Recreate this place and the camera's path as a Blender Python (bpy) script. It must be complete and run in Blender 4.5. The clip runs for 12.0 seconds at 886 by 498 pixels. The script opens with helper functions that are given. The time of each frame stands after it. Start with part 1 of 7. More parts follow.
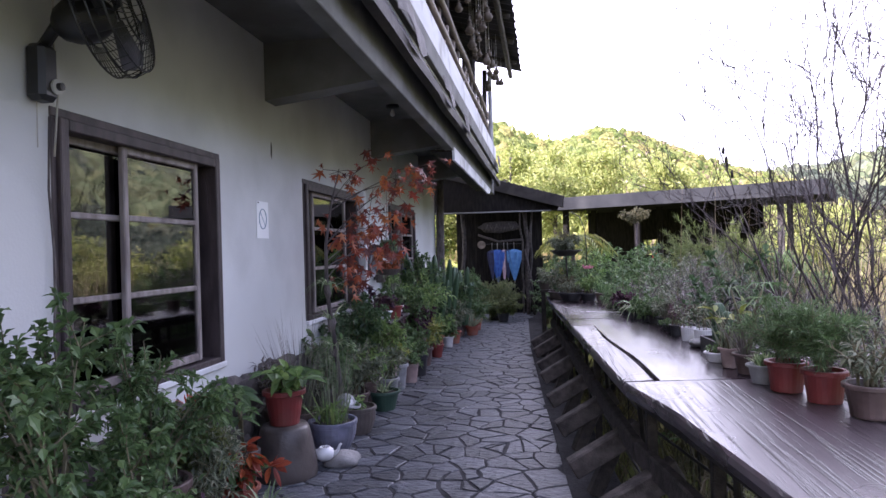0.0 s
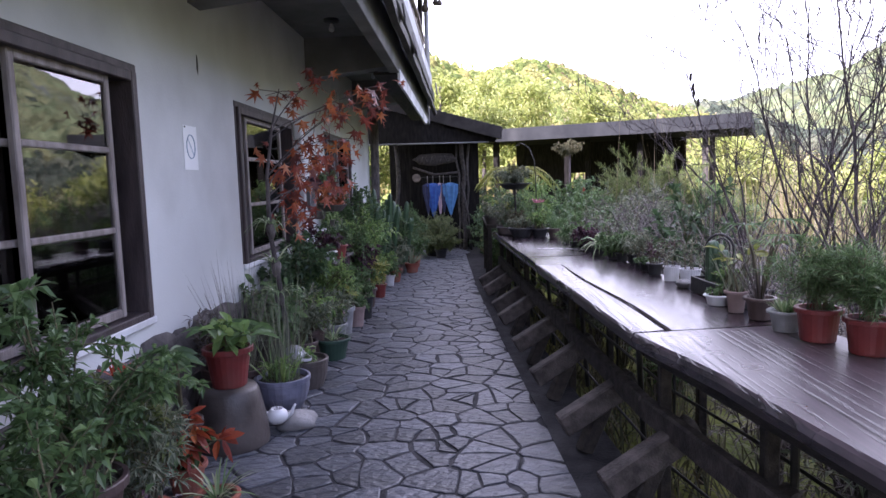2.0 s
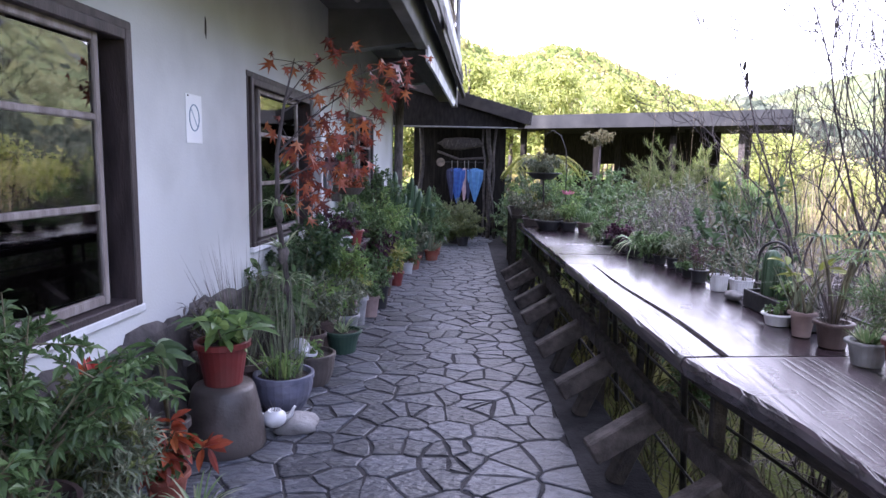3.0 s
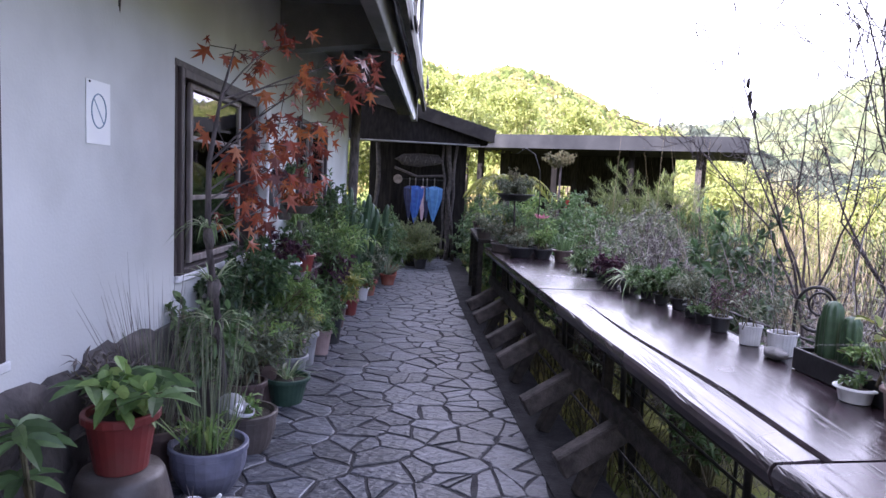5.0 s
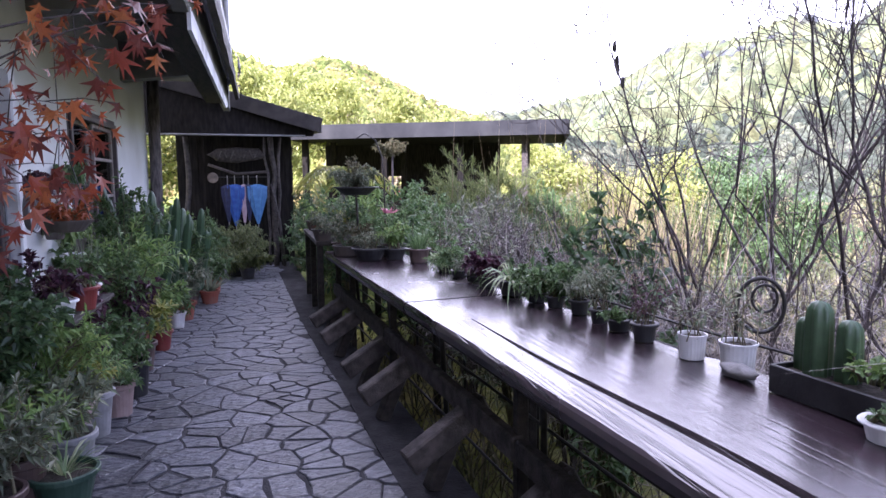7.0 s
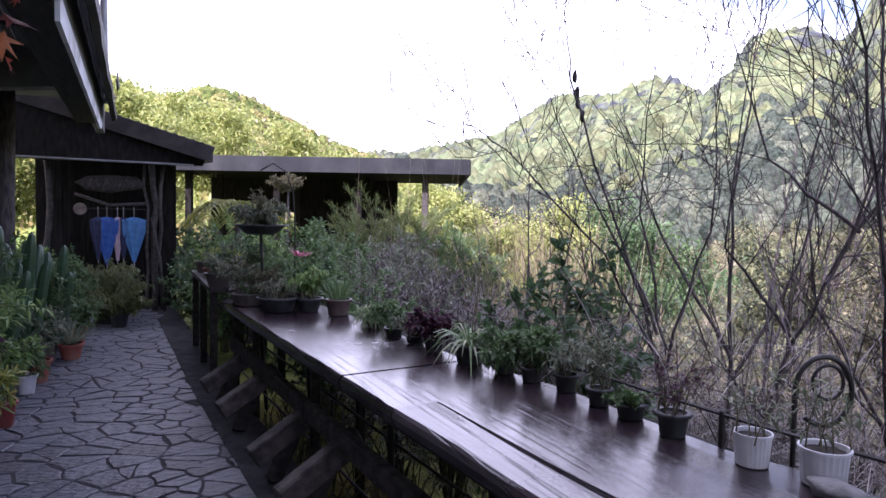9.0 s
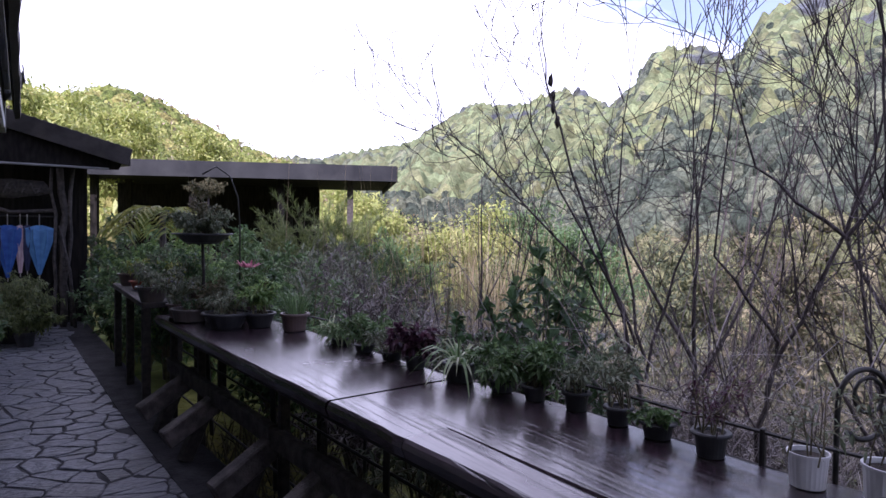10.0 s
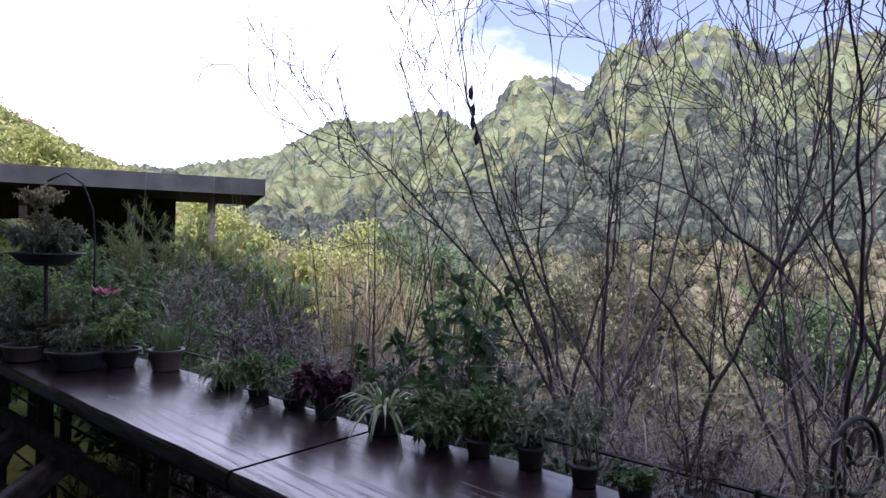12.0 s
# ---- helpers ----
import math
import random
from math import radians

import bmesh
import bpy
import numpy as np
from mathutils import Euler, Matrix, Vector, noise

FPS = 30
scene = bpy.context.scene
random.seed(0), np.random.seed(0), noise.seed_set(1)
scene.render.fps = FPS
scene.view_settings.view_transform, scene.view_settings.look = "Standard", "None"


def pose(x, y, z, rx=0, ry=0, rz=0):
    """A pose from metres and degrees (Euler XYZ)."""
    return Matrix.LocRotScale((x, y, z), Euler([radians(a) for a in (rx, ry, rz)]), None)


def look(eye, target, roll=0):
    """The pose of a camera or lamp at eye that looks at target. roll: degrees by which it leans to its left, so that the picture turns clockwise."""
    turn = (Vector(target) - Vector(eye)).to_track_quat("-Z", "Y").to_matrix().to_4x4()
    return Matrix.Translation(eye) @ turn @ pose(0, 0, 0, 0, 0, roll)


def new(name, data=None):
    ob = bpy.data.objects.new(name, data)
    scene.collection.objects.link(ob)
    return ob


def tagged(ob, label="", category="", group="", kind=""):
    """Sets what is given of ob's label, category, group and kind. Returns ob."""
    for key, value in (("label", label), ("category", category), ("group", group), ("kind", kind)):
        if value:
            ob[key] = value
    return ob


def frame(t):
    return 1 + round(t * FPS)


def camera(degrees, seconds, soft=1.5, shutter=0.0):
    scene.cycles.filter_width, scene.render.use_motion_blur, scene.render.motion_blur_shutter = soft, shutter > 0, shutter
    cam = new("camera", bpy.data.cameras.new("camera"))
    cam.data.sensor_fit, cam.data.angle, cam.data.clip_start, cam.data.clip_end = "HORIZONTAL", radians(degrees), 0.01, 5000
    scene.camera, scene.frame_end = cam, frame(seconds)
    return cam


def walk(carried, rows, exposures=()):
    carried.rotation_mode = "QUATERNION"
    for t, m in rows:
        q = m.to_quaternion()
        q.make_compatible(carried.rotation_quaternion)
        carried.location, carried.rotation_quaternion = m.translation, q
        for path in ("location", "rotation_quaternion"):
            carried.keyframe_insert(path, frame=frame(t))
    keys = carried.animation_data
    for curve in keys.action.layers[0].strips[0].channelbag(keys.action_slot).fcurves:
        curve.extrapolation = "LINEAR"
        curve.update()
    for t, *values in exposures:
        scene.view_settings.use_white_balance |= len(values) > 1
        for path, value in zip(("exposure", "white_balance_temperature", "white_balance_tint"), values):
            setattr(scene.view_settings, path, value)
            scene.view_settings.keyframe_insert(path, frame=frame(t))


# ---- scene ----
cam = camera(68.6, 12.0)
PATH = [
    (0, (0.082, 0.117, 1.616), (-0.222, 2.094, 1.621), -1.6),
    (0.5, (0.035, 0.276, 1.643), (-0.281, 2.25, 1.626), 0.7),
    (1, (-0.142, 0.398, 1.652), (-0.298, 2.39, 1.574), 1.4),
    (1.5, (-0.292, 0.486, 1.66), (-0.366, 2.48, 1.531), 1.0),
    (2, (-0.308, 0.678, 1.625), (-0.376, 2.666, 1.419), -1.7),
    (2.5, (-0.273, 0.948, 1.641), (-0.421, 2.929, 1.409), -1.7),
    (3, (-0.332, 1.122, 1.639), (-0.464, 3.101, 1.386), 0.9),
    (3.5, (-0.531, 1.338, 1.654), (-0.546, 3.326, 1.431), 2.6),
    (5.5, (-0.528, 2.233, 1.636), (-0.492, 4.225, 1.457), 2.3),
    (6, (-0.635, 2.538, 1.647), (-0.492, 4.526, 1.49), -0.5),
    (6.5, (-0.543, 2.831, 1.621), (-0.205, 4.79, 1.402), -1.5),
    (8.5, (-0.665, 3.711, 1.649), (0.19, 5.515, 1.533), 1.8),
    (9, (-0.634, 3.955, 1.643), (0.227, 5.758, 1.553), 0.9),
    (9.5, (-0.707, 4.146, 1.63), (0.284, 5.882, 1.565), 2.4),
    (10, (-0.856, 4.352, 1.644), (0.233, 6.028, 1.58), 0.8),
    (10.5, (-0.781, 4.559, 1.63), (0.275, 6.256, 1.564), 1.5),
    (11, (-0.694, 4.683, 1.66), (0.415, 6.347, 1.609), 3.0),
    (11.5, (-0.737, 4.788, 1.664), (0.547, 6.322, 1.641), 2.9),
    (12, (-0.822, 4.895, 1.68), (0.593, 6.308, 1.677), 1.6),
]
EXPOSURES = [(0.0, 1.34, 5800, 32), (1.0, 1.32, 5780, 32), (2.2, 1.42, 5740, 32), (3.0, 1.78, 5700, 31), (3.5, 1.86, 5700, 31), (5.5, 1.58, 5660, 32), (6.5, 1.63, 5640, 35), (8.5, 1.2, 5640, 34), (9.5, 0.57, 5620, 35), (12.0, 0.19, 5540, 33)]
walk(cam, [(t, look(eye, target, roll)) for t, eye, target, roll in PATH], EXPOSURES)


# ---- light ----
SUN_FROM = Vector((-0.60, -0.64, 0.48)).normalized()
world = bpy.data.worlds.new("world")
scene.world = world
world.use_nodes = True
wn, wl = world.node_tree.nodes, world.node_tree.links
wn.clear()
w_out, w_bg, w_sky = wn.new("ShaderNodeOutputWorld"), wn.new("ShaderNodeBackground"), wn.new("ShaderNodeTexSky")
w_sky.sky_type, w_sky.sun_disc = "NISHITA", False
w_sky.sun_elevation = math.asin(SUN_FROM.z)
w_sky.sun_rotation = math.atan2(SUN_FROM.x, SUN_FROM.y)
w_sky.air_density, w_sky.dust_density = 1.0, 0.6
w_co, w_map = wn.new("ShaderNodeTexCoord"), wn.new("ShaderNodeMapping")
w_map.inputs["Scale"].default_value = (1.0, 1.0, 2.2)
w_noise, w_ramp, w_mix = wn.new("ShaderNodeTexNoise"), wn.new("ShaderNodeValToRGB"), wn.new("ShaderNodeMixRGB")
w_noise.inputs["Scale"].default_value, w_noise.inputs["Detail"].default_value = 2.6, 6.0
w_ramp.color_ramp.elements[0].position, w_ramp.color_ramp.elements[1].position = 0.34, 0.44
w_ramp.color_ramp.elements[0].color = (0.16, 0.16, 0.16, 1)
w_mix.inputs[2].default_value = (13.6, 13.8, 14.4, 1)
w_bg.inputs["Strength"].default_value = 0.13
wl.new(w_co.outputs["Generated"], w_map.inputs["Vector"])
wl.new(w_map.outputs["Vector"], w_noise.inputs["Vector"])
w_dot = wn.new("ShaderNodeVectorMath")
w_dot.operation, w_dot.inputs[1].default_value = "DOT_PRODUCT", (0.75, -0.45, 0.50)
wl.new(w_co.outputs["Generated"], w_dot.inputs[0])
w_add = wn.new("ShaderNodeMath")
w_add.operation, w_add.inputs[1].default_value = "MULTIPLY_ADD", -0.62
w_add.inputs[2].default_value = 0.28
wl.new(w_dot.outputs["Value"], w_add.inputs[0])
w_sum = wn.new("ShaderNodeMath")
wl.new(w_noise.outputs["Fac"], w_sum.inputs[0])
wl.new(w_add.outputs["Value"], w_sum.inputs[1])
wl.new(w_sum.outputs["Value"], w_ramp.inputs["Fac"])
wl.new(w_ramp.outputs["Color"], w_mix.inputs["Fac"])
wl.new(w_sky.outputs["Color"], w_mix.inputs[1])
wl.new(w_mix.outputs["Color"], w_bg.inputs["Color"])
wl.new(w_bg.outputs["Background"], w_out.inputs["Surface"])
sun = new("sun", bpy.data.lights.new("sun", "SUN"))
sun.data.energy, sun.data.angle, sun.data.color = 5.0, radians(0.6), (1.0, 0.94, 0.84)
sun.matrix_world = look(SUN_FROM * 50, (0, 0, 0))


# ---- materials ----
def nodes_of(name):
    m = bpy.data.materials.new(name)
    m.use_nodes = True
    return m, m.node_tree.nodes, m.node_tree.links


def paint(name, a, b, rough=0.7, scale=6.0, stretch=(1, 1, 1), bump=0.2, bump_scale=40.0, metal=0.0, object_random=0.0, detail=6.0, stain=None, stain_scale=1.3, spec=0.5, lo=0.35, hi=0.65, rough_var=0.12):
    """A surface between two colours a and b, mottled at two scales, with fine relief."""
    m, n, l = nodes_of(name)
    p = n["Principled BSDF"]
    co, mp = n.new("ShaderNodeTexCoord"), n.new("ShaderNodeMapping")
    mp.inputs["Scale"].default_value = stretch
    l.new(co.outputs["Object"], mp.inputs["Vector"])
    big = n.new("ShaderNodeTexNoise")
    big.inputs["Scale"].default_value, big.inputs["Detail"].default_value = scale, detail
    l.new(mp.outputs["Vector"], big.inputs["Vector"])
    ramp = n.new("ShaderNodeValToRGB")
    ramp.color_ramp.elements[0].position, ramp.color_ramp.elements[1].position = lo, hi
    ramp.color_ramp.elements[0].color, ramp.color_ramp.elements[1].color = (*a, 1), (*b, 1)
    l.new(big.outputs["Fac"], ramp.inputs["Fac"])
    colour = ramp.outputs["Color"]
    if stain:
        st, sr, sm = n.new("ShaderNodeTexNoise"), n.new("ShaderNodeValToRGB"), n.new("ShaderNodeMixRGB")
        st.inputs["Scale"].default_value, st.inputs["Detail"].default_value = stain_scale, 8.0
        sr.color_ramp.elements[0].position, sr.color_ramp.elements[1].position = 0.5, 0.72
        sm.inputs[2].default_value = (*stain, 1)
        l.new(co.outputs["Object"], st.inputs["Vector"])
        l.new(st.outputs["Fac"], sr.inputs["Fac"])
        l.new(sr.outputs["Color"], sm.inputs["Fac"])
        l.new(colour, sm.inputs[1])
        colour = sm.outputs["Color"]
    if object_random:
        info, hsv, mr = n.new("ShaderNodeObjectInfo"), n.new("ShaderNodeHueSaturation"), n.new("ShaderNodeMapRange")
        mr.inputs["To Min"].default_value, mr.inputs["To Max"].default_value = 1 - object_random, 1 + object_random
        l.new(info.outputs["Random"], mr.inputs["Value"])
        l.new(mr.outputs["Result"], hsv.inputs["Value"])
        l.new(colour, hsv.inputs["Color"])
        colour = hsv.outputs["Color"]
    l.new(colour, p.inputs["Base Color"])
    fine = n.new("ShaderNodeTexNoise")
    fine.inputs["Scale"].default_value, fine.inputs["Detail"].default_value = bump_scale, 5.0
    l.new(mp.outputs["Vector"], fine.inputs["Vector"])
    rr = n.new("ShaderNodeMapRange")
    rr.inputs["To Min"].default_value, rr.inputs["To Max"].default_value = max(rough - rough_var, 0.05), min(rough + rough_var, 1.0)
    l.new(fine.outputs["Fac"], rr.inputs["Value"])
    l.new(rr.outputs["Result"], p.inputs["Roughness"])
    p.inputs["Metallic"].default_value = metal
    p.inputs["Specular IOR Level"].default_value = spec
    if bump:
        bp = n.new("ShaderNodeBump")
        bp.inputs["Strength"].default_value, bp.inputs["Distance"].default_value = bump, 0.02
        l.new(fine.outputs["Fac"], bp.inputs["Height"])
        l.new(bp.outputs["Normal"], p.inputs["Normal"])
    return m


def leafy(name, a, b, c=None, rough=0.42, through_light=0.35, spec=0.5, by_object=False):
    """Leaves that differ one by one between the colours a, b and c, and let some light through."""
    m, n, l = nodes_of(name)
    p, out = n["Principled BSDF"], n["Material Output"]
    geo, ramp = n.new("ShaderNodeNewGeometry"), n.new("ShaderNodeValToRGB")
    ramp.color_ramp.elements[0].color, ramp.color_ramp.elements[1].color = (*a, 1), (*(c or b), 1)
    if c:
        ramp.color_ramp.elements.new(0.55).color = (*b, 1)
    info = n.new("ShaderNodeObjectInfo")
    l.new(info.outputs["Random"] if by_object else geo.outputs["Random Per Island"], ramp.inputs["Fac"])
    co, nz, mx = n.new("ShaderNodeTexCoord"), n.new("ShaderNodeTexNoise"), n.new("ShaderNodeMixRGB")
    nz.inputs["Scale"].default_value = 30.0
    mx.blend_type, mx.inputs["Fac"].default_value = "OVERLAY", 0.35
    l.new(co.outputs["Object"], nz.inputs["Vector"])
    l.new(ramp.outputs["Color"], mx.inputs[1])
    l.new(nz.outputs["Fac"], mx.inputs[2])
    l.new(mx.outputs["Color"], p.inputs["Base Color"])
    p.inputs["Roughness"].default_value = rough
    p.inputs["Specular IOR Level"].default_value = spec
    tr, ms = n.new("ShaderNodeBsdfTranslucent"), n.new("ShaderNodeMixShader")
    l.new(mx.outputs["Color"], tr.inputs["Color"])
    ms.inputs["Fac"].default_value = through_light
    l.new(p.outputs["BSDF"], ms.inputs[1])
    l.new(tr.outputs["BSDF"], ms.inputs[2])
    l.new(ms.outputs["Shader"], out.inputs["Surface"])
    return m


M = {}
M["plaster"] = paint("wall_plaster", (0.57, 0.58, 0.58), (0.70, 0.71, 0.715), 0.85, 1.6, bump=0.10, bump_scale=60, stain=(0.46, 0.455, 0.435), stain_scale=0.8)
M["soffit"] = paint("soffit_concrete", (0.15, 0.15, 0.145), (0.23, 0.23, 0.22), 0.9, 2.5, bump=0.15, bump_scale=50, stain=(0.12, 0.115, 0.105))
M["fascia"] = paint("fascia_white", (0.66, 0.67, 0.70), (0.80, 0.80, 0.82), 0.75, 1.5, stretch=(1, 0.5, 3), bump=0.15, bump_scale=30, stain=(0.40, 0.39, 0.37), stain_scale=2.5)
M["mortar"] = paint("mortar_dark", (0.026, 0.026, 0.029), (0.052, 0.051, 0.054), 0.95, 8, bump=0.5, bump_scale=70, spec=0.2)
M["kerb"] = paint("dark_concrete", (0.016, 0.016, 0.018), (0.038, 0.037, 0.040), 0.9, 6, bump=0.5, bump_scale=50, spec=0.2)
M["flag"] = paint("flagstone_slate", (0.033, 0.036, 0.046), (0.118, 0.124, 0.142), 0.42, 9, stretch=(1, 1.6, 1), bump=1.0, bump_scale=17, object_random=0.38, stain=(0.075, 0.077, 0.08), stain_scale=3.4, spec=0.5, lo=0.3, hi=0.7)
M["plinth"] = paint("plinth_stone", (0.045, 0.04, 0.04), (0.12, 0.105, 0.10), 0.9, 5, bump=0.8, bump_scale=18, object_random=0.25)
M["frame"] = paint("window_frame_wood", (0.032, 0.023, 0.025), (0.075, 0.056, 0.057), 0.55, 5, stretch=(3, 3, 0.6), bump=0.25, bump_scale=40)
M["sash"] = paint("sash_worn_wood", (0.17, 0.14, 0.135), (0.32, 0.28, 0.27), 0.6, 6, stretch=(3, 3, 0.6), bump=0.25, bump_scale=40)
M["darkwood"] = paint("dark_timber", (0.012, 0.010, 0.009), (0.045, 0.036, 0.03), 0.75, 5, stretch=(4, 0.6, 4), bump=0.4, bump_scale=26, object_random=0.2)
# dark timber blackened further: shade below the roofs is put into its colour
M["shadewood"] = paint("shade_black_timber", (0.006, 0.005, 0.005), (0.02, 0.017, 0.015), 0.85, 5, stretch=(4, 4, 0.6), bump=0.3, bump_scale=20, object_random=0.25, spec=0.2)
M["greywood"] = paint("weathered_timber", (0.028, 0.023, 0.021), (0.085, 0.072, 0.066), 0.75, 5, stretch=(3, 3, 3), bump=0.4, bump_scale=26, object_random=0.2)
M["iron"] = paint("black_iron", (0.008, 0.008, 0.008), (0.025, 0.022, 0.02), 0.5, 20, bump=0.15, bump_scale=80)
M["interior"] = paint("interior_wall", (0.30, 0.28, 0.25), (0.42, 0.39, 0.35), 0.9, 2, bump=0)
M["bark"] = paint("grey_bark", (0.055, 0.045, 0.045), (0.16, 0.135, 0.13), 0.85, 10, stretch=(3, 3, 0.7), bump=0.5, bump_scale=60)
M["twig"] = paint("dark_twig_bark", (0.030, 0.023, 0.024), (0.100, 0.080, 0.080), 0.8, 10, stretch=(3, 3, 0.7), bump=0.5, bump_scale=60)
M["stem"] = paint("green_brown_stem", (0.08, 0.07, 0.04), (0.18, 0.16, 0.09), 0.75, 12, bump=0.3, bump_scale=60)
M["terracotta"] = paint("terracotta", (0.24, 0.065, 0.042), (0.34, 0.105, 0.065), 0.75, 7, bump=0.15, bump_scale=70, stain=(0.22, 0.12, 0.09), stain_scale=6)
M["redpot"] = paint("red_plastic", (0.15, 0.024, 0.022), (0.21, 0.036, 0.030), 0.45, 7, bump=0.05, stain=(0.16, 0.05, 0.04), stain_scale=5)
M["blackpot"] = paint("black_plastic", (0.012, 0.012, 0.014), (0.03, 0.03, 0.032), 0.5, 8, bump=0.1)
M["greypot"] = paint("grey_ceramic", (0.20, 0.20, 0.205), (0.32, 0.32, 0.32), 0.6, 8, bump=0.15, stain=(0.14, 0.14, 0.13), stain_scale=6)
M["bluepot"] = paint("blue_grey_glaze", (0.11, 0.115, 0.16), (0.19, 0.195, 0.26), 0.35, 6, bump=0.1, stain=(0.10, 0.10, 0.12), stain_scale=5)
M["crock"] = paint("brown_stoneware", (0.050, 0.040, 0.036), (0.100, 0.082, 0.072), 0.42, 5, bump=0.2, bump_scale=30, stain=(0.12, 0.10, 0.09), stain_scale=4)
M["greenpot"] = paint("green_plastic", (0.02, 0.05, 0.035), (0.035, 0.075, 0.05), 0.5, 8, bump=0.1)
M["whitepot"] = paint("white_ceramic", (0.62, 0.62, 0.63), (0.75, 0.75, 0.76), 0.4, 8, bump=0.05, stain=(0.5, 0.5, 0.48), stain_scale=6)
M["pinkpot"] = paint("pinkish_clay", (0.24, 0.17, 0.155), (0.34, 0.25, 0.23), 0.75, 8, bump=0.15)
M["brownpot"] = paint("brown_glaze", (0.07, 0.045, 0.04), (0.13, 0.09, 0.08), 0.45, 8, bump=0.1)
M["soil"] = paint("potting_soil", (0.02, 0.015, 0.011), (0.055, 0.042, 0.032), 0.95, 30, bump=0.8, bump_scale=90)
M["rock"] = paint("grey_rock", (0.16, 0.155, 0.155), (0.30, 0.29, 0.285), 0.8, 6, bump=0.5, bump_scale=30)
M["tin"] = paint("dark_roof_sheet", (0.016, 0.014, 0.015), (0.042, 0.036, 0.037), 0.65, 5, bump=0.2, bump_scale=30, stain=(0.055, 0.045, 0.042), stain_scale=2)
# darkened colour stands in for the shadow that doesn't fall on this roof
M["pavroof"] = paint("pavilion_fascia", (0.015, 0.016, 0.019), (0.032, 0.033, 0.036), 0.8, 1.2, bump=0.1, bump_scale=20, stain=(0.06, 0.06, 0.06), stain_scale=0.8, spec=0.3)
M["gutter"] = paint("grey_gutter", (0.17, 0.17, 0.18), (0.28, 0.28, 0.29), 0.55, 4, bump=0.1, bump_scale=40)
M["pipe"] = paint("pvc_pipe", (0.50, 0.50, 0.54), (0.62, 0.62, 0.66), 0.45, 6, bump=0.05)
M["card"] = paint("white_card", (0.90, 0.91, 0.93), (0.93, 0.94, 0.95), 0.6, 3, bump=0.02)
M["ink"] = paint("blue_ink", (0.20, 0.30, 0.42), (0.26, 0.36, 0.48), 0.6, 20, bump=0)
M["fanblack"] = paint("fan_black_plastic", (0.012, 0.012, 0.013), (0.022, 0.022, 0.024), 0.4, 10, bump=0.05)
M["fangrey"] = paint("fan_grey_plastic", (0.45, 0.45, 0.46), (0.55, 0.55, 0.56), 0.4, 10, bump=0.05)
M["cable"] = paint("cable_cream", (0.40, 0.38, 0.34), (0.50, 0.48, 0.44), 0.6, 10, bump=0)
M["umb_blue"] = paint("umbrella_blue", (0.02, 0.07, 0.30), (0.04, 0.13, 0.42), 0.55, 10, bump=0.2, bump_scale=40)
M["umb_sky"] = paint("umbrella_light_blue", (0.06, 0.18, 0.40), (0.10, 0.26, 0.52), 0.55, 10, bump=0.2, bump_scale=40)
M["umb_navy"] = paint("umbrella_navy", (0.012, 0.014, 0.05), (0.025, 0.03, 0.09), 0.55, 10, bump=0.2, bump_scale=40)
M["umb_pink"] = paint("umbrella_pink", (0.45, 0.30, 0.34), (0.55, 0.42, 0.46), 0.55, 10, bump=0.2, bump_scale=40)
M["gourd"] = paint("dried_gourd", (0.10, 0.08, 0.065), (0.22, 0.175, 0.14), 0.7, 8, bump=0.2)
M["bamboo"] = paint("grey_bamboo", (0.15, 0.12, 0.10), (0.32, 0.26, 0.22), 0.6, 6, stretch=(3, 0.6, 3), bump=0.25, bump_scale=30, object_random=0.25)
M["redpaint"] = paint("red_cloth", (0.40, 0.03, 0.04), (0.50, 0.06, 0.06), 0.7, 5, bump=0.1)
M["brass"] = paint("dull_metal", (0.35, 0.33, 0.30), (0.45, 0.43, 0.40), 0.4, 10, metal=0.8, bump=0.05)
M["pod"] = paint("dark_seed_pod", (0.012, 0.009, 0.009), (0.035, 0.026, 0.024), 0.8, 20, bump=0.4)
M["bulb"] = paint("frosted_bulb", (0.55, 0.55, 0.53), (0.65, 0.65, 0.63), 0.3, 10, bump=0)


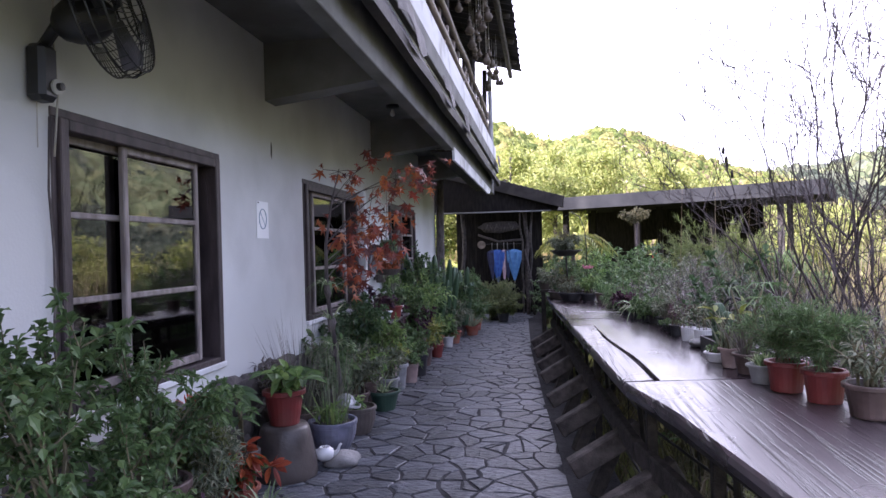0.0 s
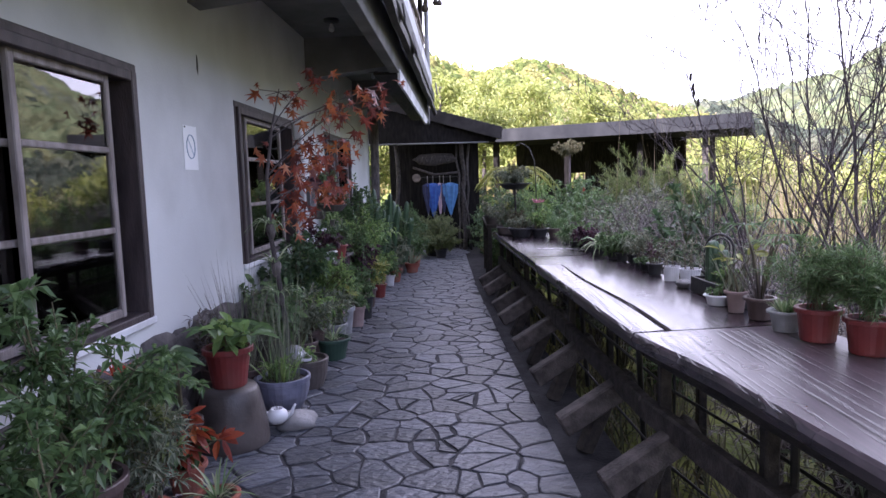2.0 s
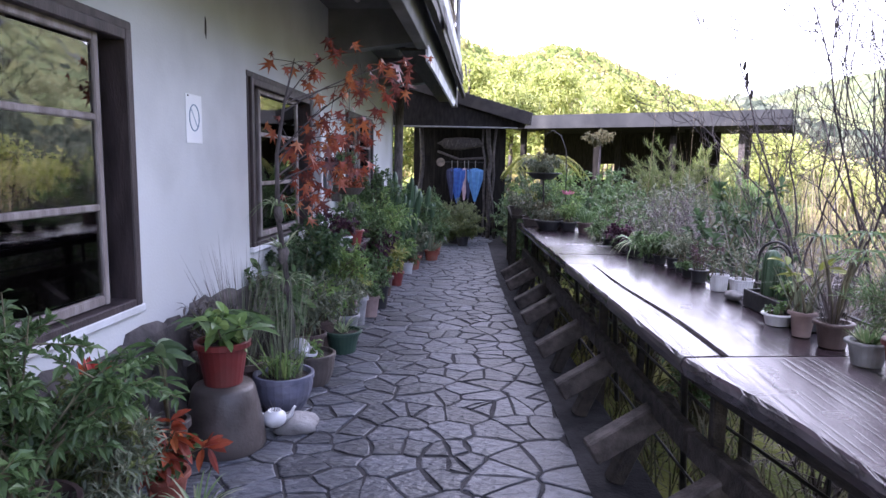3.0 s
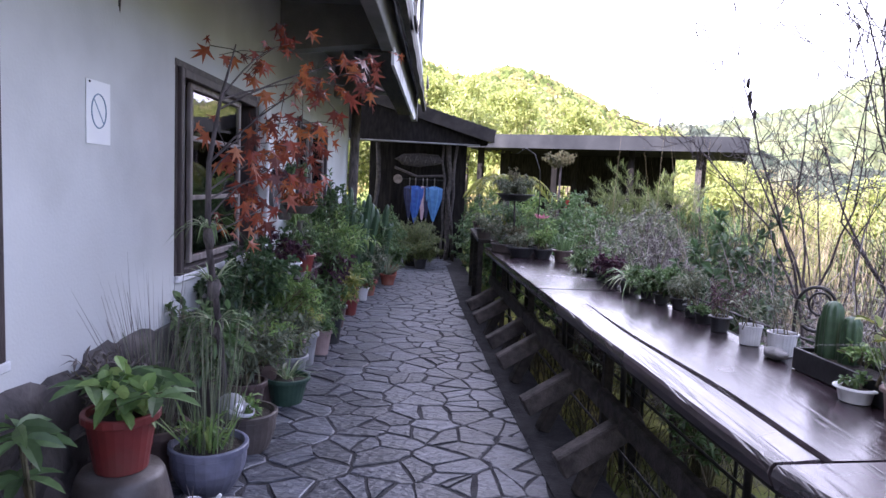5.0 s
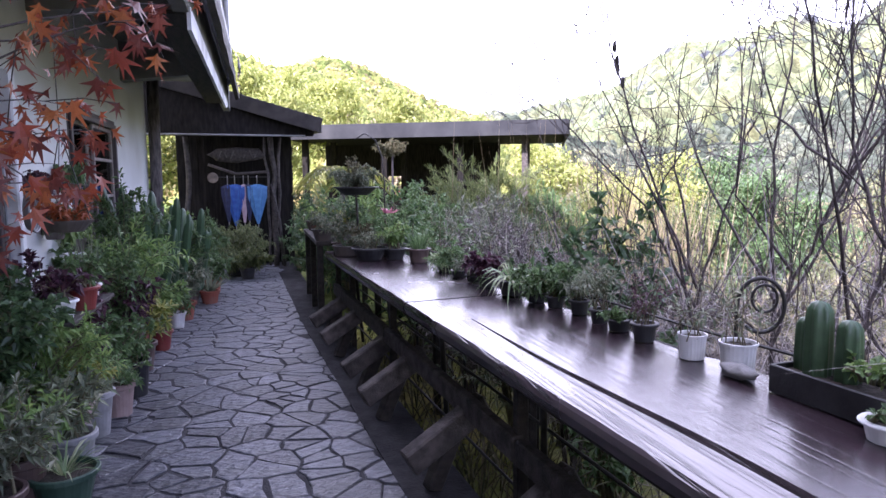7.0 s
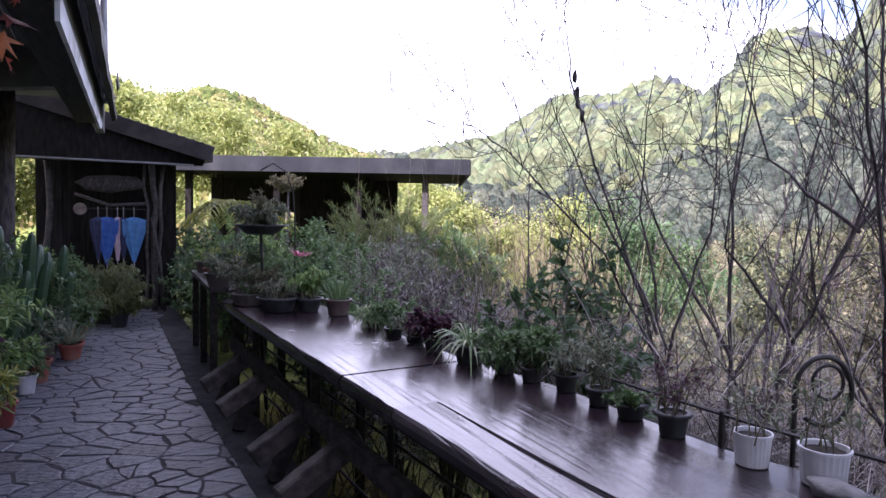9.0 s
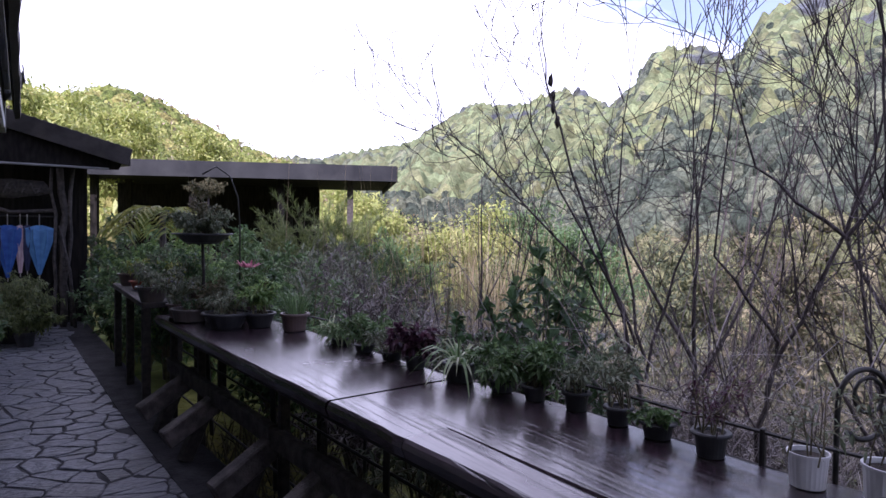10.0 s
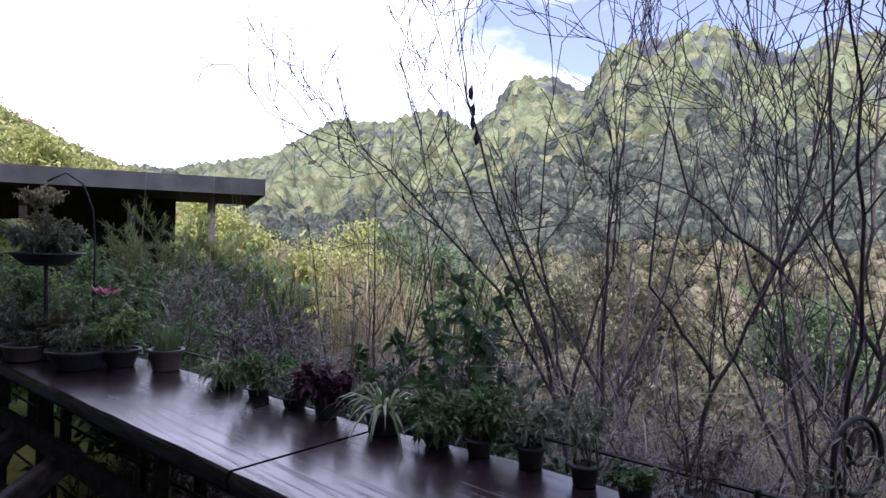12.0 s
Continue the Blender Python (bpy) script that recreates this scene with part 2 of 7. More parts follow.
# worn, varnished table timber: long grain, grooves and a patchy wet-looking gloss
def table_timber(name, low, high, r_low, r_high, groove):
    m, n, l = nodes_of(name)
    p = n["Principled BSDF"]
    co, mp = n.new("ShaderNodeTexCoord"), n.new("ShaderNodeMapping")
    mp.inputs["Scale"].default_value, mp.inputs["Rotation"].default_value = (26, 0.6, 8), (0, 0, radians(-4))
    l.new(co.outputs["Object"], mp.inputs["Vector"])
    g1, g2 = n.new("ShaderNodeTexNoise"), n.new("ShaderNodeTexNoise")
    g1.inputs["Scale"].default_value, g1.inputs["Detail"].default_value = 2.0, 8.0
    g2.inputs["Scale"].default_value, g2.inputs["Detail"].default_value = 1.1, 4.0
    l.new(mp.outputs["Vector"], g1.inputs["Vector"])
    l.new(co.outputs["Object"], g2.inputs["Vector"])
    rp = n.new("ShaderNodeValToRGB")
    rp.color_ramp.elements[0].position, rp.color_ramp.elements[1].position = 0.30, 0.72
    rp.color_ramp.elements[0].color, rp.color_ramp.elements[1].color = (*low, 1), (*high, 1)
    l.new(g1.outputs["Fac"], rp.inputs["Fac"])
    l.new(rp.outputs["Color"], p.inputs["Base Color"])
    rm = n.new("ShaderNodeMapRange")
    rm.inputs["From Min"].default_value, rm.inputs["From Max"].default_value = 0.3, 0.7
    rm.inputs["To Min"].default_value, rm.inputs["To Max"].default_value = r_low, r_high
    l.new(g2.outputs["Fac"], rm.inputs["Value"])
    l.new(rm.outputs["Result"], p.inputs["Roughness"])
    p.inputs["IOR"].default_value = 1.9
    gr = n.new("ShaderNodeValToRGB")
    gr.color_ramp.elements[0].position, gr.color_ramp.elements[1].position = 0.34, 0.46
    l.new(g1.outputs["Fac"], gr.inputs["Fac"])
    bp = n.new("ShaderNodeBump")
    bp.inputs["Strength"].default_value, bp.inputs["Distance"].default_value = groove, 0.006
    l.new(gr.outputs["Color"], bp.inputs["Height"])
    l.new(bp.outputs["Normal"], p.inputs["Normal"])
    return m


M["table"] = table_timber("table_timber", (0.008, 0.005, 0.007), (0.040, 0.023, 0.030), 0.17, 0.30, 0.22)
M["table_worn"] = table_timber("table_timber_worn", (0.012, 0.009, 0.010), (0.112, 0.086, 0.097), 0.22, 0.36, 0.55)

# window glass: clear, with mirror gloss by angle
m, n, l = nodes_of("window_glass")
n.remove(n["Principled BSDF"])
tr, gl, fr, ms = n.new("ShaderNodeBsdfTransparent"), n.new("ShaderNodeBsdfGlossy"), n.new("ShaderNodeFresnel"), n.new("ShaderNodeMixShader")
fr.inputs["IOR"].default_value = 2.3
gl.inputs["Roughness"].default_value = 0.02
tr.inputs["Color"].default_value = (0.72, 0.75, 0.72, 1)
l.new(fr.outputs["Fac"], ms.inputs["Fac"])
l.new(tr.outputs["BSDF"], ms.inputs[1])
l.new(gl.outputs["BSDF"], ms.inputs[2])
l.new(ms.outputs["Shader"], n["Material Output"].inputs["Surface"])
M["glass"] = m

# wooded hillsides: crowns of different greens, bare and autumn patches, rock where it is steep
m, n, l = nodes_of("wooded_ground")
p = n["Principled BSDF"]
co, geo = n.new("ShaderNodeTexCoord"), n.new("ShaderNodeNewGeometry")
def wood_noise(scale, detail):
    z = n.new("ShaderNodeTexNoise")
    z.inputs["Scale"].default_value, z.inputs["Detail"].default_value = scale, detail
    l.new(co.outputs["Object"], z.inputs["Vector"])
    return z
crown, patch, fine = wood_noise(0.16, 8.0), wood_noise(0.018, 4.0), wood_noise(1.3, 8.0)
r1 = n.new("ShaderNodeValToRGB")
for pos, c in ((0.36, (0.035, 0.06, 0.018)), (0.47, (0.10, 0.14, 0.036)), (0.56, (0.23, 0.25, 0.065)), (0.66, (0.33, 0.29, 0.095))):
    e = r1.color_ramp.elements.new(pos)
    e.color = (*c, 1)
l.new(crown.outputs["Fac"], r1.inputs["Fac"])
r2 = n.new("ShaderNodeValToRGB")
r2.color_ramp.elements[0].position, r2.color_ramp.elements[1].position = 0.46, 0.62
mx = n.new("ShaderNodeMixRGB")
mx.inputs[2].default_value = (0.25, 0.185, 0.10, 1)
l.new(patch.outputs["Fac"], r2.inputs["Fac"])
mfac = n.new("ShaderNodeMath")
mfac.operation, mfac.inputs[1].default_value = "MULTIPLY", 0.5
l.new(r2.outputs["Color"], mfac.inputs[0])
l.new(mfac.outputs["Value"], mx.inputs["Fac"])
l.new(r1.outputs["Color"], mx.inputs[1])
ov = n.new("ShaderNodeMixRGB")
ov.blend_type, ov.inputs["Fac"].default_value = "OVERLAY", 0.75
l.new(fine.outputs["Fac"], ov.inputs[2])
# beyond 90 m the woods fade to one flat paler green: haze put into the colour
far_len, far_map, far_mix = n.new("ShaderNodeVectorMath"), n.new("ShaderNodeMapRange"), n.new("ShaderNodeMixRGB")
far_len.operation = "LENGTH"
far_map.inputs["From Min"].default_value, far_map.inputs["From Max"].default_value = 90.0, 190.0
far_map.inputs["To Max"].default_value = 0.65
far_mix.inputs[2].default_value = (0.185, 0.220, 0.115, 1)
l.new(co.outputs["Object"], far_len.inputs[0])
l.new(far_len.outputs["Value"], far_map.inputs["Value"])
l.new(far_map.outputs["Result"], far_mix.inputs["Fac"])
sep, scrub_map, scrub_mix = n.new("ShaderNodeSeparateXYZ"), n.new("ShaderNodeMapRange"), n.new("ShaderNodeMixRGB")
scrub_map.inputs["From Min"].default_value, scrub_map.inputs["From Max"].default_value = 0.2, 6.0
scrub_map.inputs["To Max"].default_value = 0.75
scrub_mix.inputs[2].default_value = (0.052, 0.056, 0.028, 1)
l.new(co.outputs["Object"], sep.inputs["Vector"])
l.new(sep.outputs["X"], scrub_map.inputs["Value"])
l.new(scrub_map.outputs["Result"], scrub_mix.inputs["Fac"])
l.new(mx.outputs["Color"], scrub_mix.inputs[1])
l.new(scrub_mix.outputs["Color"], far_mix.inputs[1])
cliff, cliff_ramp, cliff_fac, cliff_mix = wood_noise(0.045, 8.0), n.new("ShaderNodeValToRGB"), n.new("ShaderNodeMath"), n.new("ShaderNodeMixRGB")
cliff_ramp.color_ramp.elements[0].position, cliff_ramp.color_ramp.elements[1].position = 0.53, 0.62
cliff_fac.operation = "MULTIPLY"
cliff_mix.inputs[2].default_value = (0.085, 0.09, 0.10, 1)
cliff_co = n.new("ShaderNodeMapping")
cliff_co.inputs["Scale"].default_value = (1.0, 1.0, 0.40)
l.new(co.outputs["Object"], cliff_co.inputs["Vector"])
l.new(cliff_co.outputs["Vector"], cliff.inputs["Vector"])
cliff_high = n.new("ShaderNodeMapRange")
cliff_high.inputs["From Min"].default_value, cliff_high.inputs["From Max"].default_value = 26.0, 52.0
l.new(sep.outputs["Z"], cliff_high.inputs["Value"])
l.new(cliff.outputs["Fac"], cliff_ramp.inputs["Fac"])
l.new(cliff_ramp.outputs["Color"], cliff_fac.inputs[0])
l.new(cliff_high.outputs["Result"], cliff_fac.inputs[1])
l.new(cliff_fac.outputs["Value"], cliff_mix.inputs["Fac"])
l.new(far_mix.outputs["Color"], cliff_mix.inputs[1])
crown_cell, crown_sep, crown_tone, crown_hsv = n.new("ShaderNodeTexVoronoi"), n.new("ShaderNodeSeparateColor"), n.new("ShaderNodeMapRange"), n.new("ShaderNodeHueSaturation")
crown_cell.inputs["Scale"].default_value = 0.24
crown_tone.inputs["To Min"].default_value, crown_tone.inputs["To Max"].default_value = 0.62, 1.40
crown_hue = n.new("ShaderNodeMapRange")
crown_hue.inputs["To Min"].default_value, crown_hue.inputs["To Max"].default_value = 0.465, 0.515
l.new(co.outputs["Object"], crown_cell.inputs["Vector"])
l.new(crown_cell.outputs["Color"], crown_sep.inputs["Color"])
l.new(crown_sep.outputs["Red"], crown_tone.inputs["Value"])
l.new(crown_sep.outputs["Green"], crown_hue.inputs["Value"])
l.new(crown_tone.outputs["Result"], crown_hsv.inputs["Value"])
l.new(crown_hue.outputs["Result"], crown_hsv.inputs["Hue"])
l.new(cliff_mix.outputs["Color"], crown_hsv.inputs["Color"])
l.new(crown_hsv.outputs["Color"], ov.inputs[1])
l.new(ov.outputs["Color"], p.inputs["Base Color"])
p.inputs["Roughness"].default_value, p.inputs["Specular IOR Level"].default_value = 0.9, 0.1
bp = n.new("ShaderNodeBump")
bp.inputs["Strength"].default_value, bp.inputs["Distance"].default_value = 0.8, 0.6
l.new(fine.outputs["Fac"], bp.inputs["Height"])
l.new(bp.outputs["Normal"], p.inputs["Normal"])
M["woods"] = m

L = {}
L["dark"] = leafy("leaf_dark_green", (0.033, 0.064, 0.029), (0.064, 0.120, 0.049), (0.107, 0.170, 0.073))
L["mid"] = leafy("leaf_mid_green", (0.063, 0.107, 0.042), (0.107, 0.185, 0.067), (0.173, 0.256, 0.101))
L["fresh"] = leafy("leaf_fresh_green", (0.107, 0.184, 0.061), (0.193, 0.311, 0.090), (0.292, 0.385, 0.126))
L["yellow"] = leafy("leaf_yellow_green", (0.142, 0.188, 0.037), (0.257, 0.288, 0.062), (0.385, 0.350, 0.088))
L["grey"] = leafy("leaf_grey_green", (0.096, 0.120, 0.076), (0.162, 0.194, 0.118), (0.262, 0.275, 0.185))
L["stripe"] = leafy("leaf_pale_striped", (0.112, 0.2, 0.075), (0.2, 0.288, 0.125), (0.45, 0.475, 0.3))
L["maple"] = leafy("leaf_autumn_red", (0.11, 0.032, 0.026), (0.30, 0.062, 0.034), (0.44, 0.15, 0.045), through_light=0.4, by_object=True)
L["red"] = leafy("leaf_bright_red", (0.38, 0.025, 0.03), (0.50, 0.06, 0.03), (0.52, 0.14, 0.03))
L["purple"] = leafy("leaf_maroon", (0.035, 0.014, 0.028), (0.07, 0.025, 0.045), (0.115, 0.05, 0.065))
L["pink"] = leafy("petal_pink", (0.45, 0.12, 0.20), (0.60, 0.25, 0.32))
L["dry"] = leafy("dry_twig", (0.070, 0.057, 0.054), (0.127, 0.105, 0.097), (0.20, 0.172, 0.15), through_light=0.1)
L["reed"] = leafy("dry_reed", (0.20, 0.15, 0.09), (0.30, 0.24, 0.14), (0.42, 0.35, 0.22), through_light=0.2)
L["far"] = leafy("leaf_far_evergreen", (0.091, 0.115, 0.075), (0.182, 0.205, 0.115), (0.319, 0.305, 0.150), rough=0.7, spec=0.2)
# brighter copy of the yellow leaves: sunlight is put into the leaf colour
L["sunny"] = leafy("leaf_sunlit_yellow_green", (0.22, 0.27, 0.065), (0.38, 0.42, 0.12), (0.52, 0.51, 0.18))
L["dull"] = leafy("leaf_dull_scrub", (0.057, 0.065, 0.035), (0.114, 0.110, 0.060), (0.171, 0.140, 0.085), rough=0.6, spec=0.3)
L["olive"] = leafy("leaf_olive_green", (0.07, 0.095, 0.030), (0.13, 0.165, 0.052), (0.22, 0.25, 0.085))
L["brush"] = leafy("leaf_brown_scrub", (0.032, 0.029, 0.024), (0.070, 0.060, 0.045), (0.13, 0.115, 0.07), rough=0.6, through_light=0.2, spec=0.3)


def crown_foliage(name, a, b, c, grain=1.1):
    """Far tree crowns: each of its own tone, mottled by leaf clumps."""
    m, n, l = nodes_of(name)
    p = n["Principled BSDF"]
    geo, ramp, co = n.new("ShaderNodeNewGeometry"), n.new("ShaderNodeValToRGB"), n.new("ShaderNodeTexCoord")
    ramp.color_ramp.elements[0].color, ramp.color_ramp.elements[1].color = (*a, 1), (*c, 1)
    ramp.color_ramp.elements.new(0.55).color = (*b, 1)
    l.new(geo.outputs["Random Per Island"], ramp.inputs["Fac"])
    nz, mr, mx = n.new("ShaderNodeTexNoise"), n.new("ShaderNodeMapRange"), n.new("ShaderNodeHueSaturation")
    nz.inputs["Scale"].default_value, nz.inputs["Detail"].default_value, nz.inputs["Roughness"].default_value = grain, 5.0, 0.7
    mr.inputs["From Min"].default_value, mr.inputs["From Max"].default_value = 0.34, 0.68
    mr.inputs["To Min"].default_value, mr.inputs["To Max"].default_value = 0.30, 1.45
    l.new(co.outputs["Object"], nz.inputs["Vector"])
    l.new(nz.outputs["Fac"], mr.inputs["Value"])
    l.new(mr.outputs["Result"], mx.inputs["Value"])
    l.new(ramp.outputs["Color"], mx.inputs["Color"])
    l.new(mx.outputs["Color"], p.inputs["Base Color"])
    p.inputs["Roughness"].default_value, p.inputs["Specular IOR Level"].default_value = 0.9, 0.1
    bp = n.new("ShaderNodeBump")
    bp.inputs["Strength"].default_value, bp.inputs["Distance"].default_value = 1.0, 0.9
    l.new(nz.outputs["Fac"], bp.inputs["Height"])
    l.new(bp.outputs["Normal"], p.inputs["Normal"])
    return m


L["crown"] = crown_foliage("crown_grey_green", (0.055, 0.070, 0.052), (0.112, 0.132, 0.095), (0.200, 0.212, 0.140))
L["crown_warm"] = crown_foliage("crown_yellow_brown", (0.12, 0.13, 0.065), (0.23, 0.235, 0.12), (0.36, 0.31, 0.19), 2.0)
# near-hill crowns, with sunlight put into their pale colour
L["crown_sunny"] = crown_foliage("crown_sunlit_green", (0.15, 0.20, 0.055), (0.30, 0.34, 0.10), (0.48, 0.43, 0.15), 2.0)
L["lilac"] = leafy("pale_bare_twig", (0.045, 0.036, 0.038), (0.10, 0.082, 0.082), (0.21, 0.175, 0.16), through_light=0.05)
L["dullred"] = leafy("leaf_dull_orange_red", (0.20, 0.035, 0.025), (0.34, 0.07, 0.03), (0.42, 0.13, 0.035))
L["cactus"] = leafy("cactus_skin", (0.03, 0.065, 0.03), (0.05, 0.095, 0.045), through_light=0.0)


# ---- building blocks ----
class Geo:
    """Collects faces for one mesh."""

    def __init__(self):
        self.v, self.f = [], []

    def add(self, verts, faces):
        k = len(self.v)
        self.v.extend([tuple(q) for q in verts])
        self.f.extend([tuple(k + i for i in face) for face in faces])
        return self

    def arr(self, verts, faces):
        k = len(self.v)
        self.v.extend(map(tuple, np.asarray(verts).tolist()))
        self.f.extend(map(tuple, (np.asarray(faces) + k).tolist()))
        return self

    def box(self, c, s, turn=None, b=0.006):
        """A box with chamfered edges."""
        hx, hy, hz = (q / 2 for q in s)
        b = min(b, hx * 0.45, hy * 0.45, hz * 0.45)
        vs, idx = [], {}
        for sx in (-1, 1):
            for sy in (-1, 1):
                for sz in (-1, 1):
                    for k, (ix, iy, iz) in enumerate(((0, b, b), (b, 0, b), (b, b, 0))):
                        idx[(sx, sy, sz, k)] = len(vs)
                        vs.append(Vector((sx * (hx - ix), sy * (hy - iy), sz * (hz - iz))))
        fs = []
        for a in range(3):
            o1, o2 = (a + 1) % 3, (a + 2) % 3
            for sg in (-1, 1):
                ring = []
                for u, w in ((-1, -1), (1, -1), (1, 1), (-1, 1)):
                    sgn = [0, 0, 0]
                    sgn[a], sgn[o1], sgn[o2] = sg, u, w
                    ring.append(idx[(*sgn, a)])
                fs.append(ring if sg > 0 else ring[::-1])
            for u in (-1, 1):
                for w in (-1, 1):
                    lo, hi = [0, 0, 0], [0, 0, 0]
                    lo[a], hi[a] = -1, 1
                    lo[o1] = hi[o1] = u
                    lo[o2] = hi[o2] = w
                    q = [idx[(*lo, o1)], idx[(*hi, o1)], idx[(*hi, o2)], idx[(*lo, o2)]]
                    fs.append(q if u * w < 0 else q[::-1])
        for sx in (-1, 1):
            for sy in (-1, 1):
                for sz in (-1, 1):
                    t = [idx[(sx, sy, sz, k)] for k in range(3)]
                    fs.append(t if sx * sy * sz > 0 else t[::-1])
        m = Matrix.Translation(c) @ (turn.to_4x4() if turn else Matrix())
        return self.add([m @ q for q in vs], fs)

    def beam(self, p, q, w, h, b=0.006, roll=0.0):
        """A squared timber from p to q, w wide and h high."""
        p, q = Vector(p), Vector(q)
        d = q - p
        turn = d.to_track_quat("Y", "Z").to_matrix() @ Matrix.Rotation(roll, 3, "Y")
        return self.box((p + q) / 2, (w, d.length, h), turn, b)

    def tube(self, pts, radii, n=6, cap=True):
        pts = [Vector(q) for q in pts]
        if isinstance(radii, (int, float)):
            radii = [radii] * len(pts)
        k, up = len(self.v), Vector((0.31, 0.17, 0.93))
        for i, q in enumerate(pts):
            d = (pts[min(i + 1, len(pts) - 1)] - pts[max(i - 1, 0)])
            d = d.normalized() if d.length > 1e-9 else Vector((0, 0, 1))
            a = d.cross(up)
            if a.length < 0.05:
                a = d.cross(Vector((1, 0, 0)))
            a.normalize()
            c = d.cross(a)
            for j in range(n):
                t = 2 * math.pi * j / n
                self.v.append(tuple(q + (a * math.cos(t) + c * math.sin(t)) * radii[i]))
        for i in range(len(pts) - 1):
            for j in range(n):
                j2 = (j + 1) % n
                self.f.append((k + i * n + j, k + i * n + j2, k + (i + 1) * n + j2, k + (i + 1) * n + j))
        if cap:
            self.f.append(tuple(k + j for j in range(n))[::-1])
            self.f.append(tuple(k + (len(pts) - 1) * n + j for j in range(n)))
        return self

    def lathe(self, profile, n=24, c=(0, 0, 0), wob=0.0):
        """Turns a profile of (radius, height) about the upright axis."""
        k = len(self.v)
        for r, z in profile:
            for j in range(n):
                t = 2 * math.pi * j / n
                rr = r * (1 + wob * math.sin(3 * t + z * 9))
                self.v.append((c[0] + rr * math.cos(t), c[1] + rr * math.sin(t), c[2] + z))
        for i in range(len(profile) - 1):
            for j in range(n):
                j2 = (j + 1) % n
                self.f.append((k + i * n + j, k + i * n + j2, k + (i + 1) * n + j2, k + (i + 1) * n + j))
        return self

    def prism(self, outline, z0, z1):
        """An upright prism on an outline of (x, y), anticlockwise."""
        m = len(outline)
        vs = [(x, y, z0) for x, y in outline] + [(x, y, z1) for x, y in outline]
        fs = [tuple(range(m))[::-1], tuple(range(m, 2 * m))]
        fs += [(i, (i + 1) % m, m + (i + 1) % m, m + i) for i in range(m)]
        return self.add(vs, fs)

    def blob(self, c, s, seed=0, rough=0.15, n=10, m=6):
        """A rounded stone-like lump."""
        k = len(self.v)
        for i in range(m + 1):
            th = math.pi * i / m
            for j in range(n):
                ph = 2 * math.pi * j / n
                d = Vector((math.sin(th) * math.cos(ph), math.sin(th) * math.sin(ph), math.cos(th)))
                r = 1 + rough * noise.noise(d * 1.7 + Vector((seed * 3.1, seed * 1.7, 0))) * 2
                self.v.append((c[0] + d.x * s[0] * r, c[1] + d.y * s[1] * r, c[2] + d.z * s[2] * r))
        for i in range(m):
            for j in range(n):
                j2 = (j + 1) % n
                self.f.append((k + i * n + j, k + (i + 1) * n + j, k + (i + 1) * n + j2, k + i * n + j2))
        return self

    def mesh(self, name, material, smooth=False):
        me = bpy.data.meshes.new(name)
        me.from_pydata(self.v, [], self.f)
        if smooth:
            me.polygons.foreach_set("use_smooth", [True] * len(me.polygons))
        me.materials.append(material)
        me.update()
        return me


def part(name, geo, material, parent, label="", smooth=False):
    """Links one mesh under a thing or a part."""
    ob = new(name, geo.mesh(name, material, smooth))
    ob.parent = parent
    return tagged(ob, label)


def thing(name, at, label, category, group="", kind="", turn=0.0):
    ob = new(name)
    ob.empty_display_size = 0.05
    ob.matrix_basis = pose(*at, 0, 0, turn)
    return tagged(ob, label, category, group, kind)


def solid(name, geo, material, label, category, kind="", group="", smooth=False):
    return tagged(new(name, geo.mesh(name, material, smooth)), label, category, group, kind)


RNG = np.random.default_rng(7)


def unit(a):
    return a / np.maximum(np.linalg.norm(a, axis=-1, keepdims=True), 1e-9)


def leaves(geo, at, way, length, width, fold=0.12, droop=0.25, rng=RNG):
    """Pointed, folded, drooping leaves: one four-sided island each."""
    at, way = np.atleast_2d(at), unit(np.atleast_2d(way))
    k = len(at)
    length = np.broadcast_to(np.asarray(length, float), (k,))[:, None]
    width = np.broadcast_to(np.asarray(width, float), (k,))[:, None]
    ref = unit(rng.normal(0, 0.45, (k, 3)) + (0, 0, 1))
    side = unit(np.cross(way, ref))
    up = np.cross(side, way)
    if k < 900 and length.mean() > 0.075 and width.mean() > 0.25 * length.mean():
        rows = [at]
        for q, w in ((0.22, 0.38), (0.50, 0.5), (0.78, 0.34)):
            c = at + way * length * q - (0, 0, 1) * length * droop * q * q
            rows += [c + side * width * w + up * width * fold * w * 3, c, c - side * width * w + up * width * fold * w * 3]
        rows.append(at + way * length - (0, 0, 1) * length * droop)
        b = (np.arange(k) * 11)[:, None]
        f = [b + t for t in ((0, 2, 1), (0, 3, 2), (7, 8, 10), (8, 9, 10))]
        for i in (1, 4):
            f += [b + t for t in ((i, i + 1, i + 3), (i + 1, i + 4, i + 3), (i + 1, i + 2, i + 4), (i + 2, i + 5, i + 4))]
        return geo.arr(np.stack(rows, 1).reshape(-1, 3), np.concatenate(f))
    mid = at + way * length * 0.5 - up * width * fold
    left, right = mid + side * width * 0.5 + up * width * fold * 2, mid - side * width * 0.5 + up * width * fold * 2
    tip = at + way * length - (0, 0, 1) * length * droop
    v = np.stack([at, left, tip, right, mid], 1).reshape(-1, 3)
    b = (np.arange(k) * 5)[:, None]
    f = np.concatenate([b + (0, 4, 1), b + (1, 4, 2), b + (0, 3, 4), b + (3, 2, 4)])
    return geo.arr(v, f)


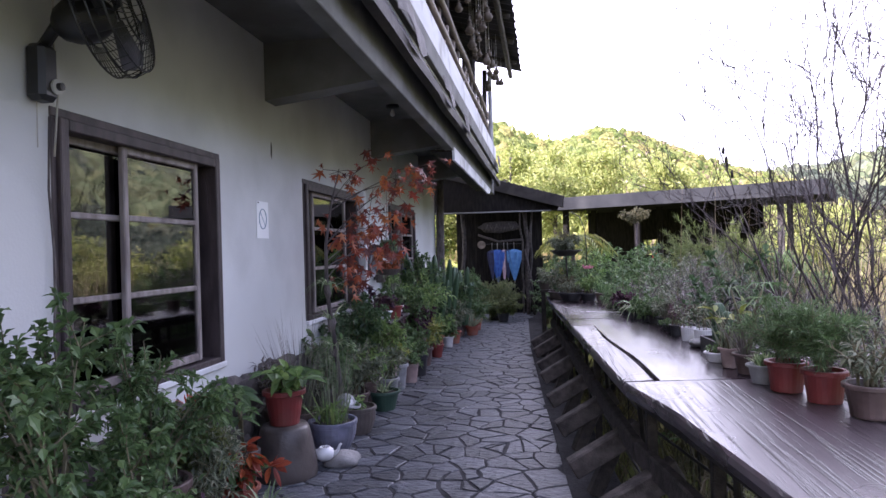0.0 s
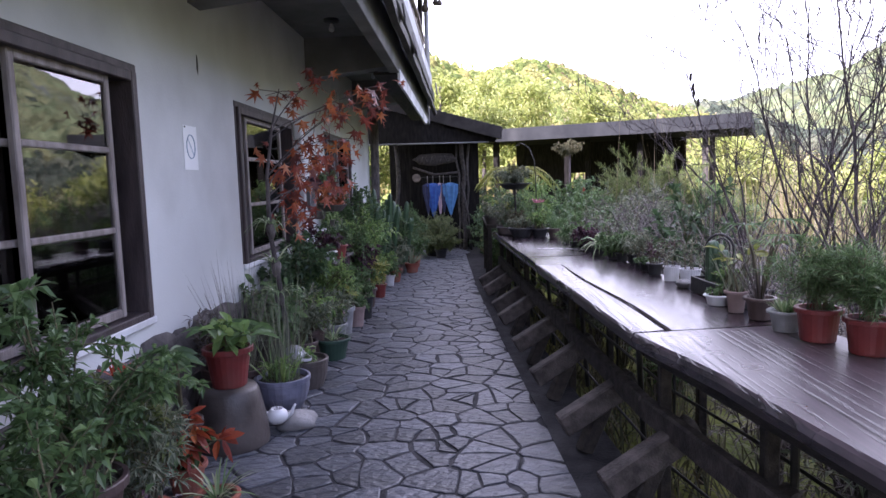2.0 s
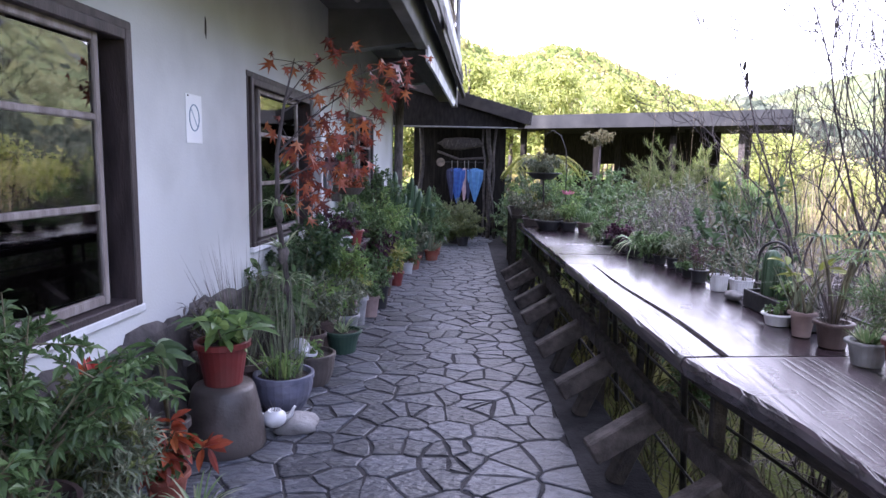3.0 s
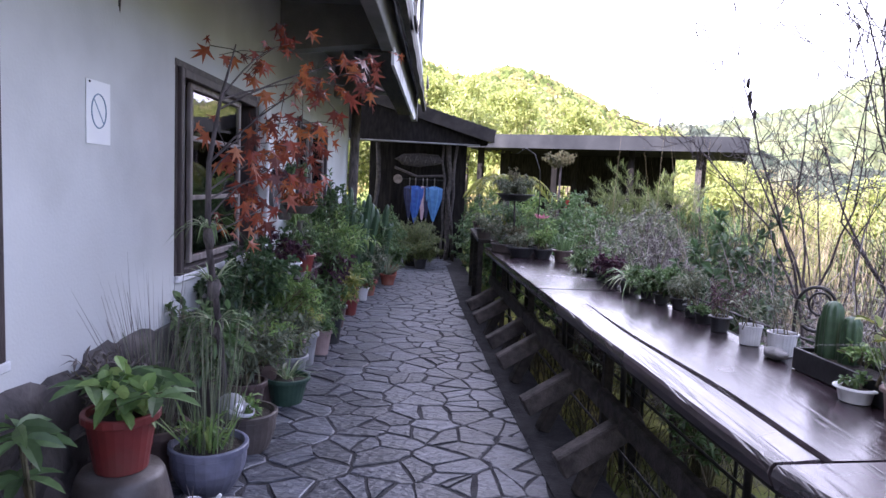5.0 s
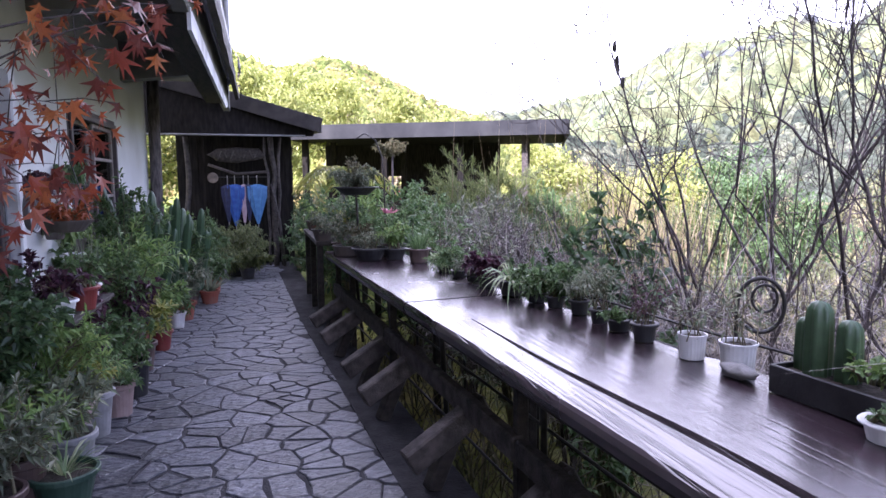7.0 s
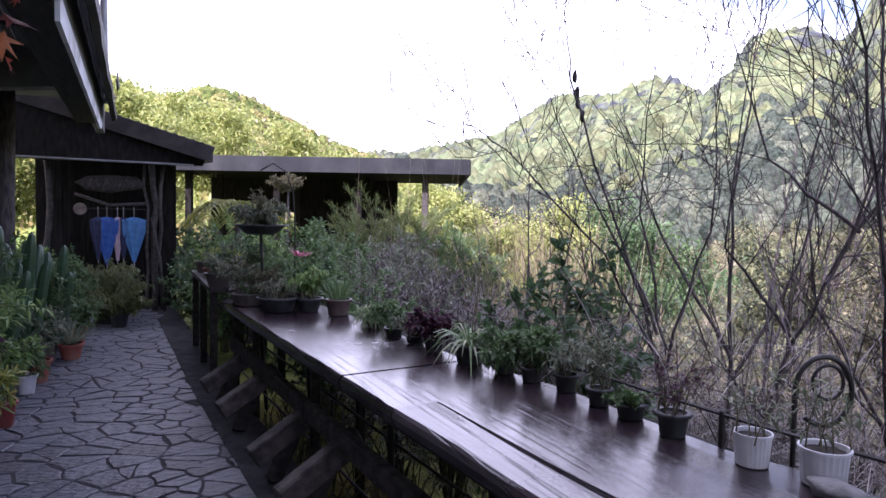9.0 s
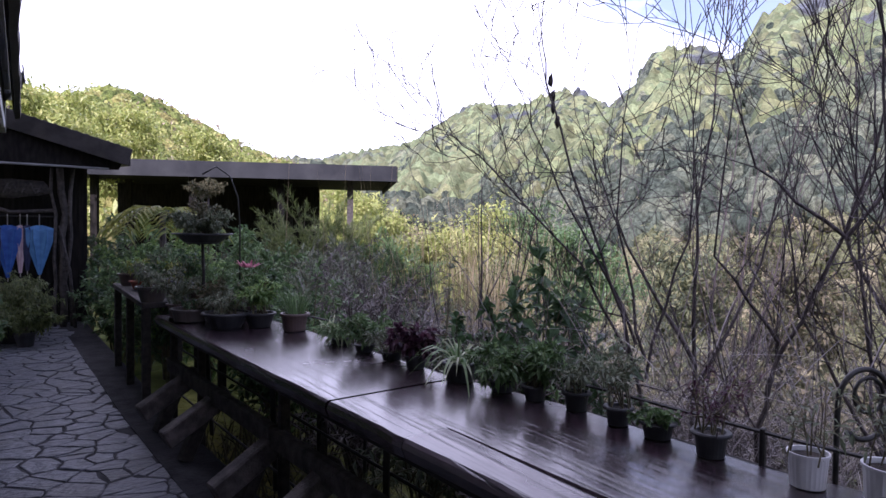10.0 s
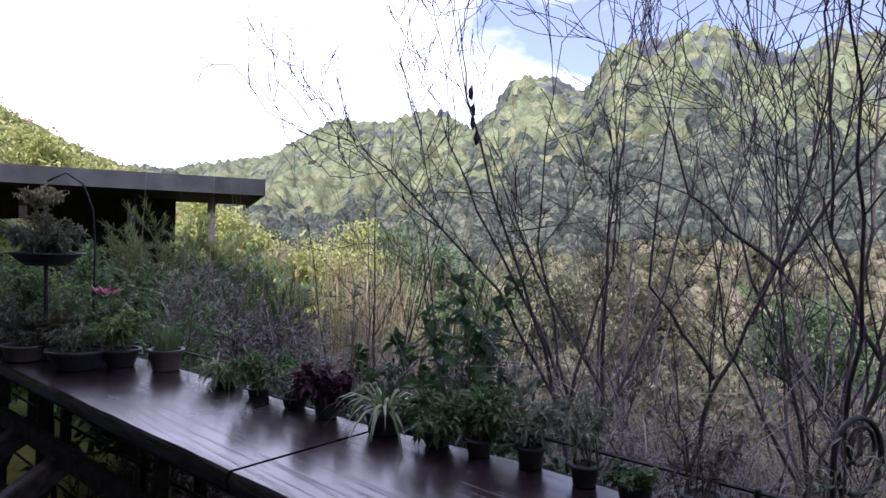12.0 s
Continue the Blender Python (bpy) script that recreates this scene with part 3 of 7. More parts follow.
def blades(geo, at, way, length, width, bend=0.6, segs=4, rng=RNG):
    """Long grass-like leaves that bend over, tapering to a tip."""
    at, way = np.atleast_2d(at), unit(np.atleast_2d(way))
    k = len(at)
    length = np.broadcast_to(np.asarray(length, float), (k,))[:, None]
    width = np.broadcast_to(np.asarray(width, float), (k,))[:, None]
    side = unit(np.cross(way, (0, 0, 1)) + rng.normal(0, 0.15, (k, 3)))
    rows = []
    for i in range(segs + 1):
        t = i / segs
        c = at + way * length * t - np.array((0, 0, 1)) * length * bend * t * t
        w = width * (1 - t) ** 0.7 * (0.6 + 0.8 * t if t < 0.5 else 1.0) * 0.5
        rows += [c - side * w, c + side * w]
    v = np.stack(rows, 1).reshape(-1, 3)
    m = 2 * (segs + 1)
    b = (np.arange(k) * m)[:, None]
    f = np.concatenate([b + (2 * i, 2 * i + 1, 2 * i + 3, 2 * i + 2) for i in range(segs)])
    return geo.arr(v, f)


def branching(rng, stems, height, radius, twigs, spread=0.5, base=0.03):
    """Curved stems with side twigs. Returns polylines with radii, the first ones the stems."""
    lines = []
    for s in range(stems):
        a, rr = rng.uniform(0, 2 * math.pi), radius * math.sqrt(rng.uniform(0.05, 1))
        z = height * (1 - 0.45 * (rr / max(radius, 1e-6)) ** 2) * rng.uniform(0.75, 1.0)
        tip = np.array((rr * math.cos(a), rr * math.sin(a), z))
        root = np.array((rng.normal(0, base), rng.normal(0, base), 0))
        kink = root + (tip - root) * 0.5 + np.array((-tip[0] * 0.25, -tip[1] * 0.25, height * 0.08)) + rng.normal(0, 0.03 * height, 3)
        ts = np.linspace(0, 1, 7)[:, None]
        line = root * (1 - ts) ** 2 + kink * 2 * ts * (1 - ts) + tip * ts ** 2
        lines.append((line, 1.0))
        for _ in range(twigs):
            i = rng.integers(2, 6)
            out = unit(np.array((line[i][0], line[i][1], 0)) + rng.normal(0, 0.6 * radius, 3) + (0, 0, 0.25 * height))
            ln = height * rng.uniform(0.12, 0.32)
            ts2 = np.linspace(0, 1, 4)[:, None]
            lines.append((line[i] + out * ln * ts2 + np.array((0, 0, -0.15 * ln)) * ts2 ** 2, 0.5))
    return lines


def stems_mesh(geo, lines, r, n=5):
    for line, q in lines:
        m = len(line)
        geo.tube(line, [max(r * q * (1 - 0.75 * i / (m - 1)), 0.0012) for i in range(m)], n, False)
    return geo


def bushy(parent, seed, height, radius, leaf, count, length, width, stems=7, twigs=4, z=0.0, droop=0.25, r=0.008, stem="stem", wild=0.7, names=("branchwork", "foliage"), start=0.3, full=1.6):
    """Stems and leaves of a shrubby plant under its thing."""
    rng = np.random.default_rng(seed)
    count, length, width = int(count * full), length * (1.15 if full > 1 else 1), width * (1.3 if full > 1 else 1)
    lines = branching(rng, stems, height, radius, twigs)
    for i, (line, q) in enumerate(lines):
        line[:, 2] += z
    part(names[0], stems_mesh(Geo(), lines, r), M[stem], parent, smooth=True)
    pick = rng.integers(0, len(lines), count)
    u = rng.uniform(start, 1.0, count)
    at, way = [], []
    for i, t in zip(pick, u):
        line = lines[i][0]
        k = min(int(t * (len(line) - 1)), len(line) - 2)
        w = t * (len(line) - 1) - k
        at.append(line[k] * (1 - w) + line[k + 1] * w)
        way.append(line[k + 1] - line[k])
    at, way = np.array(at), unit(np.array(way)) * 0.5 + rng.normal(0, wild, (count, 3)) + (0, 0, 0.15)
    return part(names[1], leaves(Geo(), at, way, rng.uniform(0.6, 1.15, count) * length, rng.uniform(0.75, 1.1, count) * width, droop=droop, rng=rng), L[leaf], parent)


def grassy(parent, seed, leaf, count, length, width, z=0.0, spread=0.05, lean=0.6, bend=0.5, name="grass_tuft"):
    rng = np.random.default_rng(seed)
    a = rng.uniform(0, 2 * math.pi, count)
    rr = spread * np.sqrt(rng.uniform(0, 1, count))
    at = np.stack([rr * np.cos(a), rr * np.sin(a), np.full(count, z)], 1)
    tilt = np.abs(rng.normal(lean, lean * 0.5, count))
    way = np.stack([np.cos(a) * tilt, np.sin(a) * tilt, np.ones(count)], 1) + rng.normal(0, 0.08, (count, 3))
    return part(name, blades(Geo(), at, way, rng.uniform(0.6, 1.1, count) * length, width, bend * rng.uniform(0.5, 1.3), rng=rng), L[leaf], parent)


def pot(parent, r, h, material, foot=0.72, rim=0.012, belly=0.0, z=0.0):
    """A hollow pot with a rim, and its soil. Returns the soil's height."""
    rb = r * foot
    prof = [(0.001, 0), (rb, 0), (rb * 1.02 + 0.001, 0.01)]
    for i in range(1, 6):
        t = i / 6
        prof.append((rb + (r - rb) * t + belly * math.sin(math.pi * t), h * t))
    prof += [(r, h * 0.86), (r + rim, h * 0.87), (r + rim, h - 0.004), (r + rim - 0.004, h), (r - 0.008, h), (r - 0.014, h * 0.86)]
    part("pot", Geo().lathe([(a, q + z) for a, q in prof], 24), M[material], parent, smooth=False)
    part("soil", Geo().lathe([(0.001, h * 0.885 + z), (r * 0.5, h * 0.89 + z), (r - 0.011, h * 0.865 + z)], 20), M["soil"], parent)
    return h * 0.88 + z


# ---- the ground, to the horizon ----
NEAR_RIDGE = ((-180, 6), (-60, 11), (-20, 12), (-3.6, 9.8), (0, 8.2), (2.5, 8.0), (5, 8.9), (8.5, 8.2), (11, 7.2), (14, 5.9), (17, 4.8), (20, 4.0), (25, 2.2), (32, 0.5), (45, -4), (100, -5), (150, 4), (180, 6))
FAR_RIDGE = ((-180, 4), (10, 3), (19, 6.0), (22.8, 6.2), (26.7, 6.9), (29.9, 7.7), (32.0, 9.0), (33.5, 9.9), (35.6, 10.9), (37.7, 10.7), (40.4, 11.1), (43.3, 12.4), (45, 11.8), (47.1, 10.8), (49.3, 12.8), (50.6, 15.0), (51.6, 15.4), (54.6, 15.1), (55.4, 14.7), (57.0, 13.8), (58.8, 17.2), (61, 18.0), (64.4, 18.1), (66.6, 18.6), (68.7, 17.9), (72.8, 15.6), (75.8, 16.7), (79, 16.5), (92, 15), (120, 9), (180, 4))
CENTRE = np.array((0.0, 5.0))


def curve(table, a):
    return np.interp(a, [q[0] for q in table], [q[1] for q in table])


def ease(x):
    x = np.clip(x, 0, 1)
    return x * x * (3 - 2 * x)


def ground_z(x, y):
    """The bare ground's height."""
    dx, dy = x - CENTRE[0], y - CENTRE[1]
    r, a = np.hypot(dx, dy), np.degrees(np.arctan2(dx, dy))
    right = ease((a - 8) / 26) * ease((175 - a) / 40)
    slope = np.interp(r, (0, 1.0, 2.2, 4, 8, 15, 30, 60, 120), (-0.42, -0.45, -0.6, -0.9, -1.5, -3.0, -6.5, -11, -12))
    low = right * slope + (1 - right) * -0.42
    d1 = np.interp(a, (-180, -20, 10, 30, 180), (150, 70, 95, 120, 150))
    d2 = np.interp(a, (-180, 20, 36, 48, 80, 180), (400, 380, 380, 250, 250, 400))
    z1 = low + (d1 * np.tan(np.radians(curve(NEAR_RIDGE, a))) + 1.6 - low) * ease((r - 24) / (d1 - 24)) * (1 - 0.35 * ease((r - d1) / (d1 * 1.3)))
    z2 = low + (d2 * np.tan(np.radians(curve(FAR_RIDGE, a))) - 4.2 - low) * np.clip((r - 50) / (d2 - 50), 0, 1) ** 1.25 * (1 - 0.4 * ease((r - d2) / d2))
    gully = 0.6 * np.sin(np.radians(a) * 41 + 2.2 * np.sin(r * 0.021)) + 0.4 * np.sin(np.radians(a) * 97 + 1.7 * np.sin(r * 0.043 + 1))
    z2 = z2 + 4.5 * gully * ease((r - 95) / 90) * (1 - 0.85 * ease((r - 0.7 * d2) / (0.3 * d2)))
    return np.where(r < 24, low, np.maximum(z1, z2))


def cells(x, y, size, seed):
    """Distance to the nearest of scattered crowns, 0 in the middle to about 1 between them."""
    gx, gy = np.floor(x / size), np.floor(y / size)
    best = np.full(x.shape, 9.0)
    for i in (-1, 0, 1):
        for j in (-1, 0, 1):
            cx, cy = gx + i, gy + j
            h1 = np.modf(np.abs(np.sin(cx * 127.1 + cy * 311.7 + seed) * 43758.5453))[0]
            h2 = np.modf(np.abs(np.sin(cx * 269.5 + cy * 183.3 + seed) * 43758.5453))[0]
            best = np.minimum(best, np.hypot((cx + h1) - x / size, (cy + h2) - y / size))
    return best


az = np.radians(np.concatenate([np.linspace(-180, -22, 60, endpoint=False), np.linspace(-22, 88, 760), np.linspace(90, 179.9, 36)]))
rad = np.concatenate([[0.3, 1, 1.6, 2.2, 3, 4, 5, 6, 7, 8, 10, 12, 14, 17, 20], np.geomspace(24, 620, 330), [800, 1200, 2000, 4000]])
A, R = np.meshgrid(az, rad, indexing="ij")
X, Y = CENTRE[0] + R * np.sin(A), CENTRE[1] + R * np.cos(A)
Z = ground_z(X, Y)
wood, near = np.where(np.abs(np.degrees(A) - 85) < 50, ease((R - 10) / 9), ease((R - 22) / 14)), 1 - ease((R - 110) / 60)
rough_big = np.sin(X * 0.031 + 1.3) * np.sin(Y * 0.027) + 0.6 * np.sin(X * 0.083 + Y * 0.05) * np.sin(Y * 0.071)
Z = Z + wood * ((0.9 - cells(X, Y, 2.8, 1.0)).clip(0) ** 0.7 * 1.7 * near + (0.8 - cells(X, Y, 1.5, 5.0)).clip(0) * 1.0 * near
                + (0.9 - cells(X, Y, 6.5, 2.0)).clip(0) ** 0.6 * 7.0 * (1 - near) + (0.8 - cells(X, Y, 3.4, 7.0)).clip(0) * 3.0 * (1 - near)
                + rough_big * np.clip(R / 80, 0, 1.1) - 1.6)
na, nr = A.shape
idx = np.arange(na * nr).reshape(na, nr)
nxt = np.roll(idx, -1, axis=0)
faces = np.stack([idx[:, :-1], idx[:, 1:], nxt[:, 1:], nxt[:, :-1]], -1).reshape(-1, 4)
me = bpy.data.meshes.new("ground")
me.vertices.add(na * nr)
me.vertices.foreach_set("co", np.stack([X, Y, Z], -1).astype(np.float32).ravel())
me.loops.add(len(faces) * 4)
me.polygons.add(len(faces))
me.loops.foreach_set("vertex_index", faces.astype(np.int32).ravel())
me.polygons.foreach_set("loop_start", np.arange(0, len(faces) * 4, 4, dtype=np.int32))
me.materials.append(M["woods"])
me.update(calc_edges=True)
me.validate()
tagged(new("ground", me), "wooded valley floor and mountain slopes in green and autumn brown", "ground", kind="structure")

# ---- house: wall, windows, eaves ----
WX, WT = -2.215, 0.24
WIN = ((2.915, 4.472, 0.87, 2.31), (6.19, 7.95, 0.967, 2.31), (9.72, 11.66, 1.0, 2.32))
WALL_END, SLAB_END, SLAB_X = 14.0, 15.6, -1.03
CEIL = 3.42


def wall_with_openings(name, x, t, y0, y1, z0, z1, holes, material, label):
    """A wall along y with holes through it, in one piece."""
    ys = sorted({y0, y1, *[q for h in holes for q in h[:2]]})
    zs = sorted({z0, z1, *[q for h in holes for q in h[2:]]})
    spot = {}
    g = Geo()
    for k, xx in enumerate((x, x - t)):
        for i, y in enumerate(ys):
            for j, z in enumerate(zs):
                spot[(k, i, j)] = len(g.v)
                g.v.append((xx, y, z))
    full = {(i, j) for i in range(len(ys) - 1) for j in range(len(zs) - 1)
            if not any(h[0] <= ys[i] < h[1] and h[2] <= zs[j] < h[3] for h in holes)}
    for i, j in full:
        f = [(i, j), (i + 1, j), (i + 1, j + 1), (i, j + 1)]
        g.f.append(tuple(spot[(0, *q)] for q in f))
        g.f.append(tuple(spot[(1, *q)] for q in f[::-1]))
        for (di, dj), (p0, p1) in (((0, -1), (f[0], f[1])), ((1, 0), (f[1], f[2])), ((0, 1), (f[2], f[3])), ((-1, 0), (f[3], f[0]))):
            if (i + di, j + dj) not in full:
                g.f.append((spot[(0, *p1)], spot[(0, *p0)], spot[(1, *p0)], spot[(1, *p1)]))
    return solid(name, g, material, label, "wall", "structure")


wall_with_openings("wall_house", WX, WT, -4.0, WALL_END, -0.4, CEIL, WIN, M["plaster"], "white plastered house wall with grime under the eaves")
solid("wall_end", Geo().box((WX - 2.2, WALL_END - 0.12, 1.5), (3.9, 0.24, 3.8)), M["plaster"], "plain plastered end wall of the house", "wall", "structure")
solid("wall_rear", Geo().box((-6.3, 5, 1.5), (0.2, 18, 3.8)), M["interior"], "dim inner wall of the house", "wall", "structure")
solid("wall_start", Geo().box((WX - 2.2, -4.0, 1.5), (4.0, 0.2, 3.8)), M["interior"], "dim cross wall of the house", "wall", "structure")
solid("floor_room", Geo().box((-4.3, 5, -0.1), (3.7, 17.8, 0.2)), M["interior"], "dark wooden floor of the room", "floor", "structure")
for yy in (5.3, 8.9):
    solid("wall_partition", Geo().box((-4.4, yy, 1.5), (3.4, 0.12, 3.4)), M["interior"], "dim partition wall inside the house", "wall", "structure")

for wi, (y0, y1, z0, z1) in enumerate(WIN):
    win = thing(f"window_{wi + 1}", (WX, (y0 + y1) / 2, z0), "dark wooden sliding window with worn pale sash bars", "window", kind="structure")
    hw, hh = (y1 - y0) / 2, z1 - z0
    g = Geo()
    for s in (-1, 1):
        g.box((-0.045, s * (hw - 0.03), hh / 2), (0.15, 0.06, hh))
    g.box((-0.045, 0, hh - 0.03), (0.15, 2 * hw - 0.12, 0.06))
    g.box((-0.045, 0, 0.02), (0.15, 2 * hw - 0.12, 0.04))
    part("window_frame", g, M["frame"], win)
    part("window_sill", Geo().box((-0.02, 0, -0.022), (0.10, 2 * hw + 0.06, 0.044)), M["fascia"], win, "chipped white-painted sill")
    g = Geo()
    g.box((-0.008, 0, hh + 0.022), (0.03, 2 * hw + 0.08, 0.05))
    for s in (-1, 1):
        g.box((-0.009, s * (hw + 0.018), hh / 2), (0.03, 0.036, hh))
    part("casing", g, M["frame"], win)
    nsash = 2
    sw = (2 * hw - 0.12) / nsash
    for k in range(nsash):
        if wi == 1 and k == 0:
            continue
        yc, xo = -hw + 0.06 + sw * (k + 0.5), (-0.03 if k % 2 else -0.075)
        if wi == 0 and k == 1:
            yc, sw = 0.148, 0.80
        if wi == 1:
            yc, sw = -0.05, 1.12
        g = Geo()
        for s in (-1, 1):
            g.box((xo, yc + s * (sw / 2 - 0.022), hh / 2), (0.035, 0.044, hh - 0.10))
        for zz in (0.075, hh * 0.375, hh * 0.68, hh - 0.075):
            g.box((xo, yc, zz), (0.03, sw - 0.088, 0.034 if 0.1 < zz < hh - 0.1 else 0.05))
        sash = part("sash", g, M["sash"], win)
        zs = (0.10, hh * 0.375, hh * 0.68, hh - 0.10)
        for za, zb in zip(zs, zs[1:]):
            pane = part("pane", Geo().box((xo, yc, (za + zb) / 2), (0.004, sw - 0.088, zb - za - 0.03), b=0.0005), M["glass"], sash)
            pane.visible_shadow = False

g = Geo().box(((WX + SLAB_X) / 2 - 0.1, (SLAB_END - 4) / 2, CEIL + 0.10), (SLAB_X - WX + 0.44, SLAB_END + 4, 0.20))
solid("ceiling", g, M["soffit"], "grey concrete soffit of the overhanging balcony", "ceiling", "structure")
solid("ceiling_room", Geo().box((-4.4, 5, CEIL + 0.1), (3.6, 18, 0.2)), M["interior"], "plain ceiling of the room", "ceiling", "structure")
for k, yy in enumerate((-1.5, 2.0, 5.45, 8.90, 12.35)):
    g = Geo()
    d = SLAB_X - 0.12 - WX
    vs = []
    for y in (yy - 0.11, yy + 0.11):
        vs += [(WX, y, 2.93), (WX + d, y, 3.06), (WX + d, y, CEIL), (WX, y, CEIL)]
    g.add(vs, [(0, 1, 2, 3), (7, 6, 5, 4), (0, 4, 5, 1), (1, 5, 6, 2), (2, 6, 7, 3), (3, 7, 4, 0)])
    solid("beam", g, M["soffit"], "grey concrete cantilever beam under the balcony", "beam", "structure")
solid("edge_beam", Geo().box((SLAB_X - 0.06, (SLAB_END - 4) / 2, 3.17), (0.12, SLAB_END + 4, 0.5)), M["soffit"], "grey concrete edge beam of the balcony", "beam", "structure")
solid("trim_fascia", Geo().box((SLAB_X + 0.025, (SLAB_END - 4) / 2, 3.70), (0.09, SLAB_END + 4, 0.62)), M["fascia"], "stained white balcony fascia", "fascia", "structure")

# ---- terrace floor slab ----
FRONT = ((-3.0, 1.05), (0.5, 0.98), (1.5, 0.87), (2.25, 0.765), (3.2, 0.640), (3.83, 0.496), (7.06, 0.29), (10.36, 0.10), (16.5, -0.10))


def front_x(y):
    return float(np.interp(y, [q[0] for q in FRONT], [q[1] for q in FRONT]))


edge = [(front_x(y) + 0.12, y) for y in (-4.0, 0.5, 2.25, 3.83, 7.06, 10.36, 17.0)]
solid("floor", Geo().prism([(WX, -4.0)] + edge + [(-3.4, 17.0), (-3.4, 14.0), (WX, 14.0)], -0.55, 0.0), M["mortar"], "dark mortar bed of the terrace path", "floor", "structure")
solid("kerb", Geo().prism([(front_x(y) - 0.24, y) for y in (-4.0, 0.5, 2.25, 3.83, 7.06, 10.36, 15.0)] + [(front_x(y) + 0.10, y) for y in (15.0, 10.36, 7.06, 3.83, 2.25, 0.5, -4.0)], 0.004, 0.012), M["kerb"], "dark concrete strip along the table", "kerb", "structure")

# ---- long table ----
TOP, THICK = 0.86, 0.075


def back_x(y):
    return float(np.interp(y, (-3, 2.0, 3.4, 3.957, 4.7, 5.2, 5.4, 6.4, 7.135, 8.4, 10.4), (1.64, 1.58, 1.46, 1.345, 1.345, 1.31, 1.235, 1.185, 1.05, 0.99, 0.82)))


def slab(name, y0, y1, fx, bx, parent, seed, label, skew=0.0, steps=28, wave=0.012, material="table"):
    """A thick board with live, uneven edges between two edge lines."""
    g = Geo()
    rows = []
    for i in range(steps + 1):
        y = y0 + (y1 - y0) * i / steps
        a = fx(y) + wave * noise.noise(Vector((y * 2.1, seed, 0))) + wave * 0.5 * noise.noise(Vector((y * 9, seed, 3)))
        b = bx(y) + wave * 0.6 * noise.noise(Vector((y * 1.7, seed + 9, 0)))
        z = TOP + 0.004 * noise.noise(Vector((y * 1.2, seed, 5)))
        rows.append([(a + 0.012, y, z - THICK), (a - 0.004, y, z - THICK * 0.45), (a + 0.003, y, z - 0.012), (a + 0.014, y, z)]
                    + [(a + 0.014 + (b - a - 0.022) * q, y + skew * q, z + 0.0015 * noise.noise(Vector((y * 3, q * 8, seed)))) for q in (0.25, 0.5, 0.75)]
                    + [(b - 0.008, y + skew, z), (b, y + skew, z - 0.01), (b, y + skew, z - THICK)])
    m = len(rows[0])
    vs = [q for row in rows for q in row]
    fs = [(i * m + j, i * m + (j + 1) % m, (i + 1) * m + (j + 1) % m, (i + 1) * m + j) for i in range(steps) for j in range(m)]
    fs += [tuple(range(m))[::-1], tuple(steps * m + j for j in range(m))]
    g.add(vs, [f[::-1] for f in fs])
    return part(name, g, M[material], parent, label)


table = thing("long_table", (0, 0, 0), "long dark varnished timber table on angled brackets along the terrace edge", "table")
slab("tabletop", -2.6, 3.822, front_x, back_x, table, 1.0, "near slab with deep weathered grain", 0.13, material="table_worn")
crack = lambda y: front_x(y) + 0.205 + 0.012 * math.sin(y * 3.1)
gap = lambda y: 0.030 * ease((6.43 - y) / 1.2)
slab("tabletop", 3.834, 6.43, front_x, lambda y: crack(y) - gap(y) / 2 - 0.001, table, 2.0, "front plank beside a long split", 0.035, wave=0.006, material="table_worn")
slab("tabletop", 3.87, 6.47, lambda y: crack(y) + gap(y) / 2 - 0.012, back_x, table, 3.0, "rear plank beside a long split", 0.09, wave=0.005)
slab("tabletop", 6.43, 7.052, front_x, back_x, table, 2.0, "plank end", 0.085, 10)
slab("tabletop", 7.066, 10.36, front_x, back_x, table, 4.0, "glossy far slab", 0.085)
LEGS = (-0.6, 0.7, 2.05, 3.0, 3.75, 5.64, 7.83, 9.4, 10.2)
for y in LEGS:
    part("leg", Geo().box((front_x(y) + 0.12, y, (TOP - THICK) / 2 - 0.02), (0.055, 0.055, TOP - THICK + 0.036)), M["darkwood"], table)
for y in (1.5, 3.4, 5.0, 6.8, 8.6):
    part("rear_leg", Geo().box((back_x(y) - 0.06, y, (TOP - THICK) / 2 - 0.28), (0.06, 0.06, TOP - THICK + 0.55)), M["darkwood"], table)
BRACKETS = (-0.2, 0.8, 1.75, 2.9, 3.6, 4.36, 5.28, 6.2, 7.27, 7.92, 8.99, 9.74)
for y in BRACKETS:
    x = front_x(y)
    part("bracket", Geo().beam((x + 0.20, y + 0.05, 0.45), (x - 0.24, y - 0.03, 0.20), 0.095, 0.13, 0.01), M["greywood"], table, "weathered sloping timber bracket")
    part("strut", Geo().beam((x + 0.06, y + 0.08, 0.36), (x - 0.10, y + 0.04, 0.012), 0.08, 0.09, 0.01), M["darkwood"], table)
for ya, yb in zip((-2.5, 0.6, 2.3, 3.9, 5.6, 7.9), (0.58, 2.28, 3.88, 5.58, 7.88, 10.2)):
    part("rail", Geo().beam((front_x(ya) + 0.09, ya, 0.46), (front_x(yb) + 0.09, yb, 0.46), 0.06, 0.12, 0.01), M["greywood"], table, "weathered lower rail")
    part("apron", Geo().beam((front_x(ya) + 0.10, ya, TOP - THICK - 0.035), (front_x(yb) + 0.10, yb, TOP - THICK - 0.035), 0.04, 0.06, 0.006), M["darkwood"], table)

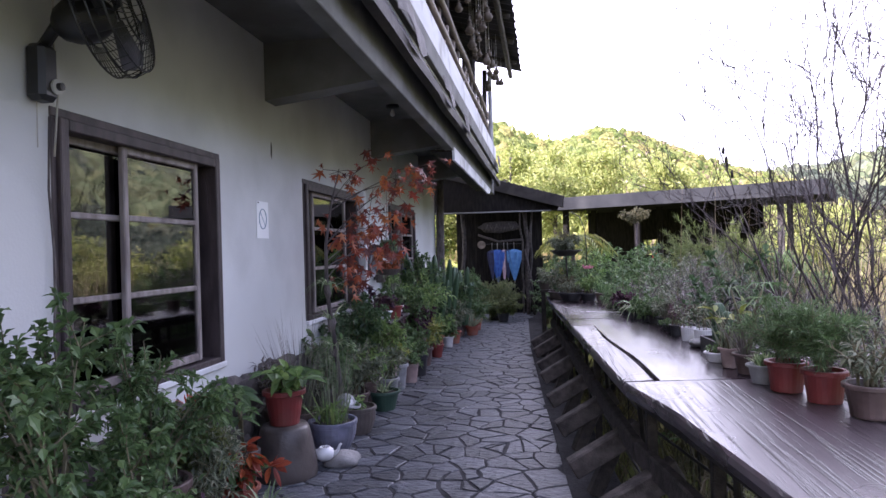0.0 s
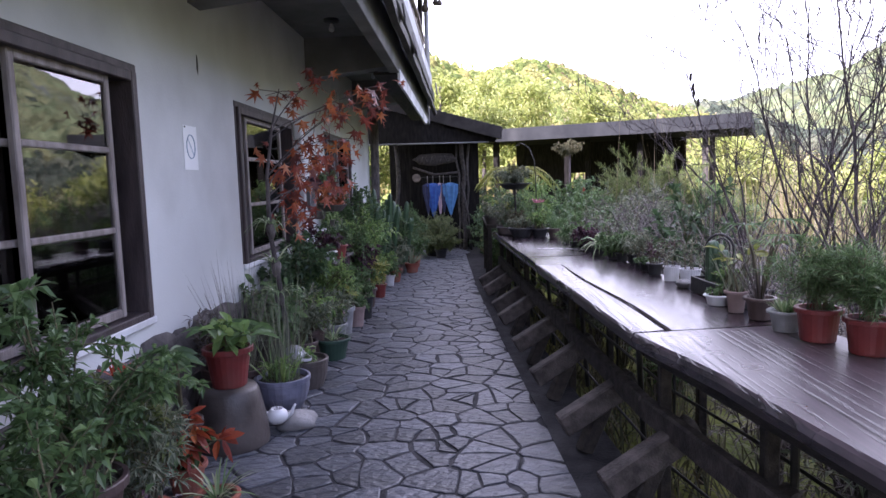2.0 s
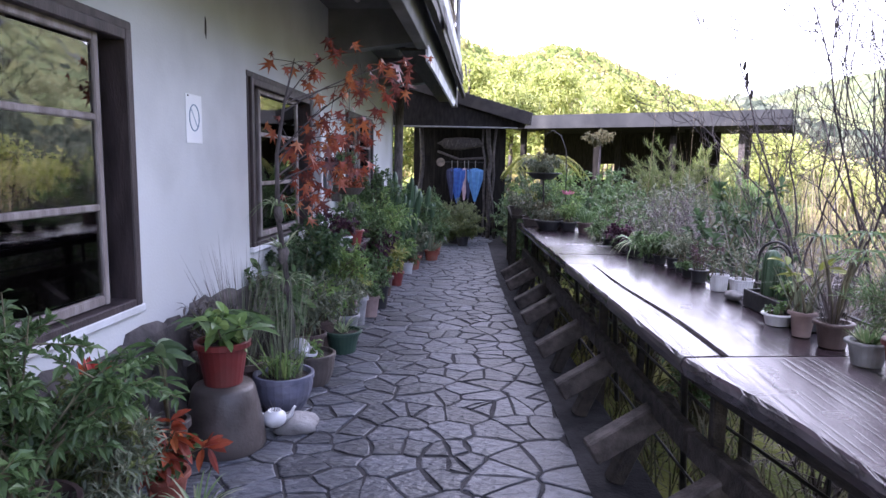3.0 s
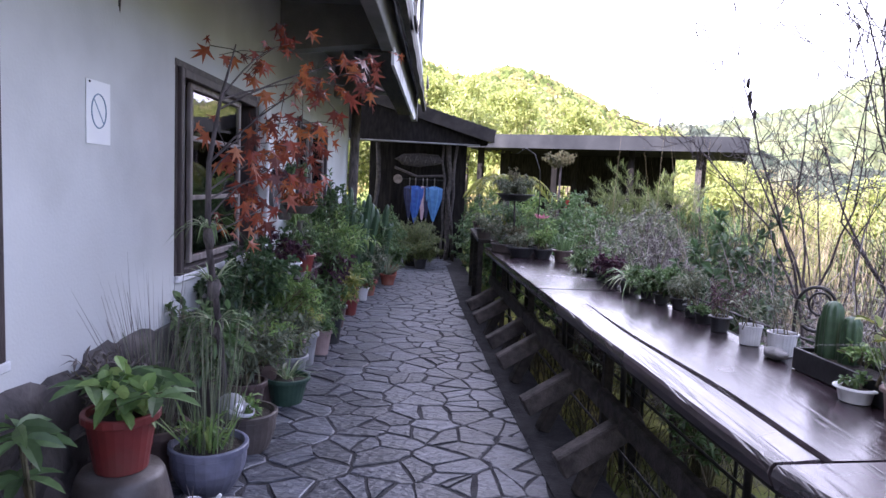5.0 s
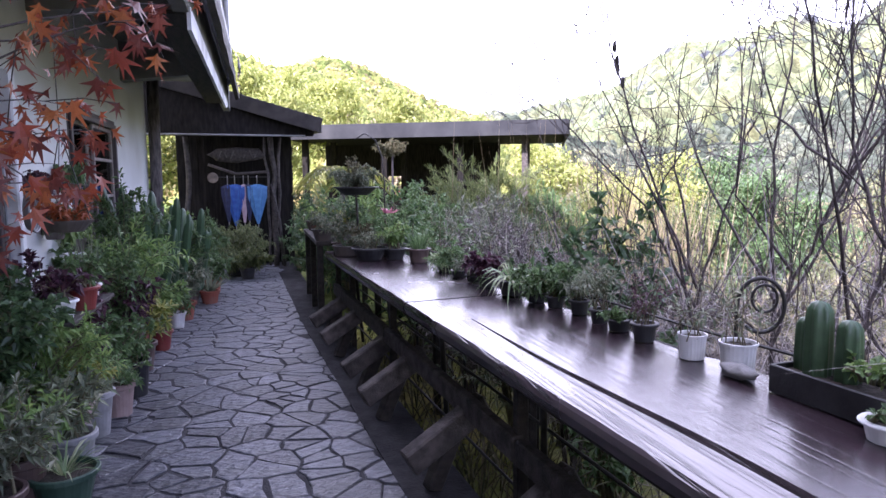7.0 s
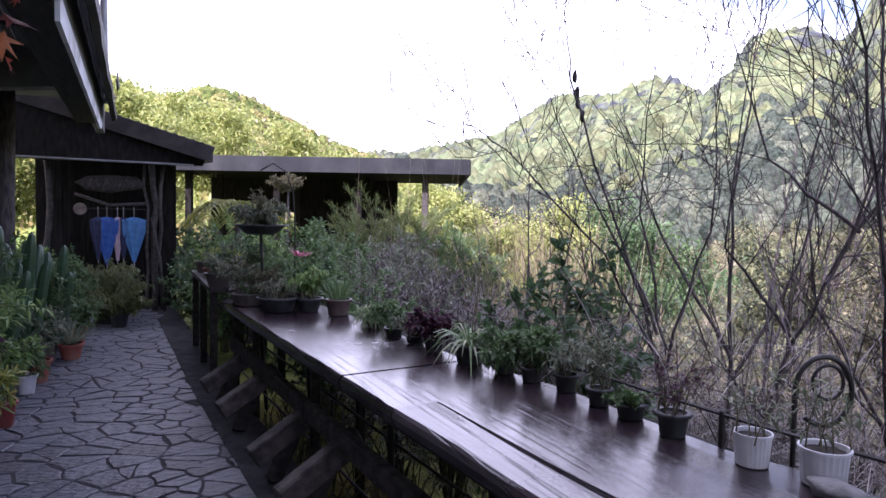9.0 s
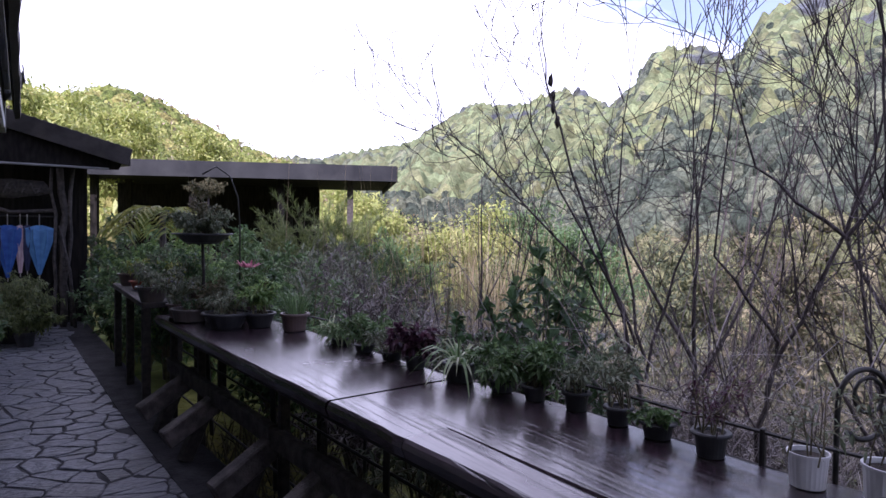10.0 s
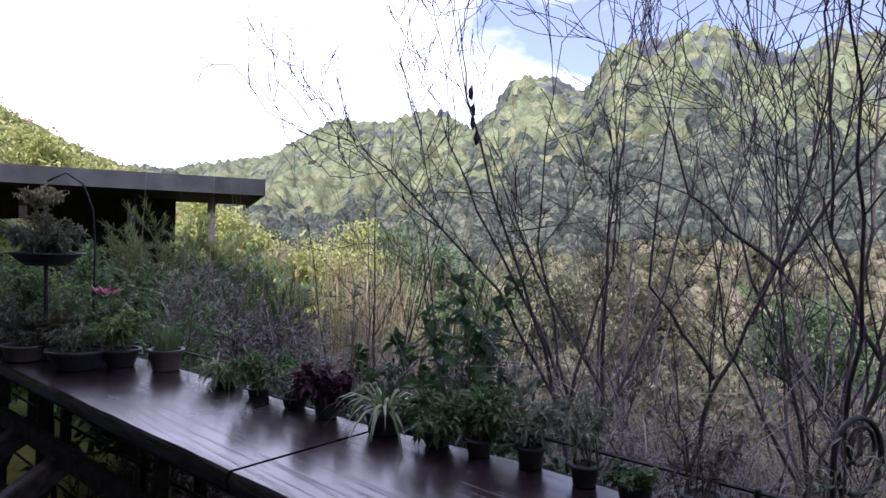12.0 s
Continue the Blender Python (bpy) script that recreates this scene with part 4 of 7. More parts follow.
rail = thing("railing", (0, 0, 0), "thin black iron railing behind and under the table", "railing")
for off, zs in ((0.20, (0.16, 0.32, 0.56)), (None, (0.70, 0.84, 0.96))):
    for z in zs:
        pts = [((front_x(y) + off) if off else (back_x(y) + 0.05), y, z) for y in np.linspace(-2.5, 10.3, 17)]
        part("rod", Geo().tube(pts, 0.008, 6), M["iron"], rail)
for y in np.arange(-2.2, 10.4, 1.3):
    part("post", Geo().box((back_x(y) + 0.05, y, 0.2), (0.020, 0.020, 1.55)), M["iron"], rail)
    part("post", Geo().beam((front_x(y) + 0.16, y - 0.1, TOP - THICK - 0.01), (front_x(y) + 0.24, y + 0.05, 0.0), 0.03, 0.03), M["iron"], rail)

# ---- far hut, awning and pavilion ----
awning = thing("awning", (0, 0, 0), "dark corrugated lean-to roof over the hut front", "awning")
top = [Vector((-3.2, 16.3, 3.95)), Vector((-1.03, 16.0, 3.33)), Vector((0.56, 15.6, 2.83))]
g = Geo()
cols = 46
for k, dy in ((0, 0.0), (1, 4.0)):
    for i in range(cols + 1):
        t = i / cols * 2
        q = top[0].lerp(top[1], t) if t < 1 else top[1].lerp(top[2], t - 1)
        g.v += [(q.x, q.y + dy, q.z + 0.3 * k + 0.014 * math.cos(i * math.pi)), (q.x, q.y + dy, q.z + 0.3 * k - 0.012 + 0.014 * math.cos(i * math.pi))]
w = 2 * (cols + 1)
for i in range(cols):
    a = 2 * i
    g.f += [(a, a + 2, w + a + 2, w + a), (a + 1, w + a + 1, w + a + 3, a + 3), (a, a + 1, a + 3, a + 2)]
part("roof_sheet", g, M["tin"], awning)
g = Geo()
for p0, p1 in zip(top, top[1:]):
    g.beam(p0 + Vector((0, -0.03, -0.15)), p1 + Vector((0.02, -0.03, -0.15)), 0.05, 0.27)
part("barge_board", g, M["tin"], awning)
part("end_board", Geo().beam((0.57, 15.6, 2.66), (0.62, 19.6, 2.9), 0.04, 0.22), M["tin"], awning)
# infill and hut planks carry the awning's shade in their colour
part("infill", Geo().add([(-3.2, 15.95, 2.50), (0.45, 15.85, 2.50), (0.5, 15.85, 2.62), (-1.03, 16.05, 3.12), (-3.2, 16.25, 3.7)]
                         + [(-3.2, 16.0, 2.50), (0.45, 15.9, 2.50), (0.5, 15.9, 2.62), (-1.03, 16.1, 3.12), (-3.2, 16.3, 3.7)],
                         [(0, 1, 2, 3, 4), (9, 8, 7, 6, 5), (0, 5, 6, 1), (1, 6, 7, 2), (2, 7, 8, 3), (3, 8, 9, 4), (4, 9, 5, 0)]), M["shadewood"], awning)
part("eave_pipe", Geo().tube([(-2.5, 15.82, 2.52), (0.3, 15.78, 2.50)], 0.018, 8), M["gutter"], awning)

hut = thing("hut", (0, 0, 0), "dark timber hut front with crooked posts below the awning", "hut")
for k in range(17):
    part("plank", Geo().box((-2.04 + 0.128 * k, 16.75 + 0.012 * (k % 2), 1.46), (0.134, 0.03, 2.99), b=0.004), M["shadewood"], hut)
rng = np.random.default_rng(3)
for x, r in ((-1.85, 0.05), (-0.32, 0.055), (-0.20, 0.03), (-0.42, 0.025)):
    pts = [(x + rng.normal(0, 0.03), 16.2 + rng.normal(0, 0.03), z) for z in np.linspace(-0.01, 2.5, 8)]
    part("post", Geo().tube(pts, r, 8), M["greywood"], hut, smooth=True)
part("crossbar", Geo().tube([(-1.5, 16.25, 1.98), (-1.0, 16.22, 1.80), (-0.4, 16.25, 1.84)], 0.028, 8), M["greywood"], hut, "crooked pale branch", True)
part("hanging_rail", Geo().tube([(-1.35, 16.2, 1.74), (-0.4, 16.2, 1.74)], 0.012, 6), M["iron"], hut)
part("prop_branch", Geo().tube([(-0.15, 16.0, 0.0), (-0.22, 16.05, 0.9), (-0.36, 16.1, 1.6)], [0.028, 0.022, 0.015], 7), M["greywood"], hut, "", True)
board = thing("name_board", (-0.95, 16.15, 2.02), "dark carved log sign with unreadable raised letters", "sign")
log = part("log", Geo().blob((0, 0, 0.14), (0.52, 0.05, 0.15), 4, 0.12, 16, 8), M["darkwood"], board, smooth=True)
for k, (x, h) in enumerate(((-0.32, 0.15), (-0.22, 0.12), (-0.1, 0.16), (0.02, 0.13), (0.13, 0.15), (0.25, 0.17), (0.33, 0.13))):
    part("letter_bar", Geo().box((x, -0.052, 0.14), (0.022, 0.012, h), Matrix.Rotation(0.4 * (-1) ** k, 3, "Y")), M["greywood"], log)
    part("letter_bar", Geo().box((x + 0.03, -0.053, 0.10 + 0.02 * (k % 3)), (0.075, 0.012, 0.018), Matrix.Rotation(0.2 * (-1) ** k, 3, "Y")), M["greywood"], log)
plate = thing("wall_plate", (-1.42, 16.18, 1.73), "small round pale plate hung on the hut", "plate")
part("disc", Geo().lathe([(0.001, 0), (0.09, 0.004), (0.10, 0.012), (0.085, 0.02), (0.001, 0.018)], 20), M["gourd"], plate).matrix_basis = pose(0, 0, 0, 90, 0, 0)
for k, (x, mat, wd, ht, tone) in enumerate(((-1.16, "umb_navy", 0.10, 0.80, "navy"), (-1.03, "umb_blue", 0.15, 0.90, "bright blue"), (-0.87, "umb_pink", 0.07, 0.82, "faded pink"), (-0.78, "umb_navy", 0.08, 0.78, "navy"), (-0.62, "umb_sky", 0.16, 0.86, "light blue"))):
    u = thing("umbrella", (x, 16.17, 1.74), f"{tone} folded umbrella hung by its handle", "umbrella", "umbrellas on the hanging rail")
    part("handle", Geo().tube([(0, -0.02, -0.02), (0, 0.0, 0.025), (0, 0.03, 0.0), (0, 0.02, -0.12)], 0.009, 6), M["brass"], u, smooth=True)
    part("shaft", Geo().tube([(0, 0.02, -0.10), (0, 0.02, -0.22)], 0.006, 6), M["brass"], u)
    g = Geo()
    ht *= 0.82
    prof = [(wd * 0.3, -0.14), (wd * 1.2, -0.22), (wd * 1.15, -0.38), (wd * 0.7, -0.38 - ht * 0.35), (0.02, -0.2 - ht)]
    nn = 16
    kk = len(g.v)
    for r, z in prof:
        for j in range(nn):
            t = 2 * math.pi * j / nn
            rr = r * (1.12 if j % 2 else 0.74)
            g.v.append((rr * math.cos(t), 0.02 + rr * 0.55 * math.sin(t), z + (0.03 if j % 2 else 0) * (r > 0.05)))
    for i in range(len(prof) - 1):
        for j in range(nn):
            g.f.append((kk + i * nn + j, kk + (i + 1) * nn + j, kk + (i + 1) * nn + (j + 1) % nn, kk + i * nn + (j + 1) % nn))
    canopy = part("canopy", g, M[mat], u)
    part("tip", Geo().tube([(0, 0.02, -0.19 - ht), (0, 0.02, -0.26 - ht)], 0.006, 6), M["brass"], canopy)

# pavilion: u runs along the front from its near corner, v back from it
PC = Vector((9.0, 22.3, 0))
PU = (Vector((1.0, 25.95, 0)) - PC).normalized()
PV = Vector((-PU.y, PU.x, 0)) * (-1 if -PU.y * 0 + PU.x * 1 < 0 else 1)
if PV.y < 0:
    PV = -PV


def pav(u, v, z):
    return PC + PU * u + PV * v + Vector((0, 0, z))


def pav_box(g, u0, u1, v0, v1, z0, z1):
    q = [pav(u, v, z) for z in (z0, z1) for u, v in ((u0, v0), (u1, v0), (u1, v1), (u0, v1))]
    return g.add(q, [(0, 1, 2, 3), (7, 6, 5, 4), (0, 4, 5, 1), (1, 5, 6, 2), (2, 6, 7, 3), (3, 7, 4, 0)])


pavilion = thing("pavilion", (0, 0, 0), "open dark-roofed pavilion with timber posts beyond the garden", "pavilion")
part("roof", pav_box(Geo(), 0, 10.5, 0.0, 8.0, 3.30, 3.52), M["pavroof"], pavilion)
part("fascia", pav_box(Geo(), -0.03, 10.5, -0.06, -0.002, 3.08, 3.56), M["pavroof"], pavilion, "long pale grey fascia")
part("side_fascia", pav_box(Geo(), -0.06, -0.002, 0, 8.0, 3.08, 3.54), M["pavroof"], pavilion)
# soffit and rear wall: shade below the pavilion roof painted as near-black
part("soffit", pav_box(Geo(), 0.02, 10.4, 0.02, 7.9, 3.22, 3.29), M["shadewood"], pavilion)
# posts past the first pair are blackened for the same roof shade
for u in (1.4, 3.6, 6.3, 9.2):
    for v in (1.0, 4.2):
        part("post", pav_box(Geo(), u - 0.1, u + 0.1, v - 0.1, v + 0.1, -1.8, 3.22), M["greywood"] if u < 2 else M["shadewood"], pavilion)
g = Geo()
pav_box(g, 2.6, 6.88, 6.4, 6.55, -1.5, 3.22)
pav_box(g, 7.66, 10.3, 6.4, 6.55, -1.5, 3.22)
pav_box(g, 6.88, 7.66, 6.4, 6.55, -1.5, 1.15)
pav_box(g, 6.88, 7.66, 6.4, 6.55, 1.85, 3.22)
part("rear_wall", g, M["shadewood"], pavilion)
g = Geo()
for u in (7.07, 7.27, 7.47):
    pav_box(g, u - 0.012, u + 0.012, 6.42, 6.50, 1.15, 1.85)
for z in (1.38, 1.62):
    pav_box(g, 6.89, 7.65, 6.44, 6.48, z - 0.012, z + 0.012)
part("window_grille", g, M["frame"], pavilion)
part("counter", pav_box(Geo(), 3.0, 7.4, 4.4, 5.2, -0.6, 0.85), M["darkwood"], pavilion)
cloth = thing("red_cloth", tuple(pav(6.65, 5.0, 0.84)), "small red cloth bundle on the pavilion counter", "cloth")
part("bundle", Geo().blob((0, 0, 0.20), (0.22, 0.12, 0.21), 2, 0.3), M["redpaint"], cloth, smooth=True)


# ---- balcony above, gutter, lamps, fan, sign ----
balcony = thing("balcony_rail", (0, 0, 0), "weathered bamboo balcony railing above the eaves", "railing")
rng = np.random.default_rng(11)
for k, z in enumerate((4.10, 4.38, 4.70)):
    pts = [(SLAB_X - 0.06 + rng.normal(0, 0.012), y, z + rng.normal(0, 0.012)) for y in np.linspace(0.5, 15.4, 14)]
    part("rail", Geo().tube(pts, 0.045 if k else 0.06, 8), M["bamboo"], balcony, smooth=True)
for y in np.arange(0.8, 15.5, 0.62):
    part("post", Geo().tube([(SLAB_X - 0.13 + rng.normal(0, 0.01), y, 3.62), (SLAB_X - 0.10, y + rng.normal(0, 0.05), 4.78)], 0.035, 7), M["bamboo"], balcony, smooth=True)
for y in np.arange(1.4, 15.2, 2.1):
    part("brace", Geo().tube([(SLAB_X - 0.09, y, 3.66), (SLAB_X - 0.07, y + 1.0, 4.60)], 0.03, 7), M["bamboo"], balcony, smooth=True)
solid("wall_upper", Geo().box((WX - 0.1, 5.6, 5.0), (0.2, 19.6, 2.9)), M["darkwood"], "dark boarded upper wall behind the balcony", "wall", "structure")
# two unseen walls, added so the low sun doesn't reach the hut front
solid("wall_upper_end", Geo().box((-4.4, 13.9, 5.2), (4.2, 0.2, 3.4)), M["darkwood"], "unseen dark end wall added upstairs to keep sun off the hut", "wall", "structure")
solid("wall_upper_rear", Geo().box((-6.5, 5.0, 5.3), (0.2, 18.0, 3.8)), M["darkwood"], "unseen dark rear wall added upstairs to keep sun off the hut", "wall", "structure")
solid("floor_balcony", Geo().box((-1.6, 5.7, 3.60), (1.0, 19.0, 0.06)), M["soffit"], "concrete balcony floor", "floor", "structure")

roof = thing("upper_roof", (0, 0, 0), "dark corrugated roof over the balcony on rough logs", "roof")
g = Geo()
cols = 130
for x, z in ((-6.6, 7.55), (-0.31, 5.74)):
    for i in range(cols + 1):
        y = -4.0 + 19.4 * i / cols
        w = 0.02 * math.cos(i * math.pi)
        g.v += [(x + (0.04 * math.sin(i * 2.3) if x > -1 else 0), y, z + w), (x, y, z - 0.014 + w)]
w = 2 * (cols + 1)
for i in range(cols):
    a = 2 * i
    g.f += [(a, w + a, w + a + 2, a + 2), (a + 1, a + 3, w + a + 3, w + a + 1), (w + a, w + a + 1, w + a + 3, w + a + 2)]
g.f += [(2 * cols, 2 * cols + 1, w + 2 * cols + 1, w + 2 * cols)]
part("roof_sheet", g, M["tin"], roof)
for y in np.arange(-3, 15.5, 1.45):
    part("rafter", Geo().tube([(-2.2, y, 6.18), (-0.38, y + rng.normal(0, 0.03), 5.66)], 0.05, 7), M["greywood"], roof, smooth=True)
for x, z in ((-0.55, 5.62), (-1.5, 5.86)):
    part("purlin", Geo().tube([(x, -3.8, z), (x, 15.3, z)], 0.055, 8), M["greywood"], roof, smooth=True)
for y in (1.5, 5.2, 8.9, 12.4, 15.0):
    part("post", Geo().tube([(SLAB_X - 0.15, y, 3.62), (SLAB_X - 0.1, y, 5.72)], 0.06, 8), M["greywood"], roof, smooth=True)
for k in range(44):
    y, x = rng.uniform(7.5, 14.2), rng.uniform(-1.0, -0.60)
    s = rng.uniform(0.035, 0.085)
    gd = thing("gourd", (x, y, 5.50 - rng.uniform(0.1, 0.6)), "dried bottle gourd hung under the balcony roof", "gourd", "hanging gourds")
    part("body", Geo().lathe([(0.002, -1.6 * s), (0.7 * s, -1.45 * s), (s, -0.8 * s), (0.6 * s, -0.1 * s), (0.42 * s, 0.1 * s), (0.5 * s, 0.45 * s), (0.25 * s, 0.8 * s), (0.03, s)], 12), M["gourd"], gd, smooth=True)
    part("string", Geo().tube([(0, 0, s * 0.9), (0, 0, 5.62 - gd.location.z)], 0.004, 4), M["cable"], gd)

gutter = thing("gutter", (0, 0, 0), "sagging torn grey gutter sheet below the balcony fascia", "gutter")
g = Geo()
ys = np.linspace(1.0, 15.2, 40)
prof = ((0.072, 0.36), (0.085, 0.18), (0.11, 0.06), (0.17, 0.08), (0.18, 0.15), (0.17, 0.15), (0.155, 0.10), (0.115, 0.085), (0.095, 0.18))
for i, y in enumerate(ys):
    sag = 0.04 * noise.noise(Vector((y * 0.7, 0, 0)))
    for dx, dz in prof:
        g.v.append((SLAB_X + dx * (1 + 0.2 * noise.noise(Vector((y * 0.9, 4, 0)))), y, 3.02 + dz + sag))
mm = len(prof)
for i in range(len(ys) - 1):
    for j in range(mm):
        g.f.append((i * mm + j, (i + 1) * mm + j, (i + 1) * mm + (j + 1) % mm, i * mm + (j + 1) % mm))
part("trough", g, M["tin"], gutter)
for k, (y, ln, dz) in enumerate(((4.3, 1.2, 0.10), (6.4, 0.9, 0.04), (8.1, 0.7, 0.0), (14.2, 0.9, 0.35))):
    g = Geo()
    for i in range(6):
        t = i / 5
        for dx, zz in ((0.19, 0.30), (0.21, 0.12 + 0.06 * math.sin(7 * t + k))):
            g.v.append((SLAB_X + dx + 0.02 * math.sin(5 * t), y + ln * t, 3.0 + zz + dz))
            g.v.append((SLAB_X + dx + 0.008 + 0.02 * math.sin(5 * t), y + ln * t, 3.0 + zz + dz))
    for i in range(5):
        a = 4 * i
        g.f += [(a, a + 4, a + 6, a + 2), (a + 1, a + 3, a + 7, a + 5)]
    part("torn_strip", g, M["tin"], gutter, "torn dark strip")
pipe = thing("downpipe", (0, 0, 0), "pale plastic downpipe at the end of the balcony", "pipe")
part("pipe", Geo().tube([(-1.0, 14.75, 5.6), (-1.0, 14.75, 3.42)], 0.05, 12), M["pipe"], pipe, smooth=True)
part("elbow", Geo().tube([(-1.0, 14.75, 3.44), (-1.0, 14.78, 3.36), (-1.05, 14.85, 3.30), (-1.16, 14.88, 3.28)], 0.056, 12), M["pipe"], pipe, smooth=True)
part("collar", Geo().lathe([(0.05, 0), (0.062, 0), (0.062, 0.07), (0.05, 0.07)], 14, (-1.0, 14.75, 3.46)), M["pipe"], pipe)
plank = thing("hanging_board", (0, 0, 0), "long white-edged board hanging below the eaves", "board")
g = Geo()
ys = np.linspace(8.5, 14.45, 24)
for i, y in enumerate(ys):
    t = i / 23
    zt, zb = 2.96 - 0.02 * t, 2.79 + 0.02 * noise.noise(Vector((y * 4, 0, 0))) + (0.12 * ease((t - 0.93) / 0.07))
    g.v += [(-1.02, y, zt), (-1.02, y, zb), (-1.05, y, zb), (-1.05, y, zt)]
for i in range(23):
    for j in range(4):
        g.f.append((i * 4 + j, i * 4 + (j + 1) % 4, i * 4 + 4 + (j + 1) % 4, i * 4 + 4 + j))
g.f += [(0, 3, 2, 1), (92, 93, 94, 95)]
part("board", g, M["fascia"], plank)
part("rear_board", Geo().box((-1.20, 11.4, 2.92), (0.28, 5.8, 0.03)), M["darkwood"], plank)
solid("corner_post", Geo().tube([(-2.08, 13.92, 0), (-2.10, 13.95, 1.5), (-2.07, 13.93, 3.40)], 0.085, 10), M["bark"], "brown log post at the corner of the house", "post", smooth=True)
for y in (4.0, 7.93, 11.2):
    lamp = thing("ceiling_lamp", (-1.70, y, CEIL), "small unlit ceiling lamp with a round base", "lamp", "soffit lamps")
    part("base", Geo().lathe([(0.001, 0), (0.085, 0), (0.085, -0.03), (0.06, -0.045), (0.001, -0.05)], 18), M["fanblack"], lamp)
    part("bulb", Geo().lathe([(0.015, -0.045), (0.02, -0.07), (0.032, -0.10), (0.028, -0.125), (0.001, -0.14)], 14), M["bulb"], lamp, smooth=True)

fan = thing("wall_fan", (WX, 2.78, 2.36), "black wall-mounted fan with a grey switch plate", "fan")
part("base", Geo().box((0.05, 0, 0.12), (0.10, 0.11, 0.26), b=0.035), M["fanblack"], fan)
part("switch_plate", Geo().lathe([(0.001, 0.0), (0.036, 0), (0.036, 0.01), (0.001, 0.014)], 16), M["fangrey"], fan).matrix_basis = pose(0.1, 0.03, 0.06, 90, 0, 90)
part("knob", Geo().lathe([(0.001, 0.0), (0.018, 0), (0.018, 0.02), (0.001, 0.022)], 12), M["fanblack"], fan).matrix_basis = pose(0.112, 0.03, 0.06, 90, 0, 90)
part("arm", Geo().tube([(0.06, 0, 0.24), (0.14, 0.0, 0.34), (0.24, 0.02, 0.38)], 0.028, 8), M["fanblack"], fan, smooth=True)
head = part("motor", Geo().blob((0, 0, 0), (0.085, 0.085, 0.11), 1, 0.0, 14, 8), M["fanblack"], fan, smooth=True)
head.matrix_basis = pose(0.25, 0.03, 0.36, 0, 78, 12) @ Matrix.Scale(1.3, 4)
for rr, zz in ((0.225, 0.10), (0.215, 0.15), (0.215, 0.05), (0.12, 0.175), (0.05, 0.185)):
    part("cage_ring", Geo().tube([(rr * math.cos(t), rr * math.sin(t), zz) for t in np.linspace(0, 2 * math.pi, 33)], 0.004, 5, False), M["fanblack"], fan).matrix_basis = head.matrix_basis
for k in range(40):
    t = 2 * math.pi * k / 40
    part("cage_wire", Geo().tube([(q * math.cos(t + s), q * math.sin(t + s), z) for q, z, s in ((0.05, 0.185, 0.3), (0.13, 0.175, 0.15), (0.215, 0.15, 0.0), (0.226, 0.10, 0), (0.215, 0.05, 0), (0.10, 0.02, 0))], 0.0018, 4, False), M["fanblack"], fan).matrix_basis = head.matrix_basis
g = Geo()
for k in range(3):
    t0 = 2 * math.pi * k / 3
    rows = [[(r * math.cos(t0 + a), r * math.sin(t0 + a), 0.10 + 0.035 * (a - 0.4)) for a in np.linspace(0, 0.95, 6)] for r in (0.03, 0.10, 0.17, 0.20)]
    b = len(g.v)
    g.v += [q for row in rows for q in row]
    g.f += [(b + i * 6 + j, b + i * 6 + j + 1, b + (i + 1) * 6 + j + 1, b + (i + 1) * 6 + j) for i in range(3) for j in range(5)]
part("rotor", g, M["fanblack"], fan).matrix_basis = head.matrix_basis
part("cable", Geo().tube([(0.05, 0.04, 0.75), (0.06, 0.07, 0.55), (0.04, 0.09, 0.3), (0.05, 0.10, 0.05), (0.04, 0.08, -0.25)], 0.005, 5), M["cable"], fan, "cream cable", True)
part("pull_cord", Geo().tube([(0.03, -0.01, 0.0), (0.03, -0.01, -0.22)], 0.003, 5), M["cable"], fan)

sign = thing("no_smoking_sign", (WX + 0.002, 5.220, 1.765), "white paper sign with a blue barred circle", "sign")
part("card", Geo().box((0.002, 0, 0.147), (0.003, 0.226, 0.305), b=0.0005), M["card"], sign)
g = Geo()
pts = [(0.0048, 0.068 * math.cos(t), 0.155 + 0.082 * math.sin(t)) for t in np.linspace(0, 2 * math.pi, 33)]
g.tube(pts, 0.0035, 5, False)
part("ring", g, M["ink"], sign)
part("bar", Geo().box((0.0045, 0, 0.155), (0.001, 0.007, 0.15), Matrix.Rotation(radians(38), 3, "X"), 0.0002), M["ink"], sign)
part("tack", Geo().blob((0.006, -0.085, 0.288), (0.004, 0.006, 0.006), 0, 0), M["iron"], sign)
solid("wall_vine", Geo().tube([(WX + 0.015, 2.86, 2.3), (WX + 0.03, 2.83, 1.95), (WX + 0.02, 2.87, 1.6), (WX + 0.03, 2.84, 1.2), (WX + 0.04, 2.90, 0.9)], [0.004, 0.006, 0.006, 0.007, 0.008], 5), M["bark"], "bare climbing stem beside the window", "vine", smooth=True)
solid("wall_chip", Geo().blob((WX + 0.002, 5.44, 2.52), (0.004, 0.012, 0.07), 3, 0.2), M["plinth"], "dark chipped scar in the plaster", "scar", "structure")


# ---- plants along the house ----
def potted(x, y, r, h, mat, label, z=0.0, foot=0.72, belly=0.0, name="potted_plant", category="potted plant", turn=0.0):
    t = thing(name, (x, y, z), label, category, turn=turn)
    return t, pot(t, r, h, mat, foot, belly=belly)


def block(x, y, w, d, h, z=0.0):
    return solid("plant_stand", Geo().box((x, y, z + h / 2), (w, d, h), b=0.015), M["plinth"], "low dark stone block under the flower pots", "plant stand")


def spider(t, seed, z, n=26, length=0.30, leaf="stripe", width=0.016, lean=0.9, bend=0.75):
    return grassy(t, seed, leaf, n, length, width, z, 0.03, lean, bend)


